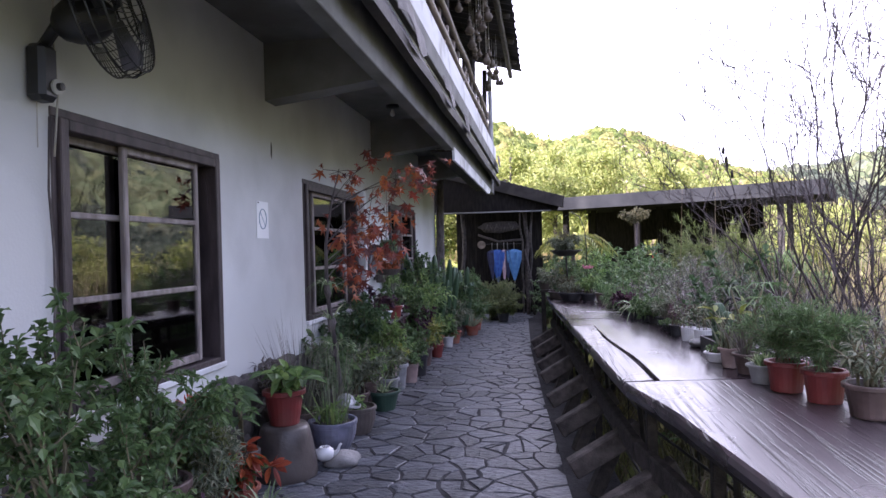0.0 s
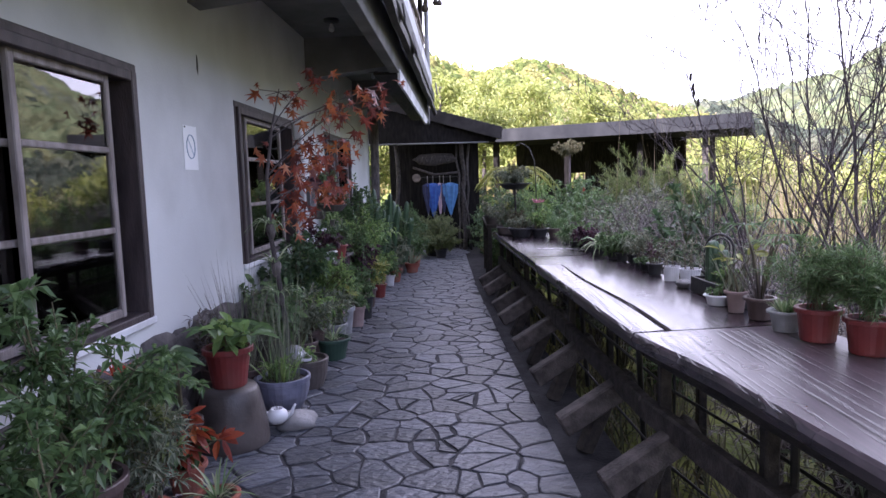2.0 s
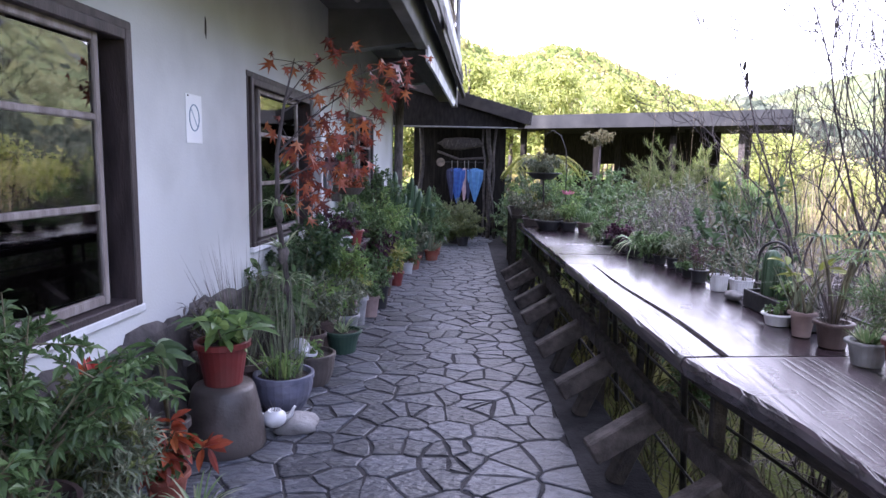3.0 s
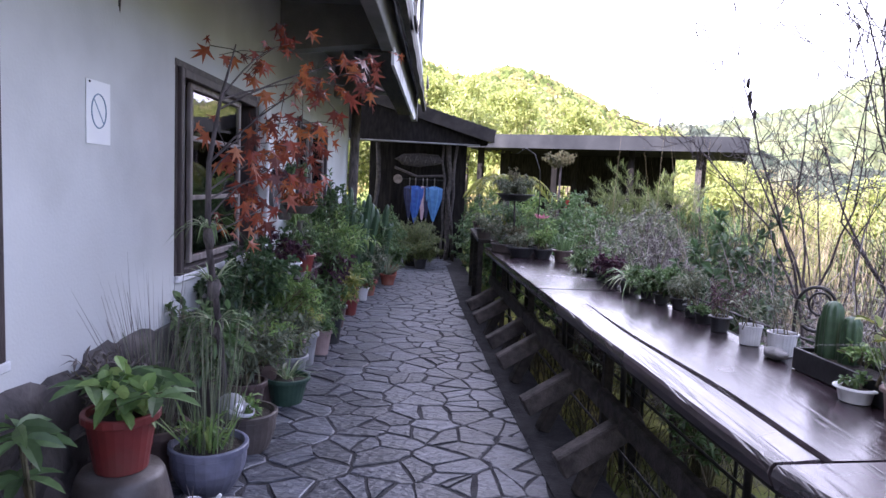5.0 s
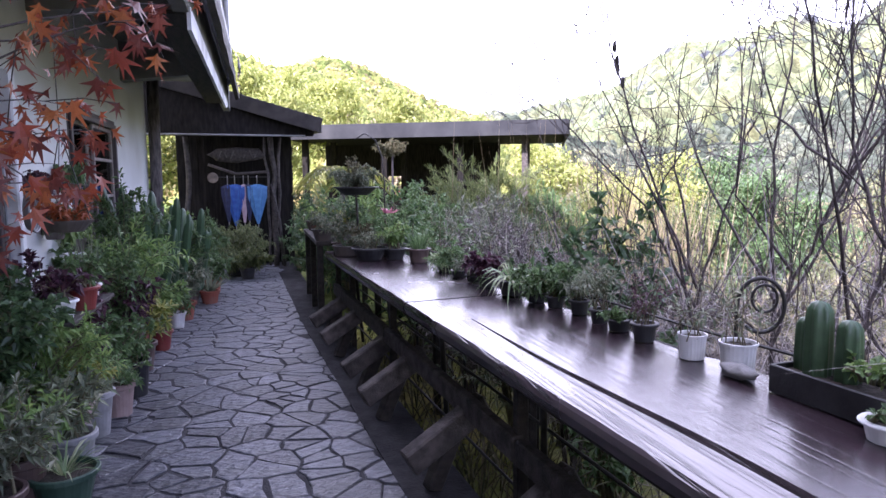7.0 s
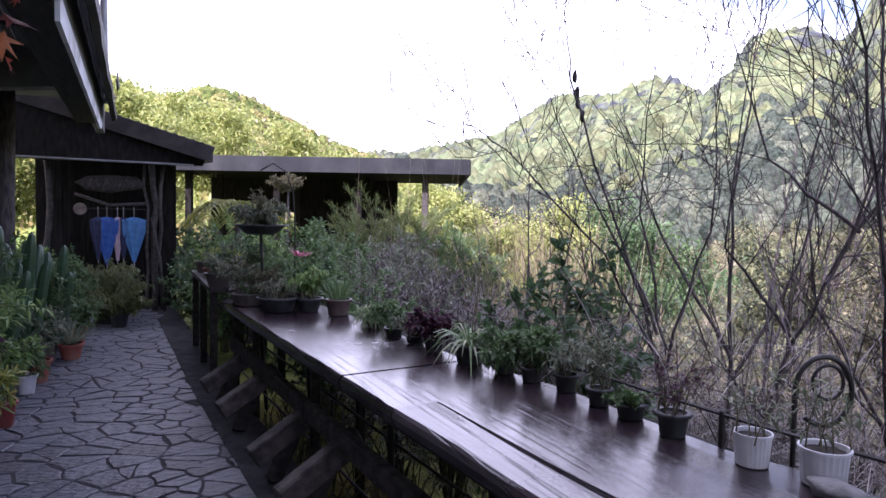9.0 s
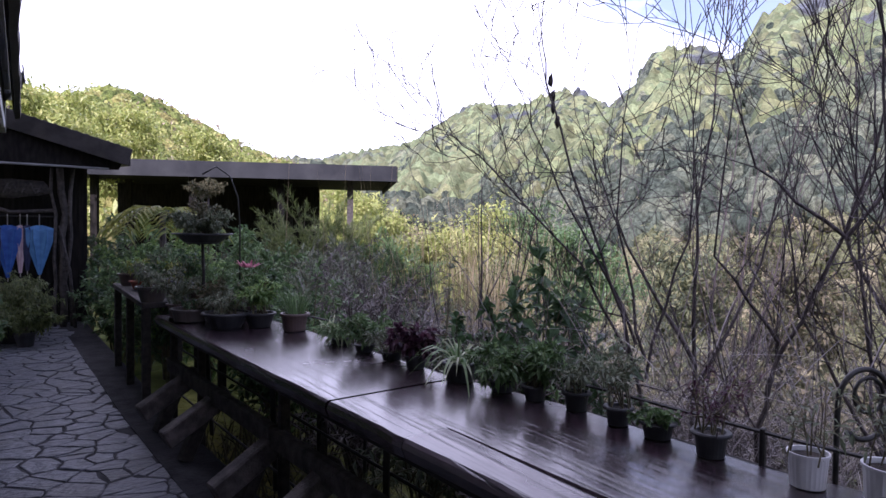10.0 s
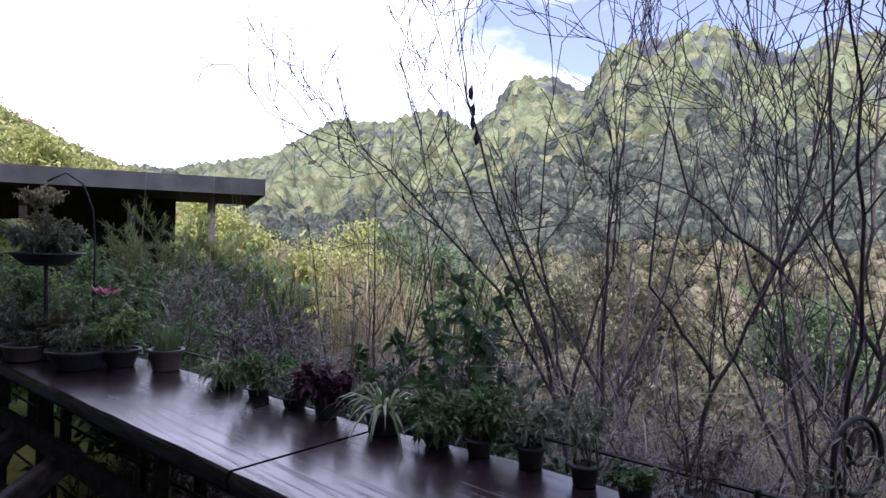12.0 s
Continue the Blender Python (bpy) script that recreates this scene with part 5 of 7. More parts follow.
# big leafy shrubs by the first window
block(-1.72, 2.55, 0.7, 1.3, 0.28)
t, s = potted(-1.70, 2.25, 0.19, 0.32, "terracotta", "large dark green leafy shrub in a clay pot", 0.28)
bushy(t, 21, 1.05, 0.48, "mid", 1700, 0.055, 0.028, 13, 6, s)
t, s = potted(-1.78, 2.95, 0.17, 0.28, "brownpot", "dense green shrub with small glossy leaves", 0.28)
bushy(t, 22, 0.80, 0.42, "mid", 2200, 0.050, 0.018, 13, 6, s)
t, s = potted(-1.48, 2.45, 0.16, 0.26, "blackpot", "broad green shrub with dull leaves")
bushy(t, 23, 0.80, 0.32, "mid", 1300, 0.055, 0.022, 11, 6, s)
t, s = potted(-1.88, 3.36, 0.16, 0.30, "brownpot", "feathery green shrub with narrow leaves")
bushy(t, 24, 0.66, 0.26, "olive", 1700, 0.055, 0.013, 12, 7, s)
t, s = potted(-1.68, 3.22, 0.12, 0.20, "terracotta", "soft green bush with needle leaves in a clay pot", 0.10)
block(-1.68, 3.22, 0.26, 0.26, 0.10)
bushy(t, 25, 0.58, 0.24, "grey", 1000, 0.06, 0.010, 10, 6, s)
t, s = potted(-1.95, 3.62, 0.11, 0.42, "brownpot", "red flowering plant by the window sill")
bushy(t, 26, 0.46, 0.13, "mid", 160, 0.08, 0.02, 5, 3, s)
grassy(t, 27, "red", 46, 0.09, 0.02, s + 0.40, 0.05, 1.2, 0.2, "flower_head")
t, s = potted(-1.50, 2.95, 0.10, 0.18, "terracotta", "small purple-leaved plant in a clay pot")
bushy(t, 28, 0.36, 0.17, "purple", 320, 0.05, 0.022, 7, 4, s)
t, s = potted(-1.48, 3.30, 0.12, 0.16, "blackpot", "arching grass-like plant in a low pot")
spider(t, 29, s, 60, 0.40, "grey", 0.012)
t, s = potted(-1.55, 3.68, 0.10, 0.14, "terracotta", "low green plant with striped arching leaves")
spider(t, 30, s, 34, 0.30)
t, s = potted(-1.83, 3.97, 0.10, 0.17, "terracotta", "small poinsettia with orange-red leaves in a clay pot")
bushy(t, 31, 0.30, 0.18, "dullred", 60, 0.11, 0.036, 7, 3, s)
bushy(t, 32, 0.20, 0.14, "mid", 40, 0.09, 0.035, 5, 2, s, names=("lower_branchwork", "lower_foliage"))


def palmate(t, seed, z, heads, height, leaf, length, width, n=7, spread=0.15):
    """Upright stalks, each with a fan of leaves."""
    rng = np.random.default_rng(seed)
    g, f = Geo(), Geo()
    for k in range(heads):
        a = rng.uniform(0, 2 * math.pi)
        tip = np.array((spread * math.cos(a), spread * math.sin(a), 0)) * rng.uniform(0.3, 1.3) + (0, 0, z + height * rng.uniform(0.55, 1.05))
        g.tube([(0, 0, z), tuple(tip * 0.5 + np.array((0, 0, z * 0.5 + 0.04))), tuple(tip)], [0.010, 0.007, 0.004], 6)
        b = np.linspace(0, 2 * math.pi, n, endpoint=False) + rng.uniform(0, 1)
        way = np.stack([np.cos(b), np.sin(b), np.full(n, rng.uniform(-0.05, 0.35))], 1)
        leaves(f, np.repeat(tip[None], n, 0), way, length * rng.uniform(0.8, 1.15, n), width, droop=0.35, rng=rng)
    part("stalk", g, M["stem"], t, smooth=True)
    return part("foliage", f, L[leaf], t)


crock = thing("stoneware_jar", (-1.82, 4.64, 0), "upturned brown stoneware jar used as a plant stand", "jar")
part("jar", Geo().lathe([(0.001, 0.0), (0.222, 0.0), (0.230, 0.02), (0.222, 0.12), (0.196, 0.27), (0.176, 0.355), (0.160, 0.38), (0.001, 0.385)], 32, wob=0.006), M["crock"], crock, smooth=True)
t, s = potted(-1.82, 4.64, 0.145, 0.25, "redpot", "broad-leaved green plant in a red pot on a stoneware jar", 0.386)
palmate(t, 41, s, 8, 0.17, "mid", 0.20, 0.060, 6, 0.17)
bushy(t, 42, 0.22, 0.20, "fresh", 60, 0.10, 0.055, 7, 3, s, names=("side_branchwork", "side_foliage"))
t, s = potted(-1.97, 4.28, 0.10, 0.30, "crock", "money-tree seedling with fans of green leaves in a dark pot", 0.0)
palmate(t, 43, s, 4, 0.44, "mid", 0.17, 0.055, 6, 0.12)
t, s = potted(-1.66, 5.24, 0.19, 0.26, "bluepot", "tall green rushes in a blue-grey glazed bowl", 0, 0.62, 0.03)
grassy(t, 44, "grey", 90, 0.95, 0.007, s, 0.13, 0.14, 0.06, "rush_tuft")
grassy(t, 45, "fresh", 22, 0.36, 0.022, s, 0.12, 0.5, 0.3)
bushy(t, 46, 0.20, 0.15, "fresh", 90, 0.07, 0.02, 6, 3, s)
t, s = potted(-1.98, 5.35, 0.16, 0.30, "brownpot", "wispy grass with long thin dry-tipped blades")
grassy(t, 47, "dry", 70, 1.05, 0.006, s, 0.10, 0.25, 0.12, "rush_tuft")
grassy(t, 48, "grey", 60, 0.8, 0.010, s, 0.10, 0.3, 0.2)

teapot = thing("teapot", (-1.585, 4.80, 0.075), "small white china teapot used as a planter", "teapot", turn=12)
part("body", Geo().lathe([(0.001, 0), (0.034, 0), (0.052, 0.015), (0.060, 0.038), (0.052, 0.062), (0.036, 0.074), (0.032, 0.080), (0.028, 0.078), (0.026, 0.07), (0.001, 0.068)], 22), M["whitepot"], teapot, smooth=True)
part("spout", Geo().tube([(0.05, 0, 0.03), (0.078, 0, 0.05), (0.092, 0, 0.085), (0.10, 0, 0.095)], [0.016, 0.011, 0.008, 0.007], 9), M["whitepot"], teapot, smooth=True)
part("handle", Geo().tube([(-0.05, 0, 0.06), (-0.085, 0, 0.062), (-0.095, 0, 0.038), (-0.075, 0, 0.016), (-0.05, 0, 0.018)], 0.007, 8), M["whitepot"], teapot, smooth=True)
teapot.matrix_basis = pose(-1.575, 4.79, 0.075, 0, 0, 12) @ Matrix.Scale(1.22, 4)
grassy(teapot, 50, "dry", 14, 0.07, 0.004, 0.07, 0.015, 0.6, 0.2, "twig_tuft")
solid("flat_rock", Geo().blob((-1.48, 4.92, 0.04), (0.14, 0.13, 0.06), 5, 0.14, 18, 10), M["rock"], "flat rounded grey rock on the paving", "rock", smooth=True)
t, s = potted(-1.62, 5.78, 0.17, 0.24, "crock", "brown bowl with small succulents", 0, 0.75, 0.02)
bushy(t, 51, 0.12, 0.13, "fresh", 130, 0.05, 0.02, 8, 3, s)
orn = thing("ceramic_ball", (-1.68, 5.66, 0.212), "striped grey and white ceramic ornament in a flower bowl", "ornament")
part("ball", Geo().blob((0, 0, 0.085), (0.085, 0.085, 0.08), 0, 0.0, 20, 12), M["greypot"], orn, smooth=True)
part("band", Geo().lathe([(0.087, -0.012), (0.089, 0), (0.087, 0.012), (0.080, 0.0)], 20, (0, 0, 0.085)), M["whitepot"], orn).matrix_basis = pose(0.03, -0.015, 0, 0, 18, 0)
part("spot", Geo().lathe([(0.001, 0.0), (0.03, 0), (0.026, 0.008), (0.001, 0.009)], 14), M["whitepot"], orn).matrix_basis = pose(0.06, -0.05, 0.10, 60, 0, 50)

# maple trained up beside the second window
maple = thing("maple_tree", (-1.80, 5.78, 0), "slender maple with red and orange autumn leaves", "tree")
trunk = [(0.04, -0.05, 0.10), (0.07, -0.10, 0.45), (0.05, -0.18, 0.9), (0.03, -0.28, 1.3), (0.02, -0.24, 1.7), (0.05, -0.16, 2.05), (0.08, 0.0, 2.38)]
part("trunk", Geo().tube(trunk, [0.024, 0.021, 0.019, 0.018, 0.014, 0.009, 0.004], 8), M["twig"], maple, smooth=True)
rng = np.random.default_rng(61)
gb, tips = Geo(), []
for p0, p1 in (((0.02, -0.24, 1.70), (0.75, 0.55, 2.36)), ((0.02, -0.24, 1.70), (0.32, 1.0, 2.02)), ((0.05, -0.16, 2.05), (0.45, 1.7, 2.42)), ((0.03, -0.28, 1.4), (0.35, 0.6, 1.72)), ((0.05, -0.16, 2.05), (0.30, 0.5, 2.50)), ((0.03, -0.28, 1.3), (0.10, 0.85, 1.45)), ((0.02, -0.24, 1.55), (0.2, 2.2, 1.98)), ((0.02, -0.24, 1.6), (0.22, 0.15, 1.82)), ((0.05, -0.16, 2.0), (0.80, 1.05, 2.50)), ((0.03, -0.28, 1.5), (0.28, 1.5, 1.62))):
    p0, p1 = np.array(p0), np.array(p1)
    ts = np.linspace(0, 1, 8)[:, None]
    kink = (p0 + p1) / 2 + (0, 0, 0.14) + rng.normal(0, 0.05, 3)
    line = p0 * (1 - ts) ** 2 + kink * 2 * ts * (1 - ts) + p1 * ts ** 2
    gb.tube(line, [0.0062 * (1 - 0.75 * i / 7) for i in range(8)], 6, False)
    tips += [line[i] + rng.normal(0, 0.05, 3) for i in (3, 4, 5, 6, 7, 7)]
    for i in (3, 4, 5, 6):
        e = line[i] + rng.normal(0, 0.14, 3)
        gb.tube([line[i], (line[i] + e) / 2 + (0, 0, 0.02), e], 0.003, 4, False)
        tips += [e, (e + line[i]) / 2]
part("branchwork", gb, M["twig"], maple, smooth=True)


def star_leaf(geo, at, way, size, rng):
    """A five-lobed maple leaf, folded and hanging."""
    way = Vector(way).normalized()
    side = way.cross(Vector(rng.normal(0, 1, 3)))
    side.normalize()
    up = side.cross(way)
    b = len(geo.v)
    a = Vector(at)
    for u, v in ((0, 0), (0.16, -0.12), (0.30, -0.62), (0.36, -0.16), (0.86, -0.46), (0.55, -0.10), (1.1, 0.0), (0.55, 0.10), (0.86, 0.46), (0.36, 0.16), (0.30, 0.62), (0.16, 0.12)):
        geo.v.append(tuple(a + way * u * size + side * v * size + up * (0.25 * abs(v) - 0.2 * u * u) * size))
    geo.f += [(b, b + 1, b + 3, b + 5), (b + 1, b + 2, b + 3), (b + 3, b + 4, b + 5), (b + 5, b + 6, b + 7), (b, b + 5, b + 7, b + 9), (b + 7, b + 8, b + 9), (b + 9, b + 10, b + 11), (b, b + 9, b + 11)]


shared = []
for k in range(6):
    g = Geo()
    star_leaf(g, (0, 0, 0), (0.3, 0.1, -1), 1.0, rng)
    shared.append(g.mesh("leaf", L["maple"]))
for k, q in enumerate(rng.permutation([q for q in tips for _ in (0, 1)])[:295]):
    ob = new("leaf", shared[k % 6])
    ob.parent = maple
    sz = rng.uniform(0.06, 0.135)
    ob.matrix_basis = pose(*(q + rng.normal(0, 0.035, 3)), rng.uniform(-35, 35), rng.uniform(-35, 35), rng.uniform(0, 360)) @ Matrix.Scale(sz, 4)

for k, (dx, z) in enumerate(((0.02, 1.32), (0.05, 1.02), (0.03, 0.78))):
    t = thing("spider_plant", (-1.76, 5.50 + 0.06 * k, z), "small striped spider plant tied to the maple trunk", "spider plant", "plants tied to the trunk")
    part("moss", Geo().blob((0, 0.02, -0.01), (0.038, 0.042, 0.07), k, 0.25), M["bark"], t, smooth=True)
    spider(t, 62 + k, 0.03, 24, 0.27, "stripe", 0.018, 1.0, 0.8)

t, s = potted(-1.57, 6.62, 0.155, 0.20, "greenpot", "spider plant with pale striped leaves in a green bowl", 0, 0.7)
spider(t, 70, s, 40, 0.30, "stripe", 0.017)
t, s = potted(-1.80, 6.35, 0.14, 0.24, "brownpot", "twiggy pale green plant in a dark pot")
bushy(t, 71, 0.61, 0.33, "grey", 588, 0.066, 0.018, 9, 5, s)
t, s = potted(-2.02, 6.75, 0.20, 0.34, "blackpot", "dark glossy evergreen shrub below the window")
bushy(t, 72, 0.97, 0.40, "dark", 1540, 0.061, 0.031, 12, 6, s)
t, s = potted(-1.82, 7.15, 0.17, 0.34, "greypot", "bright green feathery fern in a pale pot", 0, 0.75)
bushy(t, 73, 0.76, 0.38, "fresh", 2100, 0.072, 0.013, 12, 8, s)
t, s = potted(-1.66, 7.62, 0.125, 0.30, "greypot", "low succulents in a tall grey pot", 0, 0.72)
bushy(t, 74, 0.16, 0.15, "grey", 224, 0.055, 0.026, 8, 3, s)
t, s = potted(-1.58, 7.98, 0.11, 0.24, "pinkpot", "green herbs in a pinkish clay pot")
bushy(t, 75, 0.30, 0.18, "mid", 364, 0.055, 0.022, 7, 4, s)
t, s = potted(-1.55, 8.42, 0.115, 0.28, "blackpot", "green plant in a dark pot", 0, 0.75)
bushy(t, 76, 0.41, 0.21, "mid", 420, 0.055, 0.024, 8, 4, s)
t, s = potted(-1.90, 7.75, 0.15, 0.42, "brownpot", "maroon-leaved plant in a brown pot")
bushy(t, 77, 0.81, 0.33, "purple", 840, 0.066, 0.029, 10, 5, s)
t, s = potted(-1.70, 8.80, 0.17, 0.46, "brownpot", "reddish bushy plant in a tall brown pot", 0, 0.75)
bushy(t, 78, 0.62, 0.35, "purple", 700, 0.066, 0.026, 10, 5, s)
bushy(t, 79, 0.74, 0.35, "mid", 588, 0.077, 0.020, 8, 5, s, names=("tall_branchwork", "tall_foliage"))
t, s = potted(-1.74, 9.40, 0.16, 0.32, "terracotta", "bamboo-like plant with narrow fresh leaves")
bushy(t, 80, 1.11, 0.43, "fresh", 1260, 0.099, 0.018, 12, 6, s)
t, s = potted(-1.55, 9.85, 0.10, 0.20, "redpot", "small plant in a red pot beside the path")
bushy(t, 81, 0.27, 0.16, "mid", 224, 0.055, 0.022, 6, 3, s)
t, s = potted(-1.52, 10.85, 0.09, 0.18, "whitepot", "green plant in a white pot beside the path")
bushy(t, 82, 0.41, 0.20, "mid", 308, 0.066, 0.022, 6, 4, s)
t, s = potted(-1.85, 10.3, 0.17, 0.30, "brownpot", "tall soft green shrub against the wall")
bushy(t, 83, 1.42, 0.45, "mid", 1260, 0.083, 0.024, 11, 6, s)
t, s = potted(-1.50, 11.3, 0.14, 0.22, "terracotta", "leafy green plant with spreading stems")
bushy(t, 84, 0.74, 0.38, "grey", 840, 0.088, 0.022, 9, 5, s)
t, s = potted(-1.28, 12.35, 0.13, 0.18, "terracotta", "agave with stiff pale green leaves in a clay pot")
grassy(t, 85, "grey", 34, 0.42, 0.05, s, 0.04, 0.8, 0.15, "leaf_rosette")
t, s = potted(-1.60, 12.0, 0.15, 0.24, "brownpot", "dense green plant behind the agave")
bushy(t, 86, 0.97, 0.40, "mid", 979, 0.088, 0.024, 10, 5, s)
t, s = potted(-1.00, 14.95, 0.20, 0.26, "blackpot", "wide spilling shrub with fine yellow-green foliage")
bushy(t, 87, 0.86, 0.74, "olive", 8000, 0.066, 0.014, 34, 12, s - 0.12, droop=0.7, start=0.12)
t, s = potted(-1.55, 13.5, 0.2, 0.3, "brownpot", "round green bush by the path end")
bushy(t, 88, 1.01, 0.53, "mid", 1540, 0.077, 0.022, 13, 6, s)


k = 0
for x, y, r, h, mat, leaf, ph, pr, cnt, ll, lw, lab in (
        (-2.02, 5.00, 0.11, 0.40, "brownpot", "dry", 0.5, 0.22, 260, 0.08, 0.014, "withered brown grass-like plant"),
        (-1.98, 6.05, 0.15, 0.36, "crock", "mid", 0.62, 0.30, 520, 0.08, 0.03, "leafy green plant below the window"),
        (-1.62, 6.98, 0.12, 0.26, "greypot", "grey", 0.40, 0.24, 420, 0.07, 0.02, "pale trailing plant in a grey pot"),
        (-1.76, 6.62, 0.12, 0.30, "brownpot", "fresh", 0.42, 0.24, 380, 0.09, 0.018, "fresh green plant with arching leaves"),
        (-2.00, 7.35, 0.14, 0.44, "crock", "dark", 0.80, 0.30, 700, 0.07, 0.034, "tall dark evergreen against the wall"),
        (-1.72, 7.36, 0.12, 0.30, "pinkpot", "yellow", 0.46, 0.24, 520, 0.07, 0.016, "yellow-green feathery plant in a clay pot"),
        (-1.98, 8.25, 0.14, 0.40, "brownpot", "purple", 0.78, 0.28, 560, 0.07, 0.03, "tall maroon plant against the wall"),
        (-1.72, 8.22, 0.12, 0.30, "terracotta", "mid", 0.48, 0.24, 460, 0.07, 0.026, "bushy green plant in a clay pot"),
        (-1.98, 8.95, 0.15, 0.46, "crock", "mid", 0.85, 0.32, 760, 0.08, 0.026, "tall leafy plant below the third window"),
        (-1.62, 9.12, 0.13, 0.26, "brownpot", "yellow", 0.52, 0.28, 560, 0.08, 0.018, "yellowish bamboo-like plant"),
        (-1.98, 9.85, 0.15, 0.42, "brownpot", "dark", 0.80, 0.32, 700, 0.08, 0.034, "dark broad-leaved plant against the wall"),
        (-1.64, 10.3, 0.13, 0.28, "terracotta", "fresh", 0.50, 0.30, 560, 0.08, 0.024, "fresh green spreading plant in a clay pot"),
        (-1.72, 12.9, 0.16, 0.30, "brownpot", "dark", 0.72, 0.36, 700, 0.09, 0.03, "dark green bush near the path end"),
        (-1.30, 13.1, 0.14, 0.24, "terracotta", "mid", 0.48, 0.32, 560, 0.09, 0.02, "low spreading green plant near the path end"),
        (-0.82, 14.5, 0.13, 0.20, "blackpot", "olive", 0.44, 0.46, 2600, 0.07, 0.016, "low spilling shrub in front of the hut"),
        (-1.70, 14.9, 0.18, 0.30, "brownpot", "mid", 0.95, 0.45, 1100, 0.09, 0.028, "tall green bush in front of the hut"),
        (-2.1, 15.3, 0.18, 0.30, "crock", "fresh", 1.15, 0.42, 900, 0.09, 0.03, "tall sunlit leafy plant by the house corner")):
    t, s = potted(x, y, r, h, mat, lab + (" in a dark pot" if len(lab.split()) < 5 else ""))
    bushy(t, 620 + k, ph, pr, leaf, cnt, ll, lw, 12, 6, s)
    k += 1
for k, (y, z, leaf) in enumerate(((8.35, 1.55, "purple"), (8.75, 1.30, "grey"), (9.25, 1.62, "mid"), (9.3, 1.15, "fresh"))):
    hw = thing("wall_planter", (WX + 0.10, y, z), "small clay planter with trailing leaves hung on the wall", "planter", "planters on the wall")
    part("bowl", Geo().lathe([(0.001, -0.10), (0.06, -0.095), (0.085, 0.0), (0.092, 0.0), (0.092, 0.015), (0.075, 0.015), (0.001, -0.01)], 18), M["crock" if k % 2 else "terracotta"], hw)
    part("bracket", Geo().box((-0.085, 0, 0.02), (0.02, 0.03, 0.16)), M["iron"], hw)
    bushy(hw, 660 + k, 0.22, 0.20, leaf, 200, 0.075, 0.028, 8, 4, 0.0, droop=0.9)
solid("white_post", Geo().box((WX + 0.06, 8.06, 1.2), (0.09, 0.09, 2.38), b=0.012), M["fascia"], "weathered white-painted post beside the window", "post")
reel = thing("hose_reel", (WX + 0.10, 8.0, 1.45), "coil of grey hose hung on the post", "hose")
for k in range(4):
    part("coil", Geo().tube([(0.06 + 0.012 * k, (0.10 + 0.008 * k) * math.cos(a), (0.12 + 0.006 * k) * math.sin(a)) for a in np.linspace(0, 6.283, 25)], 0.008, 6, False), M["gutter"], reel, smooth=True)


def cactus_column(geo, base, h, r, ribs=5, lean=(0, 0)):
    """A ribbed, round-topped column."""
    n, k = ribs * 4, len(geo.v)
    zs = [(1.0, 0), (1.05, 0.3), (1.0, 0.7), (0.92, 0.88), (0.6, 0.97), (0.08, 1.0)]
    for q, t in zs:
        for j in range(n):
            a = 2 * math.pi * j / n
            rr = r * q * (1 + 0.13 * math.cos(ribs * a))
            geo.v.append((base[0] + rr * math.cos(a) + lean[0] * t, base[1] + rr * math.sin(a) + lean[1] * t, base[2] + h * t))
    for i in range(len(zs) - 1):
        for j in range(n):
            geo.f.append((k + i * n + j, k + i * n + (j + 1) % n, k + (i + 1) * n + (j + 1) % n, k + (i + 1) * n + j))
    return geo


for x, y, hh, seed in ((-1.70, 11.2, 1.35, 1), (-1.56, 12.3, 1.20, 2), (-1.88, 10.7, 1.5, 3)):
    t, s = potted(x, y, 0.18, 0.28, "brownpot", "clump of tall blue-green column cactus", name="cactus", category="cactus")
    rng = np.random.default_rng(seed)
    for k in range(16):
        a, rr = rng.uniform(0, 6.28), 0.34 * math.sqrt(rng.uniform(0, 1))
        part("column", cactus_column(Geo(), (rr * math.cos(a) * 0.6, rr * math.sin(a) * 0.6, s - 0.03), hh * rng.uniform(0.45, 1.0), rng.uniform(0.036, 0.058), 5, (rr * math.cos(a) * 0.6, rr * math.sin(a) * 0.6)), L["cactus"], t, smooth=True)

# hanging and shelf pots below the third window
shelf = thing("plant_shelf", (-1.88, 7.75, 0), "rough dark timber plant shelf", "shelf")
for dy in (-0.45, 0.5):
    part("leg", Geo().box((0.05, dy, 0.40), (0.05, 0.05, 0.80)), M["darkwood"], shelf)
part("board", Geo().box((0.08, 0, 0.815), (0.34, 1.1, 0.03)), M["darkwood"], shelf)
t, s = potted(-1.68, 7.66, 0.09, 0.15, "redpot", "bright red pot with drooping green leaves", 0.83)
bushy(t, 90, 0.24, 0.16, "mid", 150, 0.07, 0.02, 7, 3, s)
t, s = potted(-1.74, 7.40, 0.085, 0.11, "whitepot", "white bowl with maroon leaves", 0.83)
bushy(t, 91, 0.26, 0.16, "purple", 200, 0.07, 0.025, 7, 3, s)
t, s = potted(-1.72, 7.98, 0.07, 0.12, "whitepot", "small white pot with thin upright stems", 0.83)
grassy(t, 92, "grey", 22, 0.40, 0.012, s, 0.03, 0.15, 0.05)
hang = thing("hanging_planter", (-1.62, 7.15, 1.42), "shallow hanging planter with fine dry foliage", "planter")
part("bowl", Geo().lathe([(0.001, -0.06), (0.09, -0.055), (0.14, 0.0), (0.145, 0.01), (0.13, 0.01), (0.001, -0.02)], 20), M["crock"], hang)
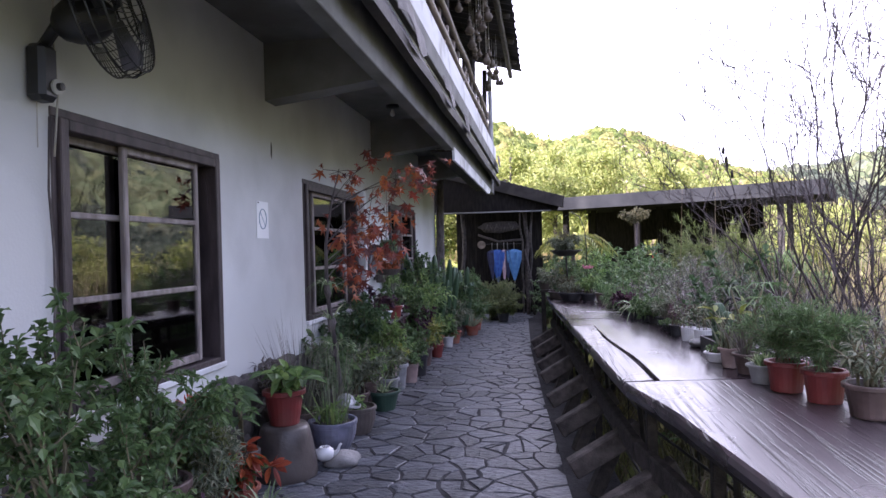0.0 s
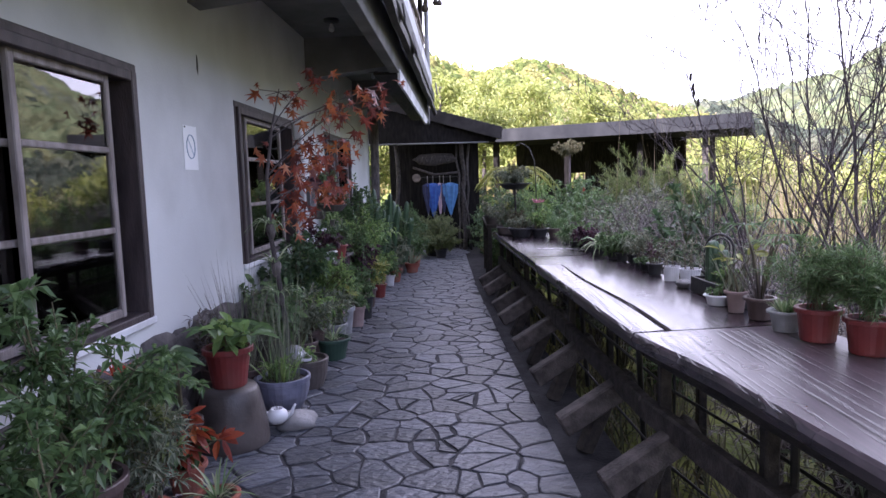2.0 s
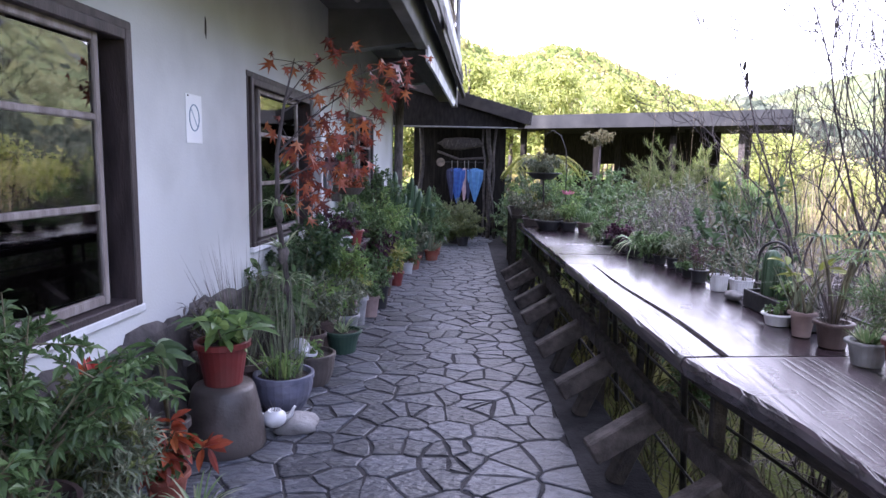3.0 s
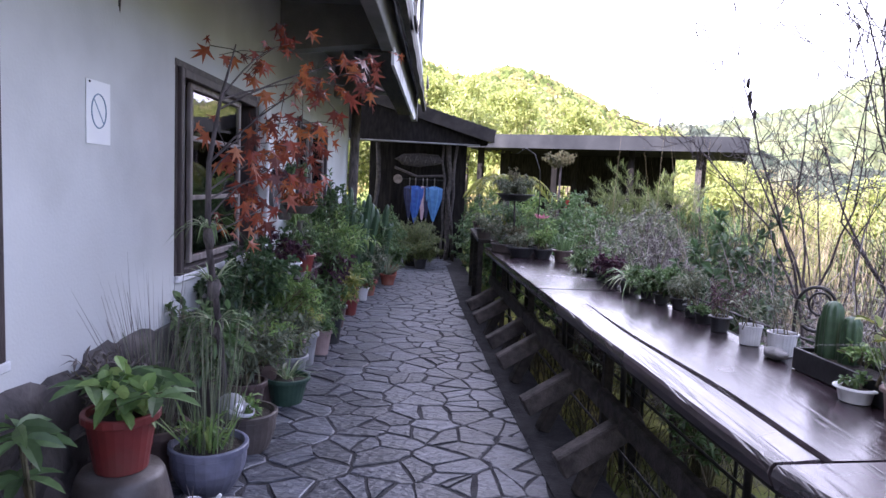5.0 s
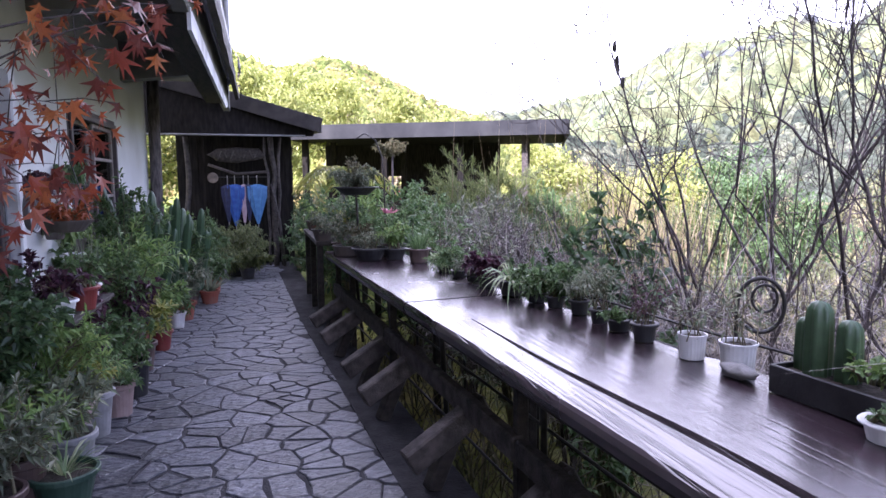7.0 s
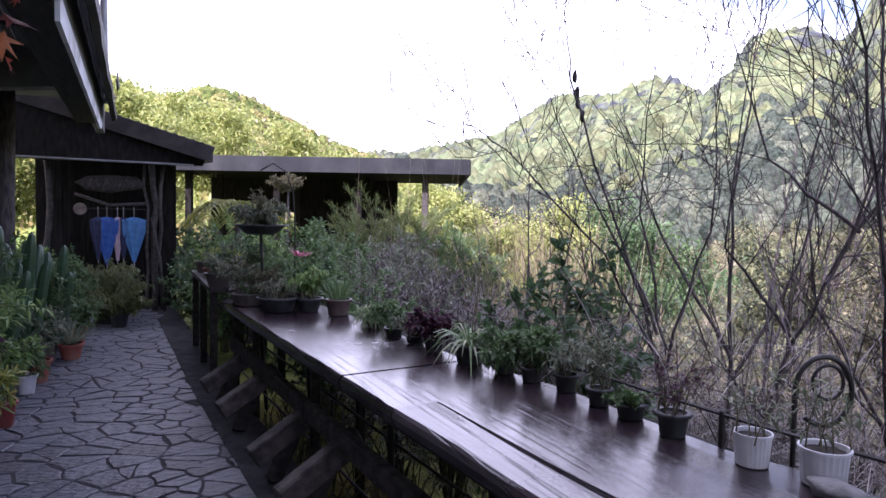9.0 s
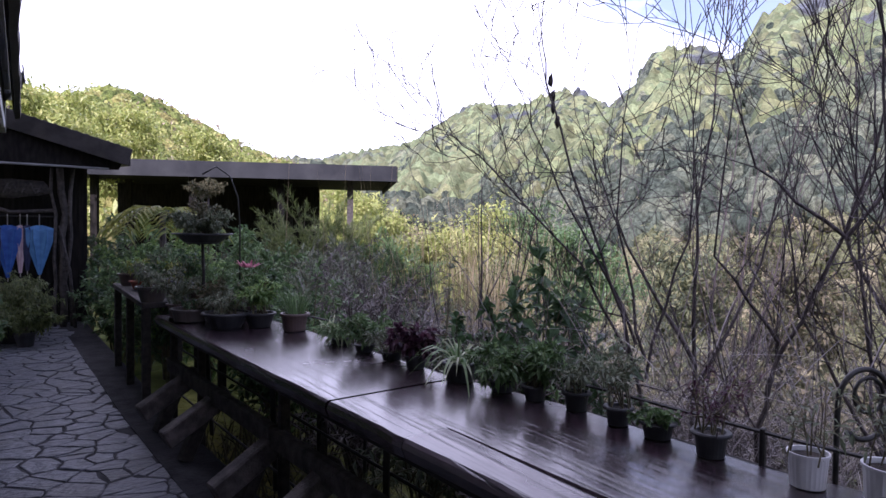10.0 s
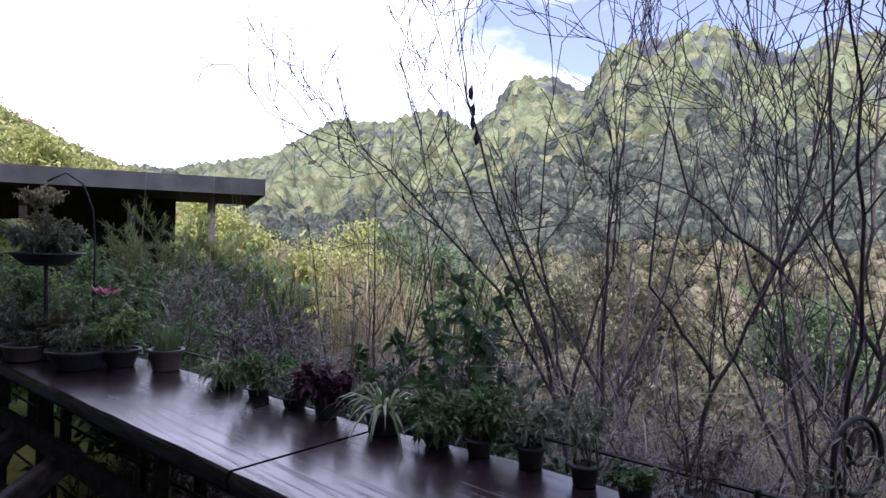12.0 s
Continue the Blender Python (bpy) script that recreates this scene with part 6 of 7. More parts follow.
part("wire_hanger", Geo().tube([(0.13, 0, 0), (0, 0, 0.5)], 0.003, 4).tube([(-0.07, 0.11, 0), (0, 0, 0.5)], 0.003, 4).tube([(-0.07, -0.11, 0), (0, 0, 0.5), (0, 0, 1.0)], 0.003, 4), M["iron"], hang)
bushy(hang, 93, 0.16, 0.17, "maple", 120, 0.06, 0.02, 8, 3, -0.02)

# ---- things on the table ----
def on_table(x, y, r, h, mat, label, **kw):
    return potted(x, y, r, h, mat, label, TOP + 0.004, **kw)


for x, y, seed in ((1.275, 3.61, 1), (1.36, 3.375, 2)):
    t, s = on_table(x, y, 0.090, 0.150, "redpot", "feathery bright green herb in a red plastic pot", foot=0.8)
    rng = np.random.default_rng(seed)
    bushy(t, 100 + seed, 0.38, 0.20, "mid", 5200, 0.055, 0.0048, 22, 9, s, droop=0.05, r=0.003, wild=0.5, full=1.0)
t, s = on_table(1.44, 3.11, 0.10, 0.14, "brownpot", "dark red pot with thin bare stems", foot=0.8)
bushy(t, 103, 0.30, 0.18, "grey", 160, 0.05, 0.012, 9, 5, s)
t, s = on_table(1.225, 3.80, 0.075, 0.10, "greypot", "pale succulent rosette in a grey pot", foot=0.75)
grassy(t, 104, "stripe", 40, 0.10, 0.024, s, 0.03, 0.9, 0.1, "rosette")
t, s = on_table(1.225, 4.07, 0.074, 0.115, "brownpot", "spiky grey-green plant in a clay pot")
grassy(t, 105, "dry", 60, 0.34, 0.008, s, 0.05, 0.4, 0.1)
palmate(t, 106, s, 4, 0.46, "mid", 0.16, 0.012, 16, 0.14)
t, s = on_table(1.175, 4.25, 0.054, 0.12, "pinkpot", "plant with thick pale stems in a clay pot")
grassy(t, 107, "grey", 34, 0.30, 0.016, s, 0.05, 0.3, 0.15)
bushy(t, 108, 0.44, 0.13, "yellow", 11, 0.085, 0.03, 4, 2, s, start=0.75)
t, s = on_table(1.16, 4.47, 0.07, 0.06, "whitepot", "tiny green seedlings in a white dish", foot=0.8)
bushy(t, 109, 0.08, 0.06, "mid", 60, 0.03, 0.016, 6, 2, s)

planter = thing("cactus_trough", (1.275, 4.64, TOP + 0.004), "black trough with three columnar cacti and ground cover", "planter", turn=4)
part("base", Geo().box((0, 0, 0.012), (0.17, 0.62, 0.024)), M["blackpot"], planter)
for sx in (-1, 1):
    part("side", Geo().box((sx * 0.082, 0, 0.05), (0.014, 0.62, 0.10)), M["blackpot"], planter)
    part("end", Geo().box((0, sx * 0.304, 0.05), (0.15, 0.014, 0.10)), M["blackpot"], planter)
part("soil", Geo().box((0, 0, 0.072), (0.148, 0.59, 0.02), b=0.004), M["soil"], planter)
for dx, dy, hh, r in ((0.01, 0.20, 0.27, 0.042), (0.03, 0.265, 0.20, 0.034), (0.03, 0.10, 0.22, 0.038)):
    part("cactus", cactus_column(Geo(), (dx, dy, 0.07), hh, r, 7), L["cactus"], planter, smooth=True)
bushy(planter, 110, 0.10, 0.10, "fresh", 120, 0.035, 0.02, 10, 3, 0.11)
solid("table_stone", Geo().blob((1.17, 5.10, TOP + 0.030), (0.05, 0.09, 0.03), 8, 0.2, 14, 8), M["rock"], "small grey stone lying on the table", "stone", smooth=True)


def fluted_pot(t, r, h):
    n = 48
    g = Geo()
    for k, (q, z) in enumerate(((0.86, 0), (0.92, h * 0.5), (0.98, h * 0.92), (1.06, h * 0.93), (1.06, h), (0.96, h), (0.93, h * 0.85))):
        for j in range(n):
            a = 2 * math.pi * j / n
            rr = r * q * (1 + (0.02 if j % 2 and k < 3 else 0))
            g.v.append((rr * math.cos(a), rr * math.sin(a), z))
    for i in range(6):
        for j in range(n):
            g.f.append((i * n + j, i * n + (j + 1) % n, (i + 1) * n + (j + 1) % n, (i + 1) * n + j))
    part("pot", g, M["whitepot"], t)
    part("soil", Geo().lathe([(0.001, h * 0.87), (r * 0.94, h * 0.86)], 20), M["soil"], t)
    return h * 0.87


for x, y, r, h, seed in ((1.185, 5.40, 0.058, 0.105, 1), (1.25, 5.20, 0.070, 0.112, 2)):
    t = thing("potted_plant", (x, y, TOP + 0.004), "fluted white ceramic pot with sparse stems", "potted plant", "white pots on the table")
    s = fluted_pot(t, r, h)
    bushy(t, 112 + seed, 0.26, 0.12, "grey", 45, 0.04, 0.010, 7, 4, s, r=0.003)
for k, (x, y, r, h, leaf, ph, pr, cnt, ll, lw, lab) in enumerate((
        (1.16, 5.72, 0.08, 0.14, "purple", 0.30, 0.14, 110, 0.045, 0.008, "reddish wispy plant in a black pot"),
        (1.165, 5.95, 0.085, 0.10, "mid", 0.07, 0.12, 110, 0.035, 0.022, "low round-leaved green plant in a black pot"),
        (1.16, 6.14, 0.07, 0.12, "grey", 0.32, 0.12, 150, 0.05, 0.014, "tall grey-green plant in a black pot"),
        (1.165, 6.38, 0.075, 0.13, "grey", 0.20, 0.14, 200, 0.05, 0.012, "thin grey-green plant in a black pot"),
        (1.12, 6.60, 0.075, 0.11, "mid", 0.24, 0.18, 380, 0.06, 0.018, "dense green plant in a black pot"),
        (1.085, 6.80, 0.085, 0.10, "mid", 0.22, 0.20, 420, 0.055, 0.018, "spreading green plant in a black pot"),
        (0.985, 7.45, 0.085, 0.12, "purple", 0.22, 0.17, 330, 0.06, 0.032, "purple-leaved plant in a black pot"),
        (0.98, 7.72, 0.09, 0.08, "grey", 0.16, 0.18, 260, 0.06, 0.02, "grey-green plant in a shallow black pot"),
        (0.95, 8.02, 0.09, 0.08, "mid", 0.26, 0.2, 360, 0.06, 0.018, "green bushy plant in a shallow black pot"),
        (0.93, 8.35, 0.08, 0.06, "stripe", 0.14, 0.16, 120, 0.10, 0.016, "pale arching leaves in a shallow pot"))):
    t, s = on_table(x, y, r * 0.72, h * 0.62, "blackpot", lab, foot=0.8)
    bushy(t, 130 + k, ph * 0.9, pr * 1.1, leaf, int(cnt * 1.5), ll * 0.85, lw * 0.75, 9, 5, s, r=0.004)
t, s = on_table(1.03, 7.08, 0.085, 0.10, "blackpot", "spider plant with long pale green arching leaves", foot=0.8)
spider(t, 141, s, 46, 0.42, "stripe", 0.022, 0.75, 0.75)
t, s = on_table(0.86, 9.02, 0.10, 0.13, "brownpot", "grassy green plant in a dark brown pot", foot=0.8)
grassy(t, 142, "mid", 130, 0.30, 0.007, s, 0.07, 0.4, 0.25)
t, s = on_table(0.69, 9.32, 0.115, 0.11, "blackpot", "leafy green plant in a dark bowl", foot=0.7)
bushy(t, 143, 0.30, 0.18, "fresh", 420, 0.055, 0.02, 9, 5, s)
t, s = on_table(0.45, 9.38, 0.17, 0.12, "blackpot", "grey heather-like plant in a wide dark bowl", foot=0.65)
bushy(t, 144, 0.20, 0.20, "grey", 520, 0.04, 0.010, 12, 6, s)
t, s = on_table(0.30, 9.90, 0.15, 0.10, "crock", "flat dark bonsai tray with moss", foot=0.85)
bushy(t, 145, 0.10, 0.14, "dark", 160, 0.03, 0.012, 9, 3, s)
t, s = on_table(0.60, 9.85, 0.11, 0.10, "brownpot", "small grey shrub in a brown pot")
bushy(t, 146, 0.24, 0.16, "grey", 300, 0.05, 0.014, 9, 5, s)
t, s = on_table(0.72, 9.72, 0.09, 0.12, "brownpot", "plant with pink blossoms in a brown pot")
bushy(t, 147, 0.36, 0.14, "mid", 240, 0.06, 0.02, 8, 4, s)
grassy(t, 148, "pink", 26, 0.09, 0.035, s + 0.33, 0.06, 1.0, 0.2, "blossom")

# raised bench of bonsai pots past the table's end
bench = thing("plant_bench", (0.45, 11.6, 0), "dark rough timber bench crowded with bonsai pots", "bench")
part("board", Geo().box((-0.05, 0, 0.93), (0.75, 2.2, 0.05)), M["darkwood"], bench)
for dx in (-0.38, 0.28):
    for dy in (-1.0, 0.0, 1.0):
        part("leg", Geo().box((dx, dy, 0.45), (0.07, 0.07, 0.905)), M["darkwood"], bench)
rng = np.random.default_rng(150)
for k in range(15):
    x, y = rng.uniform(0.12, 0.72), 10.6 + 0.135 * k
    mat = ("crock", "brownpot", "greypot", "terracotta", "bluepot", "blackpot")[k % 6]
    t, s = potted(x, y, rng.uniform(0.08, 0.14), rng.uniform(0.08, 0.15), mat, "small bonsai in a " + {"crock": "stoneware", "brownpot": "brown glazed", "greypot": "grey", "terracotta": "clay", "bluepot": "blue-grey", "blackpot": "black"}[mat] + " pot", 0.957)
    bushy(t, 151 + k, rng.uniform(0.18, 0.48), rng.uniform(0.12, 0.24), ("grey", "mid", "dark", "fresh", "yellow")[k % 5], 220, 0.05, 0.016, 7, 4, s, r=0.006)
stand = thing("bonsai_stand", (0.42, 10.02, TOP + 0.004), "tall post stand carrying a wide dark bonsai bowl", "stand")
part("post", Geo().tube([(0, 0, 0), (0.01, 0, 0.35), (0, 0, 0.62)], 0.013, 8), M["darkwood"], stand, smooth=True)
t = thing("bonsai", (0.42, 10.02, TOP + 0.624), "wide dark bowl with a cushion of grey-green foliage", "bonsai")
s = pot(t, 0.235, 0.09, "blackpot", 0.55)
bushy(t, 170, 0.25, 0.33, "grey", 1700, 0.045, 0.014, 18, 8, s)
bushy(t, 172, 0.36, 0.20, "dull", 240, 0.045, 0.014, 7, 5, s, names=("upright_branchwork", "upright_foliage"))
hook = thing("iron_hook_rod", (0.72, 9.98, TOP + 0.004), "thin black iron rod bent over like a crook", "rod")
part("rod", Geo().tube([(0, 0, 0), (0, 0, 0.75), (-0.02, 0, 1.02), (-0.09, 0, 1.20), (-0.20, 0, 1.27), (-0.31, 0.01, 1.20)], 0.007, 7), M["iron"], hook, smooth=True)
part("foot", Geo().lathe([(0.001, 0), (0.045, 0), (0.045, 0.006), (0.012, 0.010), (0.001, 0.010)], 14), M["iron"], hook)
for x, y, r, h, mat, leaf, ph, pr, lab in ((0.25, 10.18, 0.08, 0.11, "brownpot", "grey", 0.40, 0.20, "grey-green bonsai shrub in a brown pot at the table end"), (0.60, 10.22, 0.09, 0.10, "crock", "mid", 0.46, 0.22, "bushy green bonsai in a stoneware pot at the table end"), (0.44, 9.78, 0.07, 0.08, "greypot", "dull", 0.30, 0.17, "small twiggy shrub in a grey pot below the bowl")):
    t, s = on_table(x, y, r, h, mat, lab)
    bushy(t, int(1000 * y), ph, pr, leaf, 420, 0.05, 0.015, 9, 6, s, r=0.005)
fernpost = thing("palm", (0.66, 13.3, 0), "palm with arching yellow-green fronds by the path end", "palm")
part("trunk", Geo().tube([(0.1, 0.2, -0.4), (0.05, 0.1, 0.8), (0, 0, 1.75)], [0.06, 0.05, 0.035], 8), M["bark"], fernpost, smooth=True)
rng = np.random.default_rng(171)
g, f = Geo(), Geo()
for k in range(13):
    a = 2 * math.pi * k / 13 + rng.normal(0, 0.2)
    ln, ts = rng.uniform(0.55, 0.85), np.linspace(0, 1, 14)[:, None]
    line = np.array((0, 0, 1.75)) + np.array((math.cos(a), math.sin(a), 0.75)) * ln * ts - np.array((0, 0, 1.0)) * ln * ts ** 2
    g.tube(line, [0.009 * (1 - 0.8 * i / 13) for i in range(14)], 5, False)
    d = np.array((-math.sin(a), math.cos(a), 0))
    for sg in (-1, 1):
        at = np.repeat(line[2:], 2, 0) + rng.normal(0, 0.008, (24, 3))
        way = np.repeat(unit(line[2:] - line[1:-1]), 2, 0) * 0.6 + sg * d
        leaves(f, at, way, 0.26, 0.024, droop=0.3, rng=rng)
part("rachis", g, M["stem"], fernpost)
part("frond_crown", f, L["yellow"], fernpost)


# ---- garden behind the table ----
def at_ground(x, y):
    return float(ground_z(np.array(x), np.array(y)))


def shrub(x, y, top, radius, leaf, count, ll, lw, label, seed, stems=16, twigs=7, droop=0.25, name="garden_shrub", category="shrub", wild=0.7, stem="stem", r=0.012, start=0.3):
    z = at_ground(x, y) - 0.03
    t = thing(name, (x, y, z), label, category)
    bushy(t, seed, top - z, radius * 1.15, leaf, count, ll, lw, stems, twigs, 0.0, droop, r, stem, wild, start=start, full=2.2)
    return t


shrub(4.54, 17.45, 2.62, 1.30, "olive", 20000, 0.13, 0.011, "tall feathery green conifer-like bush", 201, 40, 14, -0.1, "feathery_bush", "bush", 0.35, start=0.35)
shrub(3.6, 15.6, 1.75, 1.1, "grey", 7000, 0.16, 0.022, "grey-green feathery bush in the garden", 202, 30, 10, 0.0, "feathery_bush", "bush", 0.4)
shrub(5.6, 16.5, 1.9, 1.1, "mid", 7000, 0.16, 0.024, "dark feathery bush on the slope", 203, 30, 10, 0.0, "feathery_bush", "bush", 0.4)
shrub(1.97, 7.62, 1.66, 0.40, "dark", 1300, 0.12, 0.048, "glossy dark-leaved shrub behind the table", 204, 16, 6)
shrub(2.1, 8.5, 1.35, 0.55, "dark", 1200, 0.10, 0.04, "dark green shrub beside the table", 205, 14, 6)
k = 0
for x, y, top, rad, leaf, cnt, ll, lw, lab in (
        (1.75, 5.0, 0.85, 0.35, "dry", 500, 0.06, 0.010, "thin leafless twiggy shrub"),
        (1.85, 4.1, 1.15, 0.45, "dry", 700, 0.07, 0.010, "bare brown twiggy shrub"),
        (1.8, 3.4, 1.05, 0.40, "grey", 700, 0.07, 0.014, "sparse grey-green shrub"),
        (1.55, 6.6, 0.95, 0.35, "mid", 800, 0.06, 0.02, "low green shrub"),
        (1.65, 7.4, 1.25, 0.5, "dry", 1100, 0.07, 0.010, "dry brown twiggy shrub"),
        (1.5, 8.2, 1.30, 0.5, "grey", 1300, 0.07, 0.016, "grey-green shrub with fine leaves"),
        (1.35, 8.9, 1.25, 0.45, "dry", 1200, 0.07, 0.010, "greyish bare twiggy shrub"),
        (1.25, 9.6, 1.30, 0.45, "mid", 1200, 0.07, 0.02, "green shrub with small pale flowers"),
        (1.2, 10.4, 1.45, 0.5, "dark", 1300, 0.08, 0.03, "dark leafy shrub"),
        (1.5, 11.3, 1.55, 0.6, "mid", 1700, 0.08, 0.025, "leafy green garden shrub"),
        (2.1, 10.2, 1.30, 0.65, "dry", 1700, 0.08, 0.010, "dry purple-brown twiggy shrub"),
        (2.3, 11.5, 1.50, 0.7, "grey", 1900, 0.08, 0.018, "pale grey-green garden shrub"),
        (2.8, 12.8, 1.55, 0.8, "dry", 2200, 0.09, 0.012, "leafless tangled shrub"),
        (2.0, 13.0, 1.65, 0.7, "mid", 2000, 0.09, 0.026, "broad green garden shrub"),
        (3.2, 10.8, 1.15, 0.8, "dry", 2000, 0.09, 0.012, "brown tangled shrub on the slope"),
        (1.2, 13.2, 1.7, 0.6, "fresh", 1600, 0.09, 0.03, "sunlit pale green shrub"),
        (3.0, 14.6, 1.65, 0.9, "grey", 2400, 0.10, 0.02, "soft grey-green shrub"),
        (1.9, 15.2, 1.95, 0.8, "mid", 2200, 0.10, 0.03, "leafy shrub near the pavilion"),
        (0.35, 15.2, 1.35, 0.5, "dark", 1400, 0.08, 0.028, "dark leafy shrub beside the hut"),
        (0.62, 14.2, 1.45, 0.5, "mid", 1400, 0.08, 0.026, "green shrub past the plant bench"),
        (0.75, 13.3, 1.40, 0.45, "dark", 1200, 0.08, 0.028, "dark shrub behind the plant bench"),
        (0.9, 15.9, 1.9, 0.6, "mid", 1600, 0.09, 0.03, "tall leafy shrub beside the awning"),
        (0.15, 17.6, 2.0, 0.7, "dark", 1800, 0.09, 0.03, "dark bush at the corner of the hut"),
        (1.3, 17.0, 2.1, 0.9, "fresh", 2200, 0.11, 0.035, "bright leafy shrub beside the hut"),
        (3.0, 17.6, 2.0, 0.9, "dark", 2200, 0.10, 0.03, "dark shrub in front of the pavilion"),
        (4.3, 13.2, 1.1, 0.9, "dry", 2000, 0.10, 0.014, "dry shrub on the slope"),
        (3.6, 9.2, 0.7, 0.7, "dry", 1500, 0.08, 0.012, "reddish-brown tangled shrub"),
        (2.6, 5.0, 0.75, 0.6, "dry", 1200, 0.08, 0.010, "brown undergrowth below the table"),
        (2.5, 3.8, 0.85, 0.6, "grey", 1200, 0.08, 0.014, "sparse undergrowth below the table"),
        (3.6, 6.6, 0.35, 0.8, "dry", 1500, 0.09, 0.012, "purple-brown undergrowth"),
        (4.8, 8.0, 0.1, 0.9, "dry", 1600, 0.10, 0.014, "brown undergrowth on the slope"),
        (5.0, 10.8, 0.4, 1.0, "dull", 1900, 0.10, 0.02, "yellowish undergrowth on the slope")):
    shrub(x, y, top, rad, leaf, cnt, ll * 1.1, lw * 1.3, lab + (" beyond the table" if len(lab.split()) < 4 else ""), 210 + k, stem="bark" if leaf == "dry" else "stem")
    k += 1

z = at_ground(2.9, 20.5) - 0.05
t = thing("standard_tree", (2.9, 20.5, z), "small clipped tree with a silvery crown before the pavilion", "tree")
part("trunk", Geo().tube([(0.02, 0, 0), (0, 0.02, 1.4), (0.01, 0, 2.35 - z)], [0.045, 0.035, 0.025], 8), M["twig"], t, smooth=True)
bushy(t, 270, 0.50, 0.62, "dull", 1700, 0.09, 0.022, 18, 7, 2.30 - z, names=("crown_branchwork", "crown"))

# low growth seen under the table
rng = np.random.default_rng(260)
n = 1900
yy = rng.uniform(0.5, 10.5, n)
xx = np.array([front_x(q) for q in yy]) + rng.uniform(0.18, 1.3, n)
zz = ground_z(xx, yy)
way = rng.normal(0, 0.35, (n, 3)) + (0, 0, 1)
solid("undergrowth", blades(Geo(), np.stack([xx, yy, zz], 1), way, rng.uniform(0.35, 0.85, n), 0.020, 0.45, 4, rng), L["dull"], "green grass and fern undergrowth below the table", "undergrowth", "stuff")

n = 15000
yy, xx = rng.uniform(1.5, 19.0, n), rng.uniform(1.7, 18.0, n)
zz = ground_z(xx, yy)
way = rng.normal(0, 0.5, (n, 3)) + (0, 0, 0.9)
keep = (xx > 2.6) | (yy < 10)
solid("brushwood", blades(Geo(), np.stack([xx, yy, zz], 1)[keep], way[keep], rng.uniform(0.4, 1.5, n)[keep], 0.013, 0.25, 3, rng), L["brush"], "tangled brown brushwood on the slope below the terrace", "brushwood", "stuff")
n = 26000
aa, rr = np.radians(rng.uniform(28, 95, n)), rng.uniform(8, 42, n)
xx, yy = rr * np.sin(aa), 5 + rr * np.cos(aa)
zz = ground_z(xx, yy) + rng.uniform(0, 1.2, n) * (0.5 + 0.8 * np.sin(xx * 0.9) * np.sin(yy * 0.8))
solid("thicket", leaves(Geo(), np.stack([xx, yy, zz], 1), rng.normal(0, 1, (n, 3)) + (0, 0, 0.6), rng.uniform(0.15, 0.5, n), rng.uniform(0.02, 0.06, n), rng=rng), L["brush"], "scrubby brown and green thicket on the valley side", "thicket", "stuff")

for leaf, seed, k, lab in (("lilac", 261, 4200, "pale"), ("dry", 262, 4200, "dark purplish")):
    rng = np.random.default_rng(seed)
    yy, xx = rng.uniform(4.2, 12.0, k), 1.75 + 4.5 * rng.uniform(0, 1, k) ** 1.4
    low = ground_z(xx, yy)
    zz = low + (rng.uniform(0.3, 1.45, k) ** 1.5)
    way = rng.normal(0, 0.65, (k, 3)) + (0, 0, 0.75)
    solid("twig_tangle", blades(Geo(), np.stack([xx, yy, zz], 1), way, rng.uniform(0.3, 1.0, k), rng.uniform(0.004, 0.010, k), 0.18, 3, rng), L[leaf], lab + " tangle of bare twigs behind the railing", "twigs", "stuff")
rng = np.random.default_rng(263)

# dry reeds on the slope
n = 900
rr, aa = np.abs(rng.normal(0, 1.2, n)), rng.uniform(0, 6.28, n)
xx, yy = 6.4 + rr * np.cos(aa), 14.3 + rr * np.sin(aa)
zz = ground_z(xx, yy)
way = rng.normal(0, 0.13, (n, 3)) + (0, 0, 1)
solid("reeds", blades(Geo(), np.stack([xx, yy, zz], 1), way, rng.uniform(1.6, 5.2, n), 0.018, 0.06, 3, rng), L["reed"], "stand of tall dry tan reeds on the slope", "reeds", "stuff")


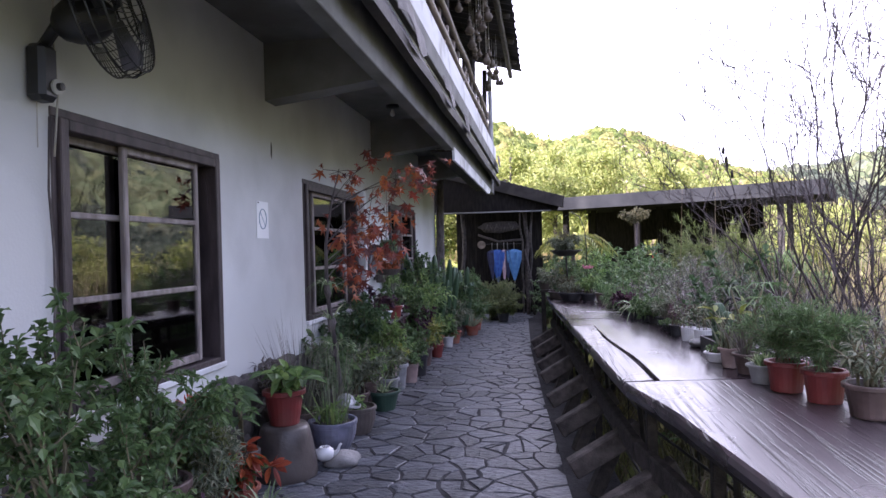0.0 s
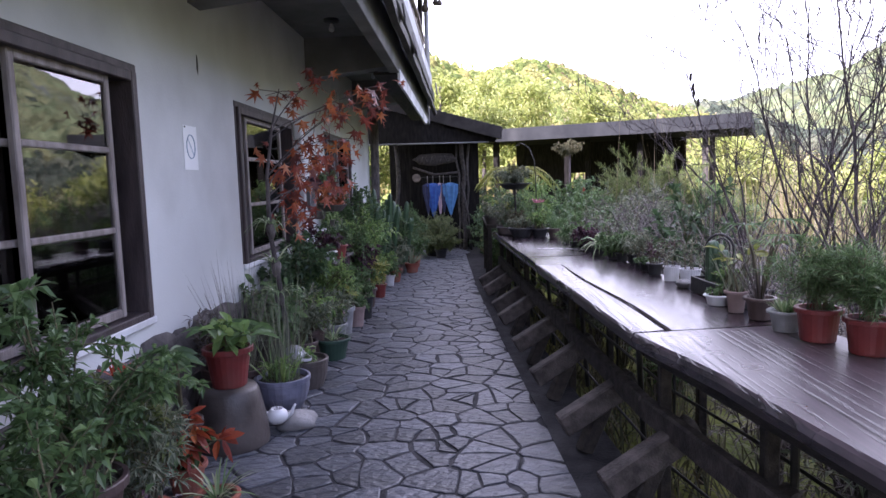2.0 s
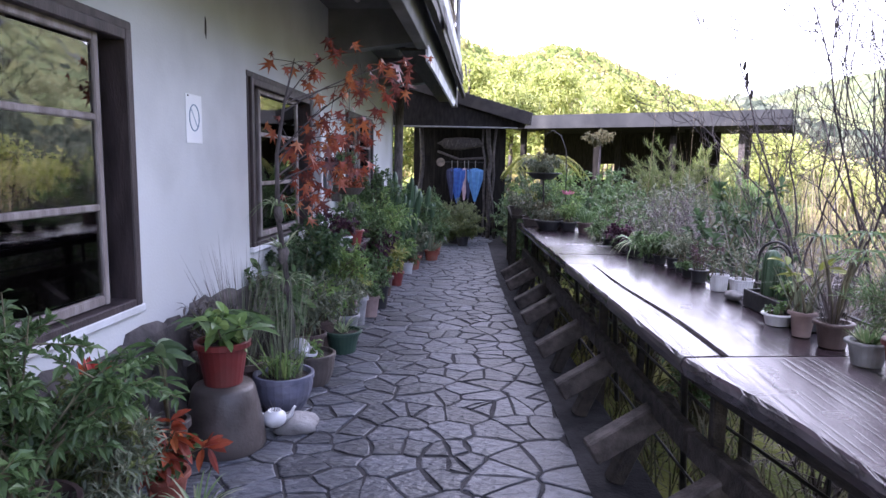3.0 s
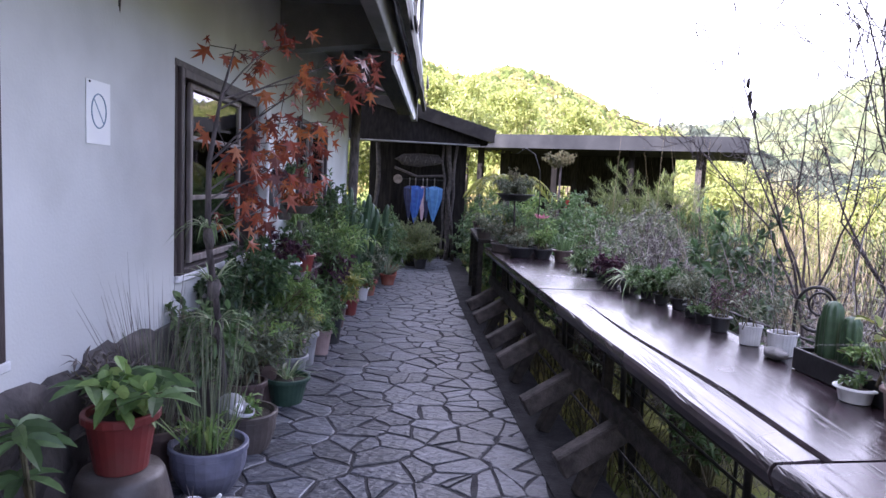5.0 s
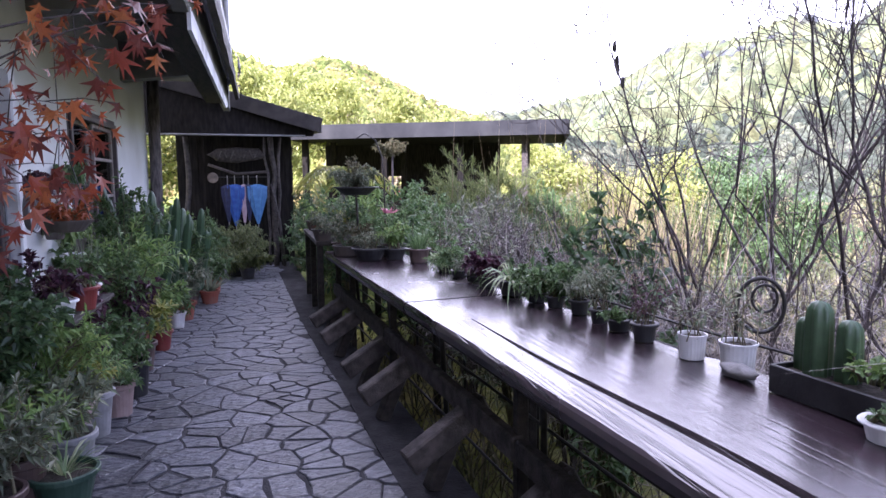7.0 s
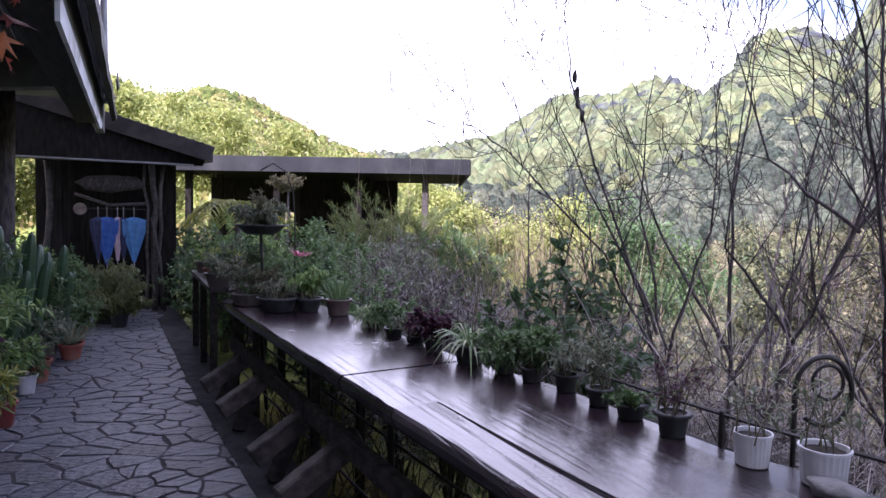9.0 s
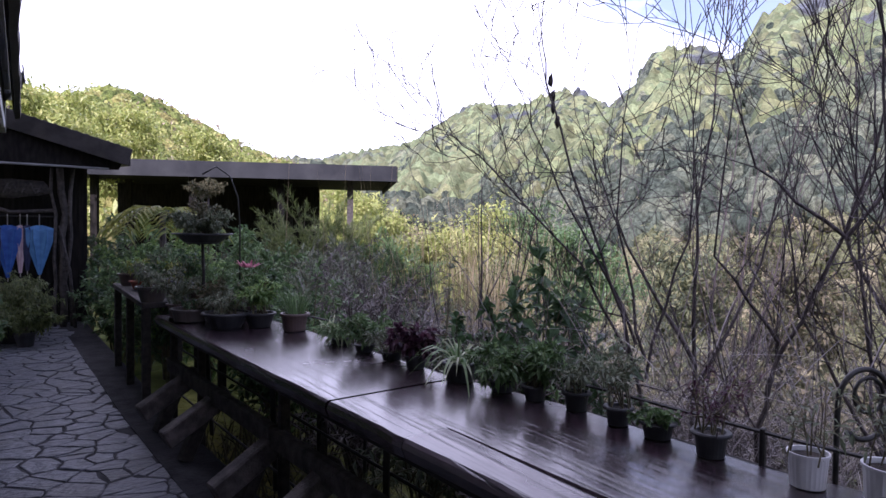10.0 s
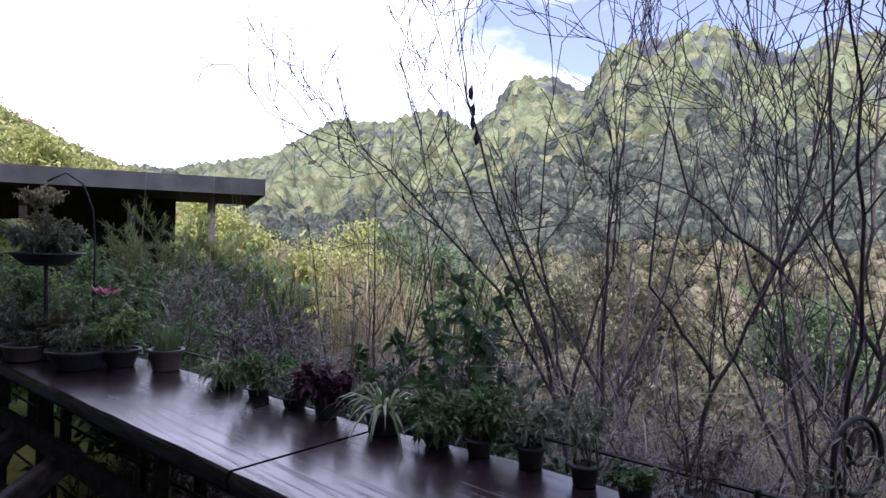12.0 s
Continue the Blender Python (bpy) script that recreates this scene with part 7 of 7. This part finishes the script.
def bare_tree(at, limbs, seed, label, depth=4, r0=0.03, spread=0.55):
    """A leafless tree: main limbs given, boughs and twigs grown from them."""
    rng = np.random.default_rng(seed)
    t = thing("bare_tree", at, label, "tree")
    base = np.array(at)
    for k, limb in enumerate(limbs):
        pts = [np.array(q) - base for q in limb]
        g = Geo()
        fine = []
        for a, b in zip(pts, pts[1:]):
            for i in range(4):
                fine.append(a + (b - a) * i / 4 + rng.normal(0, 0.012, 3))
        fine.append(pts[-1])
        m = len(fine)
        rk = r0 * (1.1 if k == 0 else 0.78)
        g.tube(fine, [max(rk * (1 - 0.85 * i / (m - 1)), 0.0025) for i in range(m)], 7, False)

        def grow(p, d, ln, r, lev):
            if lev == 0 or ln < 0.07:
                return
            q = [p]
            dd = d / np.linalg.norm(d)
            for i in range(3):
                dd = dd + rng.normal(0, 0.14, 3) + (0, 0, 0.06)
                dd /= np.linalg.norm(dd)
                q.append(q[-1] + dd * ln / 3)
            g.tube(q, [max(r * (1 - 0.2 * i), 0.0025) for i in range(4)], 5 if lev > 2 else 4, False)
            for i in (1, 2, 3):
                if rng.uniform() < 0.85:
                    grow(q[i], dd + rng.normal(0, spread, 3) + (0, 0, 0.32), ln * rng.uniform(0.5, 0.8), r * 0.55, lev - 1)

        for i in range(3, m):
            if rng.uniform() > 0.72:
                continue
            d = fine[i] - fine[i - 1]
            grow(fine[i], unit(d) * 0.8 + rng.normal(0, spread, 3) + (0, 0, 0.15), rng.uniform(0.35, 0.85), max(rk * 0.45 * (1 - 0.6 * i / m), 0.003), depth - 1)
        part("limb", g, M["twig"], t, smooth=True)
    return t


zb = at_ground(2.55, 7.0)
bare_tree((2.55, 7.0, zb), [
    [(2.55, 7.0, zb), (2.50, 7.12, 0.66), (2.30, 7.35, 1.5), (2.04, 7.56, 2.6), (1.98, 7.62, 3.1)],
    [(2.50, 7.12, 0.66), (2.30, 7.5, 1.4), (1.75, 7.95, 2.15), (1.50, 8.15, 2.35)],
    [(2.50, 7.12, 0.8), (2.42, 7.3, 1.7), (2.46, 7.2, 2.95)],
    [(2.50, 7.12, 0.7), (2.65, 6.95, 1.6), (2.70, 6.85, 3.1)],
    [(2.48, 7.15, 0.9), (2.2, 7.6, 1.9), (1.9, 7.85, 2.75)]], 301, "leafless grey shrub-like tree with seed pods at its tips", 5, 0.015)
zb = at_ground(2.45, 6.3)
bare_tree((2.45, 6.3, zb), [
    [(2.45, 6.3, zb), (2.47, 6.33, 0.6), (2.52, 6.22, 1.05), (2.60, 5.98, 1.62), (2.66, 5.80, 2.5), (2.70, 5.7, 3.4)],
    [(2.60, 5.98, 1.62), (2.45, 6.38, 2.0), (2.34, 6.62, 2.9)],
    [(2.55, 6.1, 1.35), (2.9, 6.0, 2.0), (3.1, 6.1, 2.9)],
    [(2.52, 6.22, 1.05), (2.3, 6.5, 1.5), (2.42, 6.45, 2.9)],
    [(2.60, 5.98, 1.62), (2.85, 5.5, 2.4), (3.0, 5.1, 3.3)]], 302, "leafless dark tree with a forked trunk", 4, 0.0145)
zb = at_ground(2.35, 5.4)
bare_tree((2.35, 5.4, zb), [
    [(2.35, 5.4, zb), (2.30, 5.62, 0.75), (2.33, 5.50, 1.26), (2.29, 5.66, 1.8), (2.27, 5.72, 2.75), (2.35, 5.5, 3.4)],
    [(2.30, 5.62, 0.75), (2.0, 5.5, 1.6), (1.75, 5.5, 2.5), (1.52, 5.49, 2.95)],
    [(2.33, 5.50, 1.26), (2.45, 5.2, 1.9), (2.5, 4.9, 2.9)]], 303, "leafless slender tree close behind the railing", 4, 0.014)
zb = at_ground(3.6, 7.6)
bare_tree((3.6, 7.6, zb), [
    [(3.6, 7.6, zb), (3.55, 7.5, 0.6), (3.4, 7.4, 1.8), (3.5, 7.3, 3.2)],
    [(3.55, 7.5, 0.4), (3.9, 7.2, 1.4), (4.2, 7.0, 2.9)],
    [(3.55, 7.5, 0.6), (3.2, 7.9, 1.5), (3.0, 8.3, 2.6)]], 304, "leafless pale-barked tree on the slope", 5, 0.022)
zb = at_ground(4.4, 6.2)
bare_tree((4.4, 6.2, zb), [
    [(4.4, 6.2, zb), (4.3, 6.1, 0.6), (4.5, 6.0, 1.9), (4.4, 5.9, 3.4)],
    [(4.3, 6.1, 0.3), (4.8, 5.7, 1.5), (5.2, 5.4, 2.9)],
    [(4.3, 6.1, 0.5), (4.0, 6.6, 1.5), (3.9, 6.9, 2.6)]], 305, "leafless tree further down the slope", 4, 0.024)
zb = at_ground(1.9, 3.9)
bare_tree((1.95, 3.9, zb), [
    [(1.95, 3.9, zb), (1.95, 3.95, 0.7), (2.05, 4.1, 1.6), (2.25, 4.4, 2.6), (2.3, 4.6, 3.3)],
    [(1.95, 3.95, 0.7), (1.8, 4.4, 1.5), (1.75, 4.9, 2.3)],
    [(2.05, 4.1, 1.4), (2.3, 3.8, 2.0), (2.4, 3.7, 2.9)]], 306, "leafless tree with purplish branches behind the table", 5, 0.015)
zb = at_ground(2.2, 4.75)
bare_tree((2.2, 4.75, zb), [
    [(2.2, 4.75, zb), (2.15, 4.8, 0.7), (2.2, 4.95, 1.6), (2.15, 5.1, 2.6), (2.2, 5.2, 3.2)],
    [(2.15, 4.8, 0.6), (2.5, 4.6, 1.4), (2.75, 4.5, 2.6)],
    [(2.15, 4.8, 0.7), (1.9, 5.0, 1.5), (1.85, 5.15, 2.5)]], 307, "leafless many-stemmed shrub with upright purplish twigs", 5, 0.015)
zb = at_ground(3.0, 5.9)
bare_tree((3.0, 5.9, zb), [
    [(3.0, 5.9, zb), (3.05, 5.95, 0.5), (3.0, 6.1, 1.5), (3.1, 6.2, 2.7)],
    [(3.05, 5.95, 0.4), (3.3, 5.7, 1.2), (3.5, 5.5, 2.5)],
    [(3.05, 5.95, 0.4), (2.8, 6.3, 1.2), (2.8, 6.5, 2.3)],
    [(3.05, 5.95, 0.3), (3.4, 6.2, 1.0), (3.6, 6.4, 2.2)]], 308, "leafless twiggy shrub on the slope behind the railing", 5, 0.016)
rng = np.random.default_rng(320)
for k, (x, y, top) in enumerate(((5.6, 8.8, 3.0), (6.4, 6.6, 3.2), (7.6, 9.6, 2.6), (5.2, 4.6, 3.4), (8.2, 6.0, 2.6), (3.2, 9.8, 2.2), (4.6, 10.2, 2.3), (3.2, 4.6, 2.9), (9.5, 8.0, 2.2))):
    zb = at_ground(x, y)
    limbs = [[(x, y, zb), (x + rng.normal(0, 0.1), y + rng.normal(0, 0.1), zb + (top - zb) * 0.45), (x + rng.normal(0, 0.3), y + rng.normal(0, 0.3), top)]]
    for _ in range(5):
        a, q = rng.uniform(0, 6.28), rng.uniform(0.25, 0.6)
        limbs.append([(x, y, zb + (top - zb) * q * 0.6), (x + 0.4 * math.cos(a), y + 0.4 * math.sin(a), zb + (top - zb) * q), (x + rng.uniform(0.6, 1.2) * math.cos(a), y + rng.uniform(0.6, 1.2) * math.sin(a), zb + (top - zb) * rng.uniform(0.7, 1.0))])
    bare_tree((x, y, zb), limbs, 330 + k, "leafless twiggy tree on the slope below the terrace", 4, 0.022)
for k, (x, y, z) in enumerate(((2.05, 7.56, 2.62), (2.08, 7.57, 2.52), (2.09, 7.58, 2.45), (2.14, 7.59, 2.36))):
    pd = thing("seed_pod", (x, y, z), "dark dried seed pod on a twig tip", "seed pod", "seed pods")
    part("pod", Geo().blob((0, 0, 0), (0.016, 0.016, 0.042), k, 0.3, 9, 6), M["pod"], pd, smooth=True)
ring = thing("iron_hook", (1.44, 5.44, 0), "thick bent black iron crook behind the white pots", "hook")
crook = [(0.085 - 0.085 * math.cos(a), -0.045 + 0.045 * math.cos(a), 1.07 + 0.12 * math.sin(a)) for a in np.linspace(0, 5.4, 26)]
part("rod", Geo().tube([(0, 0, at_ground(1.44, 5.44)), (0, 0, 0.90)] + crook, 0.0095, 8), M["iron"], ring, smooth=True)
part("inner_ring", Geo().tube([(0.10 + 0.045 * math.cos(a), -0.05 - 0.025 * math.cos(a), 1.10 + 0.06 * math.sin(a)) for a in np.linspace(0, 6.283, 25)], 0.0065, 7, False), M["iron"], ring, smooth=True)



# ---- trees round the garden ----
def leafy_tree(x, y, height, radius, leaf, count, ll, lw, label, seed, trunk=0.12, bare=0.35):
    rng = np.random.default_rng(seed)
    z = at_ground(x, y) - 0.1
    t = thing("tree", (x, y, z), label, "tree")
    g, tips = Geo(), []
    lean = rng.normal(0, 0.05, 2) * height
    g.tube([(0, 0, 0), (lean[0] * 0.4, lean[1] * 0.4, height * 0.45), (lean[0], lean[1], height * 0.92)], [trunk, trunk * 0.75, trunk * 0.15], 8)
    for k in range(20):
        h = height * rng.uniform(bare, 0.92)
        a, ln = rng.uniform(0, 6.28), radius * rng.uniform(0.55, 1.0) * (1.15 - 0.55 * h / height)
        p0 = np.array((lean[0] * h / height, lean[1] * h / height, h))
        p2 = p0 + (ln * math.cos(a), ln * math.sin(a), ln * rng.uniform(0.15, 0.6))
        p1 = (p0 + p2) / 2 + (0, 0, 0.1 * ln)
        g.tube([p0, p1, p2], [trunk * 0.3, trunk * 0.18, trunk * 0.05], 5, False)
        tips += [p1, p2, (p1 + p2) / 2, p2 + rng.normal(0, 0.15 * radius, 3), (p0 + p1) / 2 + (0, 0, 0.1)]
    part("trunk", g, M["bark"], t, smooth=True)
    tips = np.array(tips)
    pick = rng.integers(0, len(tips), count)
    at = tips[pick] + rng.normal(0, 0.13 * radius, (count, 3)) * (1, 1, 0.7)
    part("crown", leaves(Geo(), at, rng.normal(0, 1, (count, 3)) + (0, 0, 0.2), rng.uniform(0.7, 1.3, count) * ll * 1.5, lw * 1.6, rng=rng), L[leaf], t)


k = 0
for x, y, h, rad, leaf, cnt, ll, lw, lab in (
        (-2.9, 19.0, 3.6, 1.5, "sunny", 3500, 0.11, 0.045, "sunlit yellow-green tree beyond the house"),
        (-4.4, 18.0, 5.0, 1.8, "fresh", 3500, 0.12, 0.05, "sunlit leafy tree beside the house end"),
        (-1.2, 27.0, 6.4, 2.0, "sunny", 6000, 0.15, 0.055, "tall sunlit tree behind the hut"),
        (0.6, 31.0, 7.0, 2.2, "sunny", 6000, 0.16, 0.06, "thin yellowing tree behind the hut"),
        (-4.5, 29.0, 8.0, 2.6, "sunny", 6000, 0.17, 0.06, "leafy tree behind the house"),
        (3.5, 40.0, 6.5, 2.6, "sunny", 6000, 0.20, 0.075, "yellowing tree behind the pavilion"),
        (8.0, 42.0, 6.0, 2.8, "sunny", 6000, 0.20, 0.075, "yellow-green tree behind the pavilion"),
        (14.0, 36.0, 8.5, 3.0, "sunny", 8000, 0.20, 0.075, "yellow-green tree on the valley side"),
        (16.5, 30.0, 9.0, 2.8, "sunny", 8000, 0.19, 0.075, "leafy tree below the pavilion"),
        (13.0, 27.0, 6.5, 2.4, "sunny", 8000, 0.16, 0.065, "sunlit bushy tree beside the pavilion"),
        (20.0, 26.0, 8.0, 3.0, "mid", 8000, 0.20, 0.075, "dull green tree in the valley"),
        (23.0, 34.0, 9.5, 3.6, "mid", 8000, 0.24, 0.09, "green tree in the valley"),
        (27.0, 20.0, 7.0, 3.0, "dull", 7000, 0.22, 0.08, "brownish autumn tree in the valley"),
        (29.0, 27.0, 8.0, 3.4, "far", 8000, 0.24, 0.09, "yellowish tree in the valley"),
        (33.0, 14.0, 7.0, 3.2, "mid", 7000, 0.24, 0.09, "dull tree far down the valley"),
        (11.0, 19.0, 4.4, 1.8, "olive", 6000, 0.13, 0.05, "yellow-green bushy tree on the slope")):
    leafy_tree(x, y, h, rad, leaf, cnt, ll, lw, lab, 400 + k, 0.05 + 0.012 * h)
    k += 1


def forest(name, count, a0, a1, r0, r1, up, size, leaf, label, seed, power=1.0):
    """Sprays of foliage standing all over a wooded slope."""
    rng = np.random.default_rng(seed)
    aa, rr = np.radians(rng.uniform(a0, a1, count)), r0 + (r1 - r0) * rng.uniform(0, 1, count) ** power
    x, y = CENTRE[0] + rr * np.sin(aa), CENTRE[1] + rr * np.cos(aa)
    clump = (0.9 - cells(x, y, size * 3.5, 3.0)).clip(0.02)
    z = ground_z(x, y) + up * clump * rng.uniform(0.2, 1.0, count)
    way = rng.normal(0, 1, (count, 3)) + (0, 0, 0.5)
    solid(name, leaves(Geo(), np.stack([x, y, z], 1), way, rng.uniform(0.6, 1.3, count) * size, rng.uniform(0.4, 0.7, count) * size, rng=rng), L[leaf], label, "woodland", "stuff")


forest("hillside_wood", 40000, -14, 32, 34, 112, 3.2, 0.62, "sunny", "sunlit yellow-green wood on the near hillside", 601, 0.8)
forest("hillside_wood", 9000, 7, 32, 34, 112, 3.6, 0.6, "reed", "autumn-brown trees among the hillside wood", 602, 0.8)


def crowns(name, count, a0, a1, r0, r1, size, leaf, label, seed, power=1.0, bare=0.0):
    """Lumpy tree crowns standing close together on a slope."""
    rng = np.random.default_rng(seed)
    bm = bmesh.new()
    bmesh.ops.create_icosphere(bm, subdivisions=2, radius=1.0)
    unit_v = np.array([q.co[:] for q in bm.verts])
    unit_f = np.array([[q.index for q in f.verts] for f in bm.faces])
    bm.free()
    shapes = [unit_v * rng.uniform(0.80, 1.15, (len(unit_v), 1)) for _ in range(9)]
    aa, rr = np.radians(rng.uniform(a0, a1, count)), r0 + (r1 - r0) * rng.uniform(0, 1, count) ** power
    x, y = CENTRE[0] + rr * np.sin(aa), CENTRE[1] + rr * np.cos(aa)
    z = ground_z(x, y)
    keep = ~((cells(x, y, 38.0, 9.0) < bare) & (z > 22))
    x, y, z = x[keep], y[keep], z[keep]
    m = len(x)
    wide, tall = size * rng.uniform(0.6, 1.25, m), size * rng.uniform(0.7, 1.5, m)
    pick = rng.integers(0, 9, m)
    turn = rng.uniform(0, 6.283, m)
    v = np.stack([shapes[k] for k in pick])
    c, q = np.cos(turn)[:, None], np.sin(turn)[:, None]
    vx = (v[:, :, 0] * c - v[:, :, 1] * q) * wide[:, None] + x[:, None]
    vy = (v[:, :, 0] * q + v[:, :, 1] * c) * wide[:, None] + y[:, None]
    vz = v[:, :, 2] * tall[:, None] + (z + tall * 0.45)[:, None]
    f = (unit_f[None] + (np.arange(m) * len(unit_v))[:, None, None]).reshape(-1, 3)
    me = bpy.data.meshes.new(name)
    me.vertices.add(m * len(unit_v))
    me.vertices.foreach_set("co", np.stack([vx, vy, vz], -1).astype(np.float32).ravel())
    me.loops.add(len(f) * 3)
    me.polygons.add(len(f))
    me.loops.foreach_set("vertex_index", f.astype(np.int32).ravel())
    me.polygons.foreach_set("loop_start", np.arange(0, len(f) * 3, 3, dtype=np.int32))
    me.polygons.foreach_set("use_smooth", np.ones(len(f), dtype=bool))
    me.materials.append(L[leaf])
    me.update(calc_edges=True)
    tagged(new(name, me), label, "woodland", kind="stuff")


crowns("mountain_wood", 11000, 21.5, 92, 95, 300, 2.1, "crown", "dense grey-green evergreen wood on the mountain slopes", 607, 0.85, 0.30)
crowns("mountain_wood", 2600, 24, 92, 34, 150, 1.15, "crown_warm", "yellowish and bare brown trees low on the mountain", 608, 1.0)
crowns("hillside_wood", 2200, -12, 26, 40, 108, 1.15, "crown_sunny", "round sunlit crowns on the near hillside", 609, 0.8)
forest("valley_wood", 26000, 30, 92, 26, 100, 3.5, 0.6, "dull", "dull green and brown scrub wood in the valley", 605, 1.0)
forest("valley_wood", 5000, 26, 60, 28, 80, 4.0, 0.5, "far", "pale green scrub wood in the valley", 606, 1.0)

# ---- paving stones and plinth stones ----
def clip(poly, p, nrm):
    out = []
    for i, a in enumerate(poly):
        b = poly[(i + 1) % len(poly)]
        da, db = (a[0] - p[0]) * nrm[0] + (a[1] - p[1]) * nrm[1], (b[0] - p[0]) * nrm[0] + (b[1] - p[1]) * nrm[1]
        if da <= 0:
            out.append(a)
        if da * db < 0:
            q = da / (da - db)
            out.append((a[0] + (b[0] - a[0]) * q, a[1] + (b[1] - a[1]) * q))
    return out


rng = np.random.default_rng(500)
SX, SY = 0.245, 0.180
seeds = {}
for i in range(-1, 15):
    for j in range(-2, 92):
        seeds[(i, j)] = (WX + (i + 0.5 * (j % 2) + rng.uniform(-0.22, 1.22)) * SX, 0.4 + (j + rng.uniform(-0.22, 1.22)) * SY)


def stone_outline(key):
    c = seeds[key]
    poly = [(c[0] - 0.5, c[1] - 0.5), (c[0] + 0.5, c[1] - 0.5), (c[0] + 0.5, c[1] + 0.5), (c[0] - 0.5, c[1] + 0.5)]
    for di in (-2, -1, 0, 1, 2):
        for dj in (-2, -1, 0, 1, 2):
            o = seeds.get((key[0] + di, key[1] + dj))
            if o is None or (di == 0 and dj == 0):
                continue
            d = (o[0] - c[0], o[1] - c[1])
            ln = math.hypot(*d)
            nrm = (d[0] / ln, d[1] / ln)
            h = ln / 2 - rng.uniform(0.005, 0.014)
            poly = clip(poly, (c[0] + nrm[0] * h, c[1] + nrm[1] * h), nrm)
    return poly


def stone(geo, poly, c, h, seed):
    """A split slab: rough outline, eased top edge, slightly uneven face."""
    pts = []
    for i, a in enumerate(poly):
        b = poly[(i + 1) % len(poly)]
        pts.append(a)
        if math.hypot(a[0] - b[0], a[1] - b[1]) > 0.07:
            w = rng.normal(0, 0.009, 2)
            pts.append(((a[0] + b[0]) / 2 + w[0] - 0.004 * (a[0] + b[0] - 2 * c[0]), (a[1] + b[1]) / 2 + w[1] - 0.004 * (a[1] + b[1] - 2 * c[1])))
    m = len(pts)
    tilt = rng.normal(0, 0.008, 2)
    lift = lambda q: h + tilt[0] * (q[0] - c[0]) + tilt[1] * (q[1] - c[1])
    low = [(q[0], q[1], -0.002) for q in pts]
    mid = [(q[0], q[1], lift(q) - 0.004) for q in pts]
    top = [(c[0] + (q[0] - c[0]) * 0.95, c[1] + (q[1] - c[1]) * 0.95, lift(q)) for q in pts]
    fs = [(i, (i + 1) % m, m + (i + 1) % m, m + i) for i in range(m)]
    fs += [(m + i, m + (i + 1) % m, 2 * m + (i + 1) % m, 2 * m + i) for i in range(m)]
    fs.append(tuple(range(2 * m, 3 * m)))
    return geo.add(low + mid + top, fs)


floor_ob = bpy.data.objects["floor"]
rest, laid = Geo(), 0
for key in sorted(seeds, key=lambda q: q[1]):
    c = seeds[key]
    limit = front_x(c[1]) - 0.09 + rng.uniform(-0.05, 0.05)
    if not (WX + 0.1 < c[0] < limit - 0.04 and 0.9 < c[1] < 16.4):
        continue
    poly = clip(stone_outline(key), (limit, c[1]), (1, 0))
    if len(poly) < 3 or (max(q[0] for q in poly) - min(q[0] for q in poly)) < 0.05:
        continue
    h = rng.uniform(0.005, 0.011)
    if 3.0 < c[1] < 9.2 and c[0] > -1.62 and laid < 300:
        g = stone(Geo(), [(q[0] - c[0], q[1] - c[1]) for q in poly], (0, 0), h, laid)
        ob = part("flagstone", g, M["flag"], floor_ob)
        ob.location = (c[0], c[1], 0)
        laid += 1
    else:
        stone(rest, poly, c, h, 0)
tagged(part("flagstones", rest, M["flag"], floor_ob), kind="stuff")
plinth_ob = bpy.data.objects["wall_house"]
rng = np.random.default_rng(501)
y, row = 4.55, 0
part("stone_bed", Geo().box((WX + 0.012, 8.2, 0.34), (0.03, 11.3, 0.68), b=0.01), M["plinth"], plinth_ob)
for row, (z, hgt) in enumerate(((0.12, 0.30), (0.34, 0.28), (0.53, 0.26), (0.66, 0.12))):
    y = 2.62 + 0.1 * row
    while y < 13.6:
        ln = rng.uniform(0.20, 0.55)
        if row == 3 and rng.uniform() < 0.45:
            y += ln
            continue
        part("stone", Geo().blob((WX + 0.0, y + ln / 2, z + rng.normal(0, 0.02)), (0.05 + 0.02 * rng.uniform(), ln * 0.60, hgt * 0.66), int(y * 10) + row, 0.26, 12, 6), M["plinth"], plinth_ob, smooth=True)
        y += ln
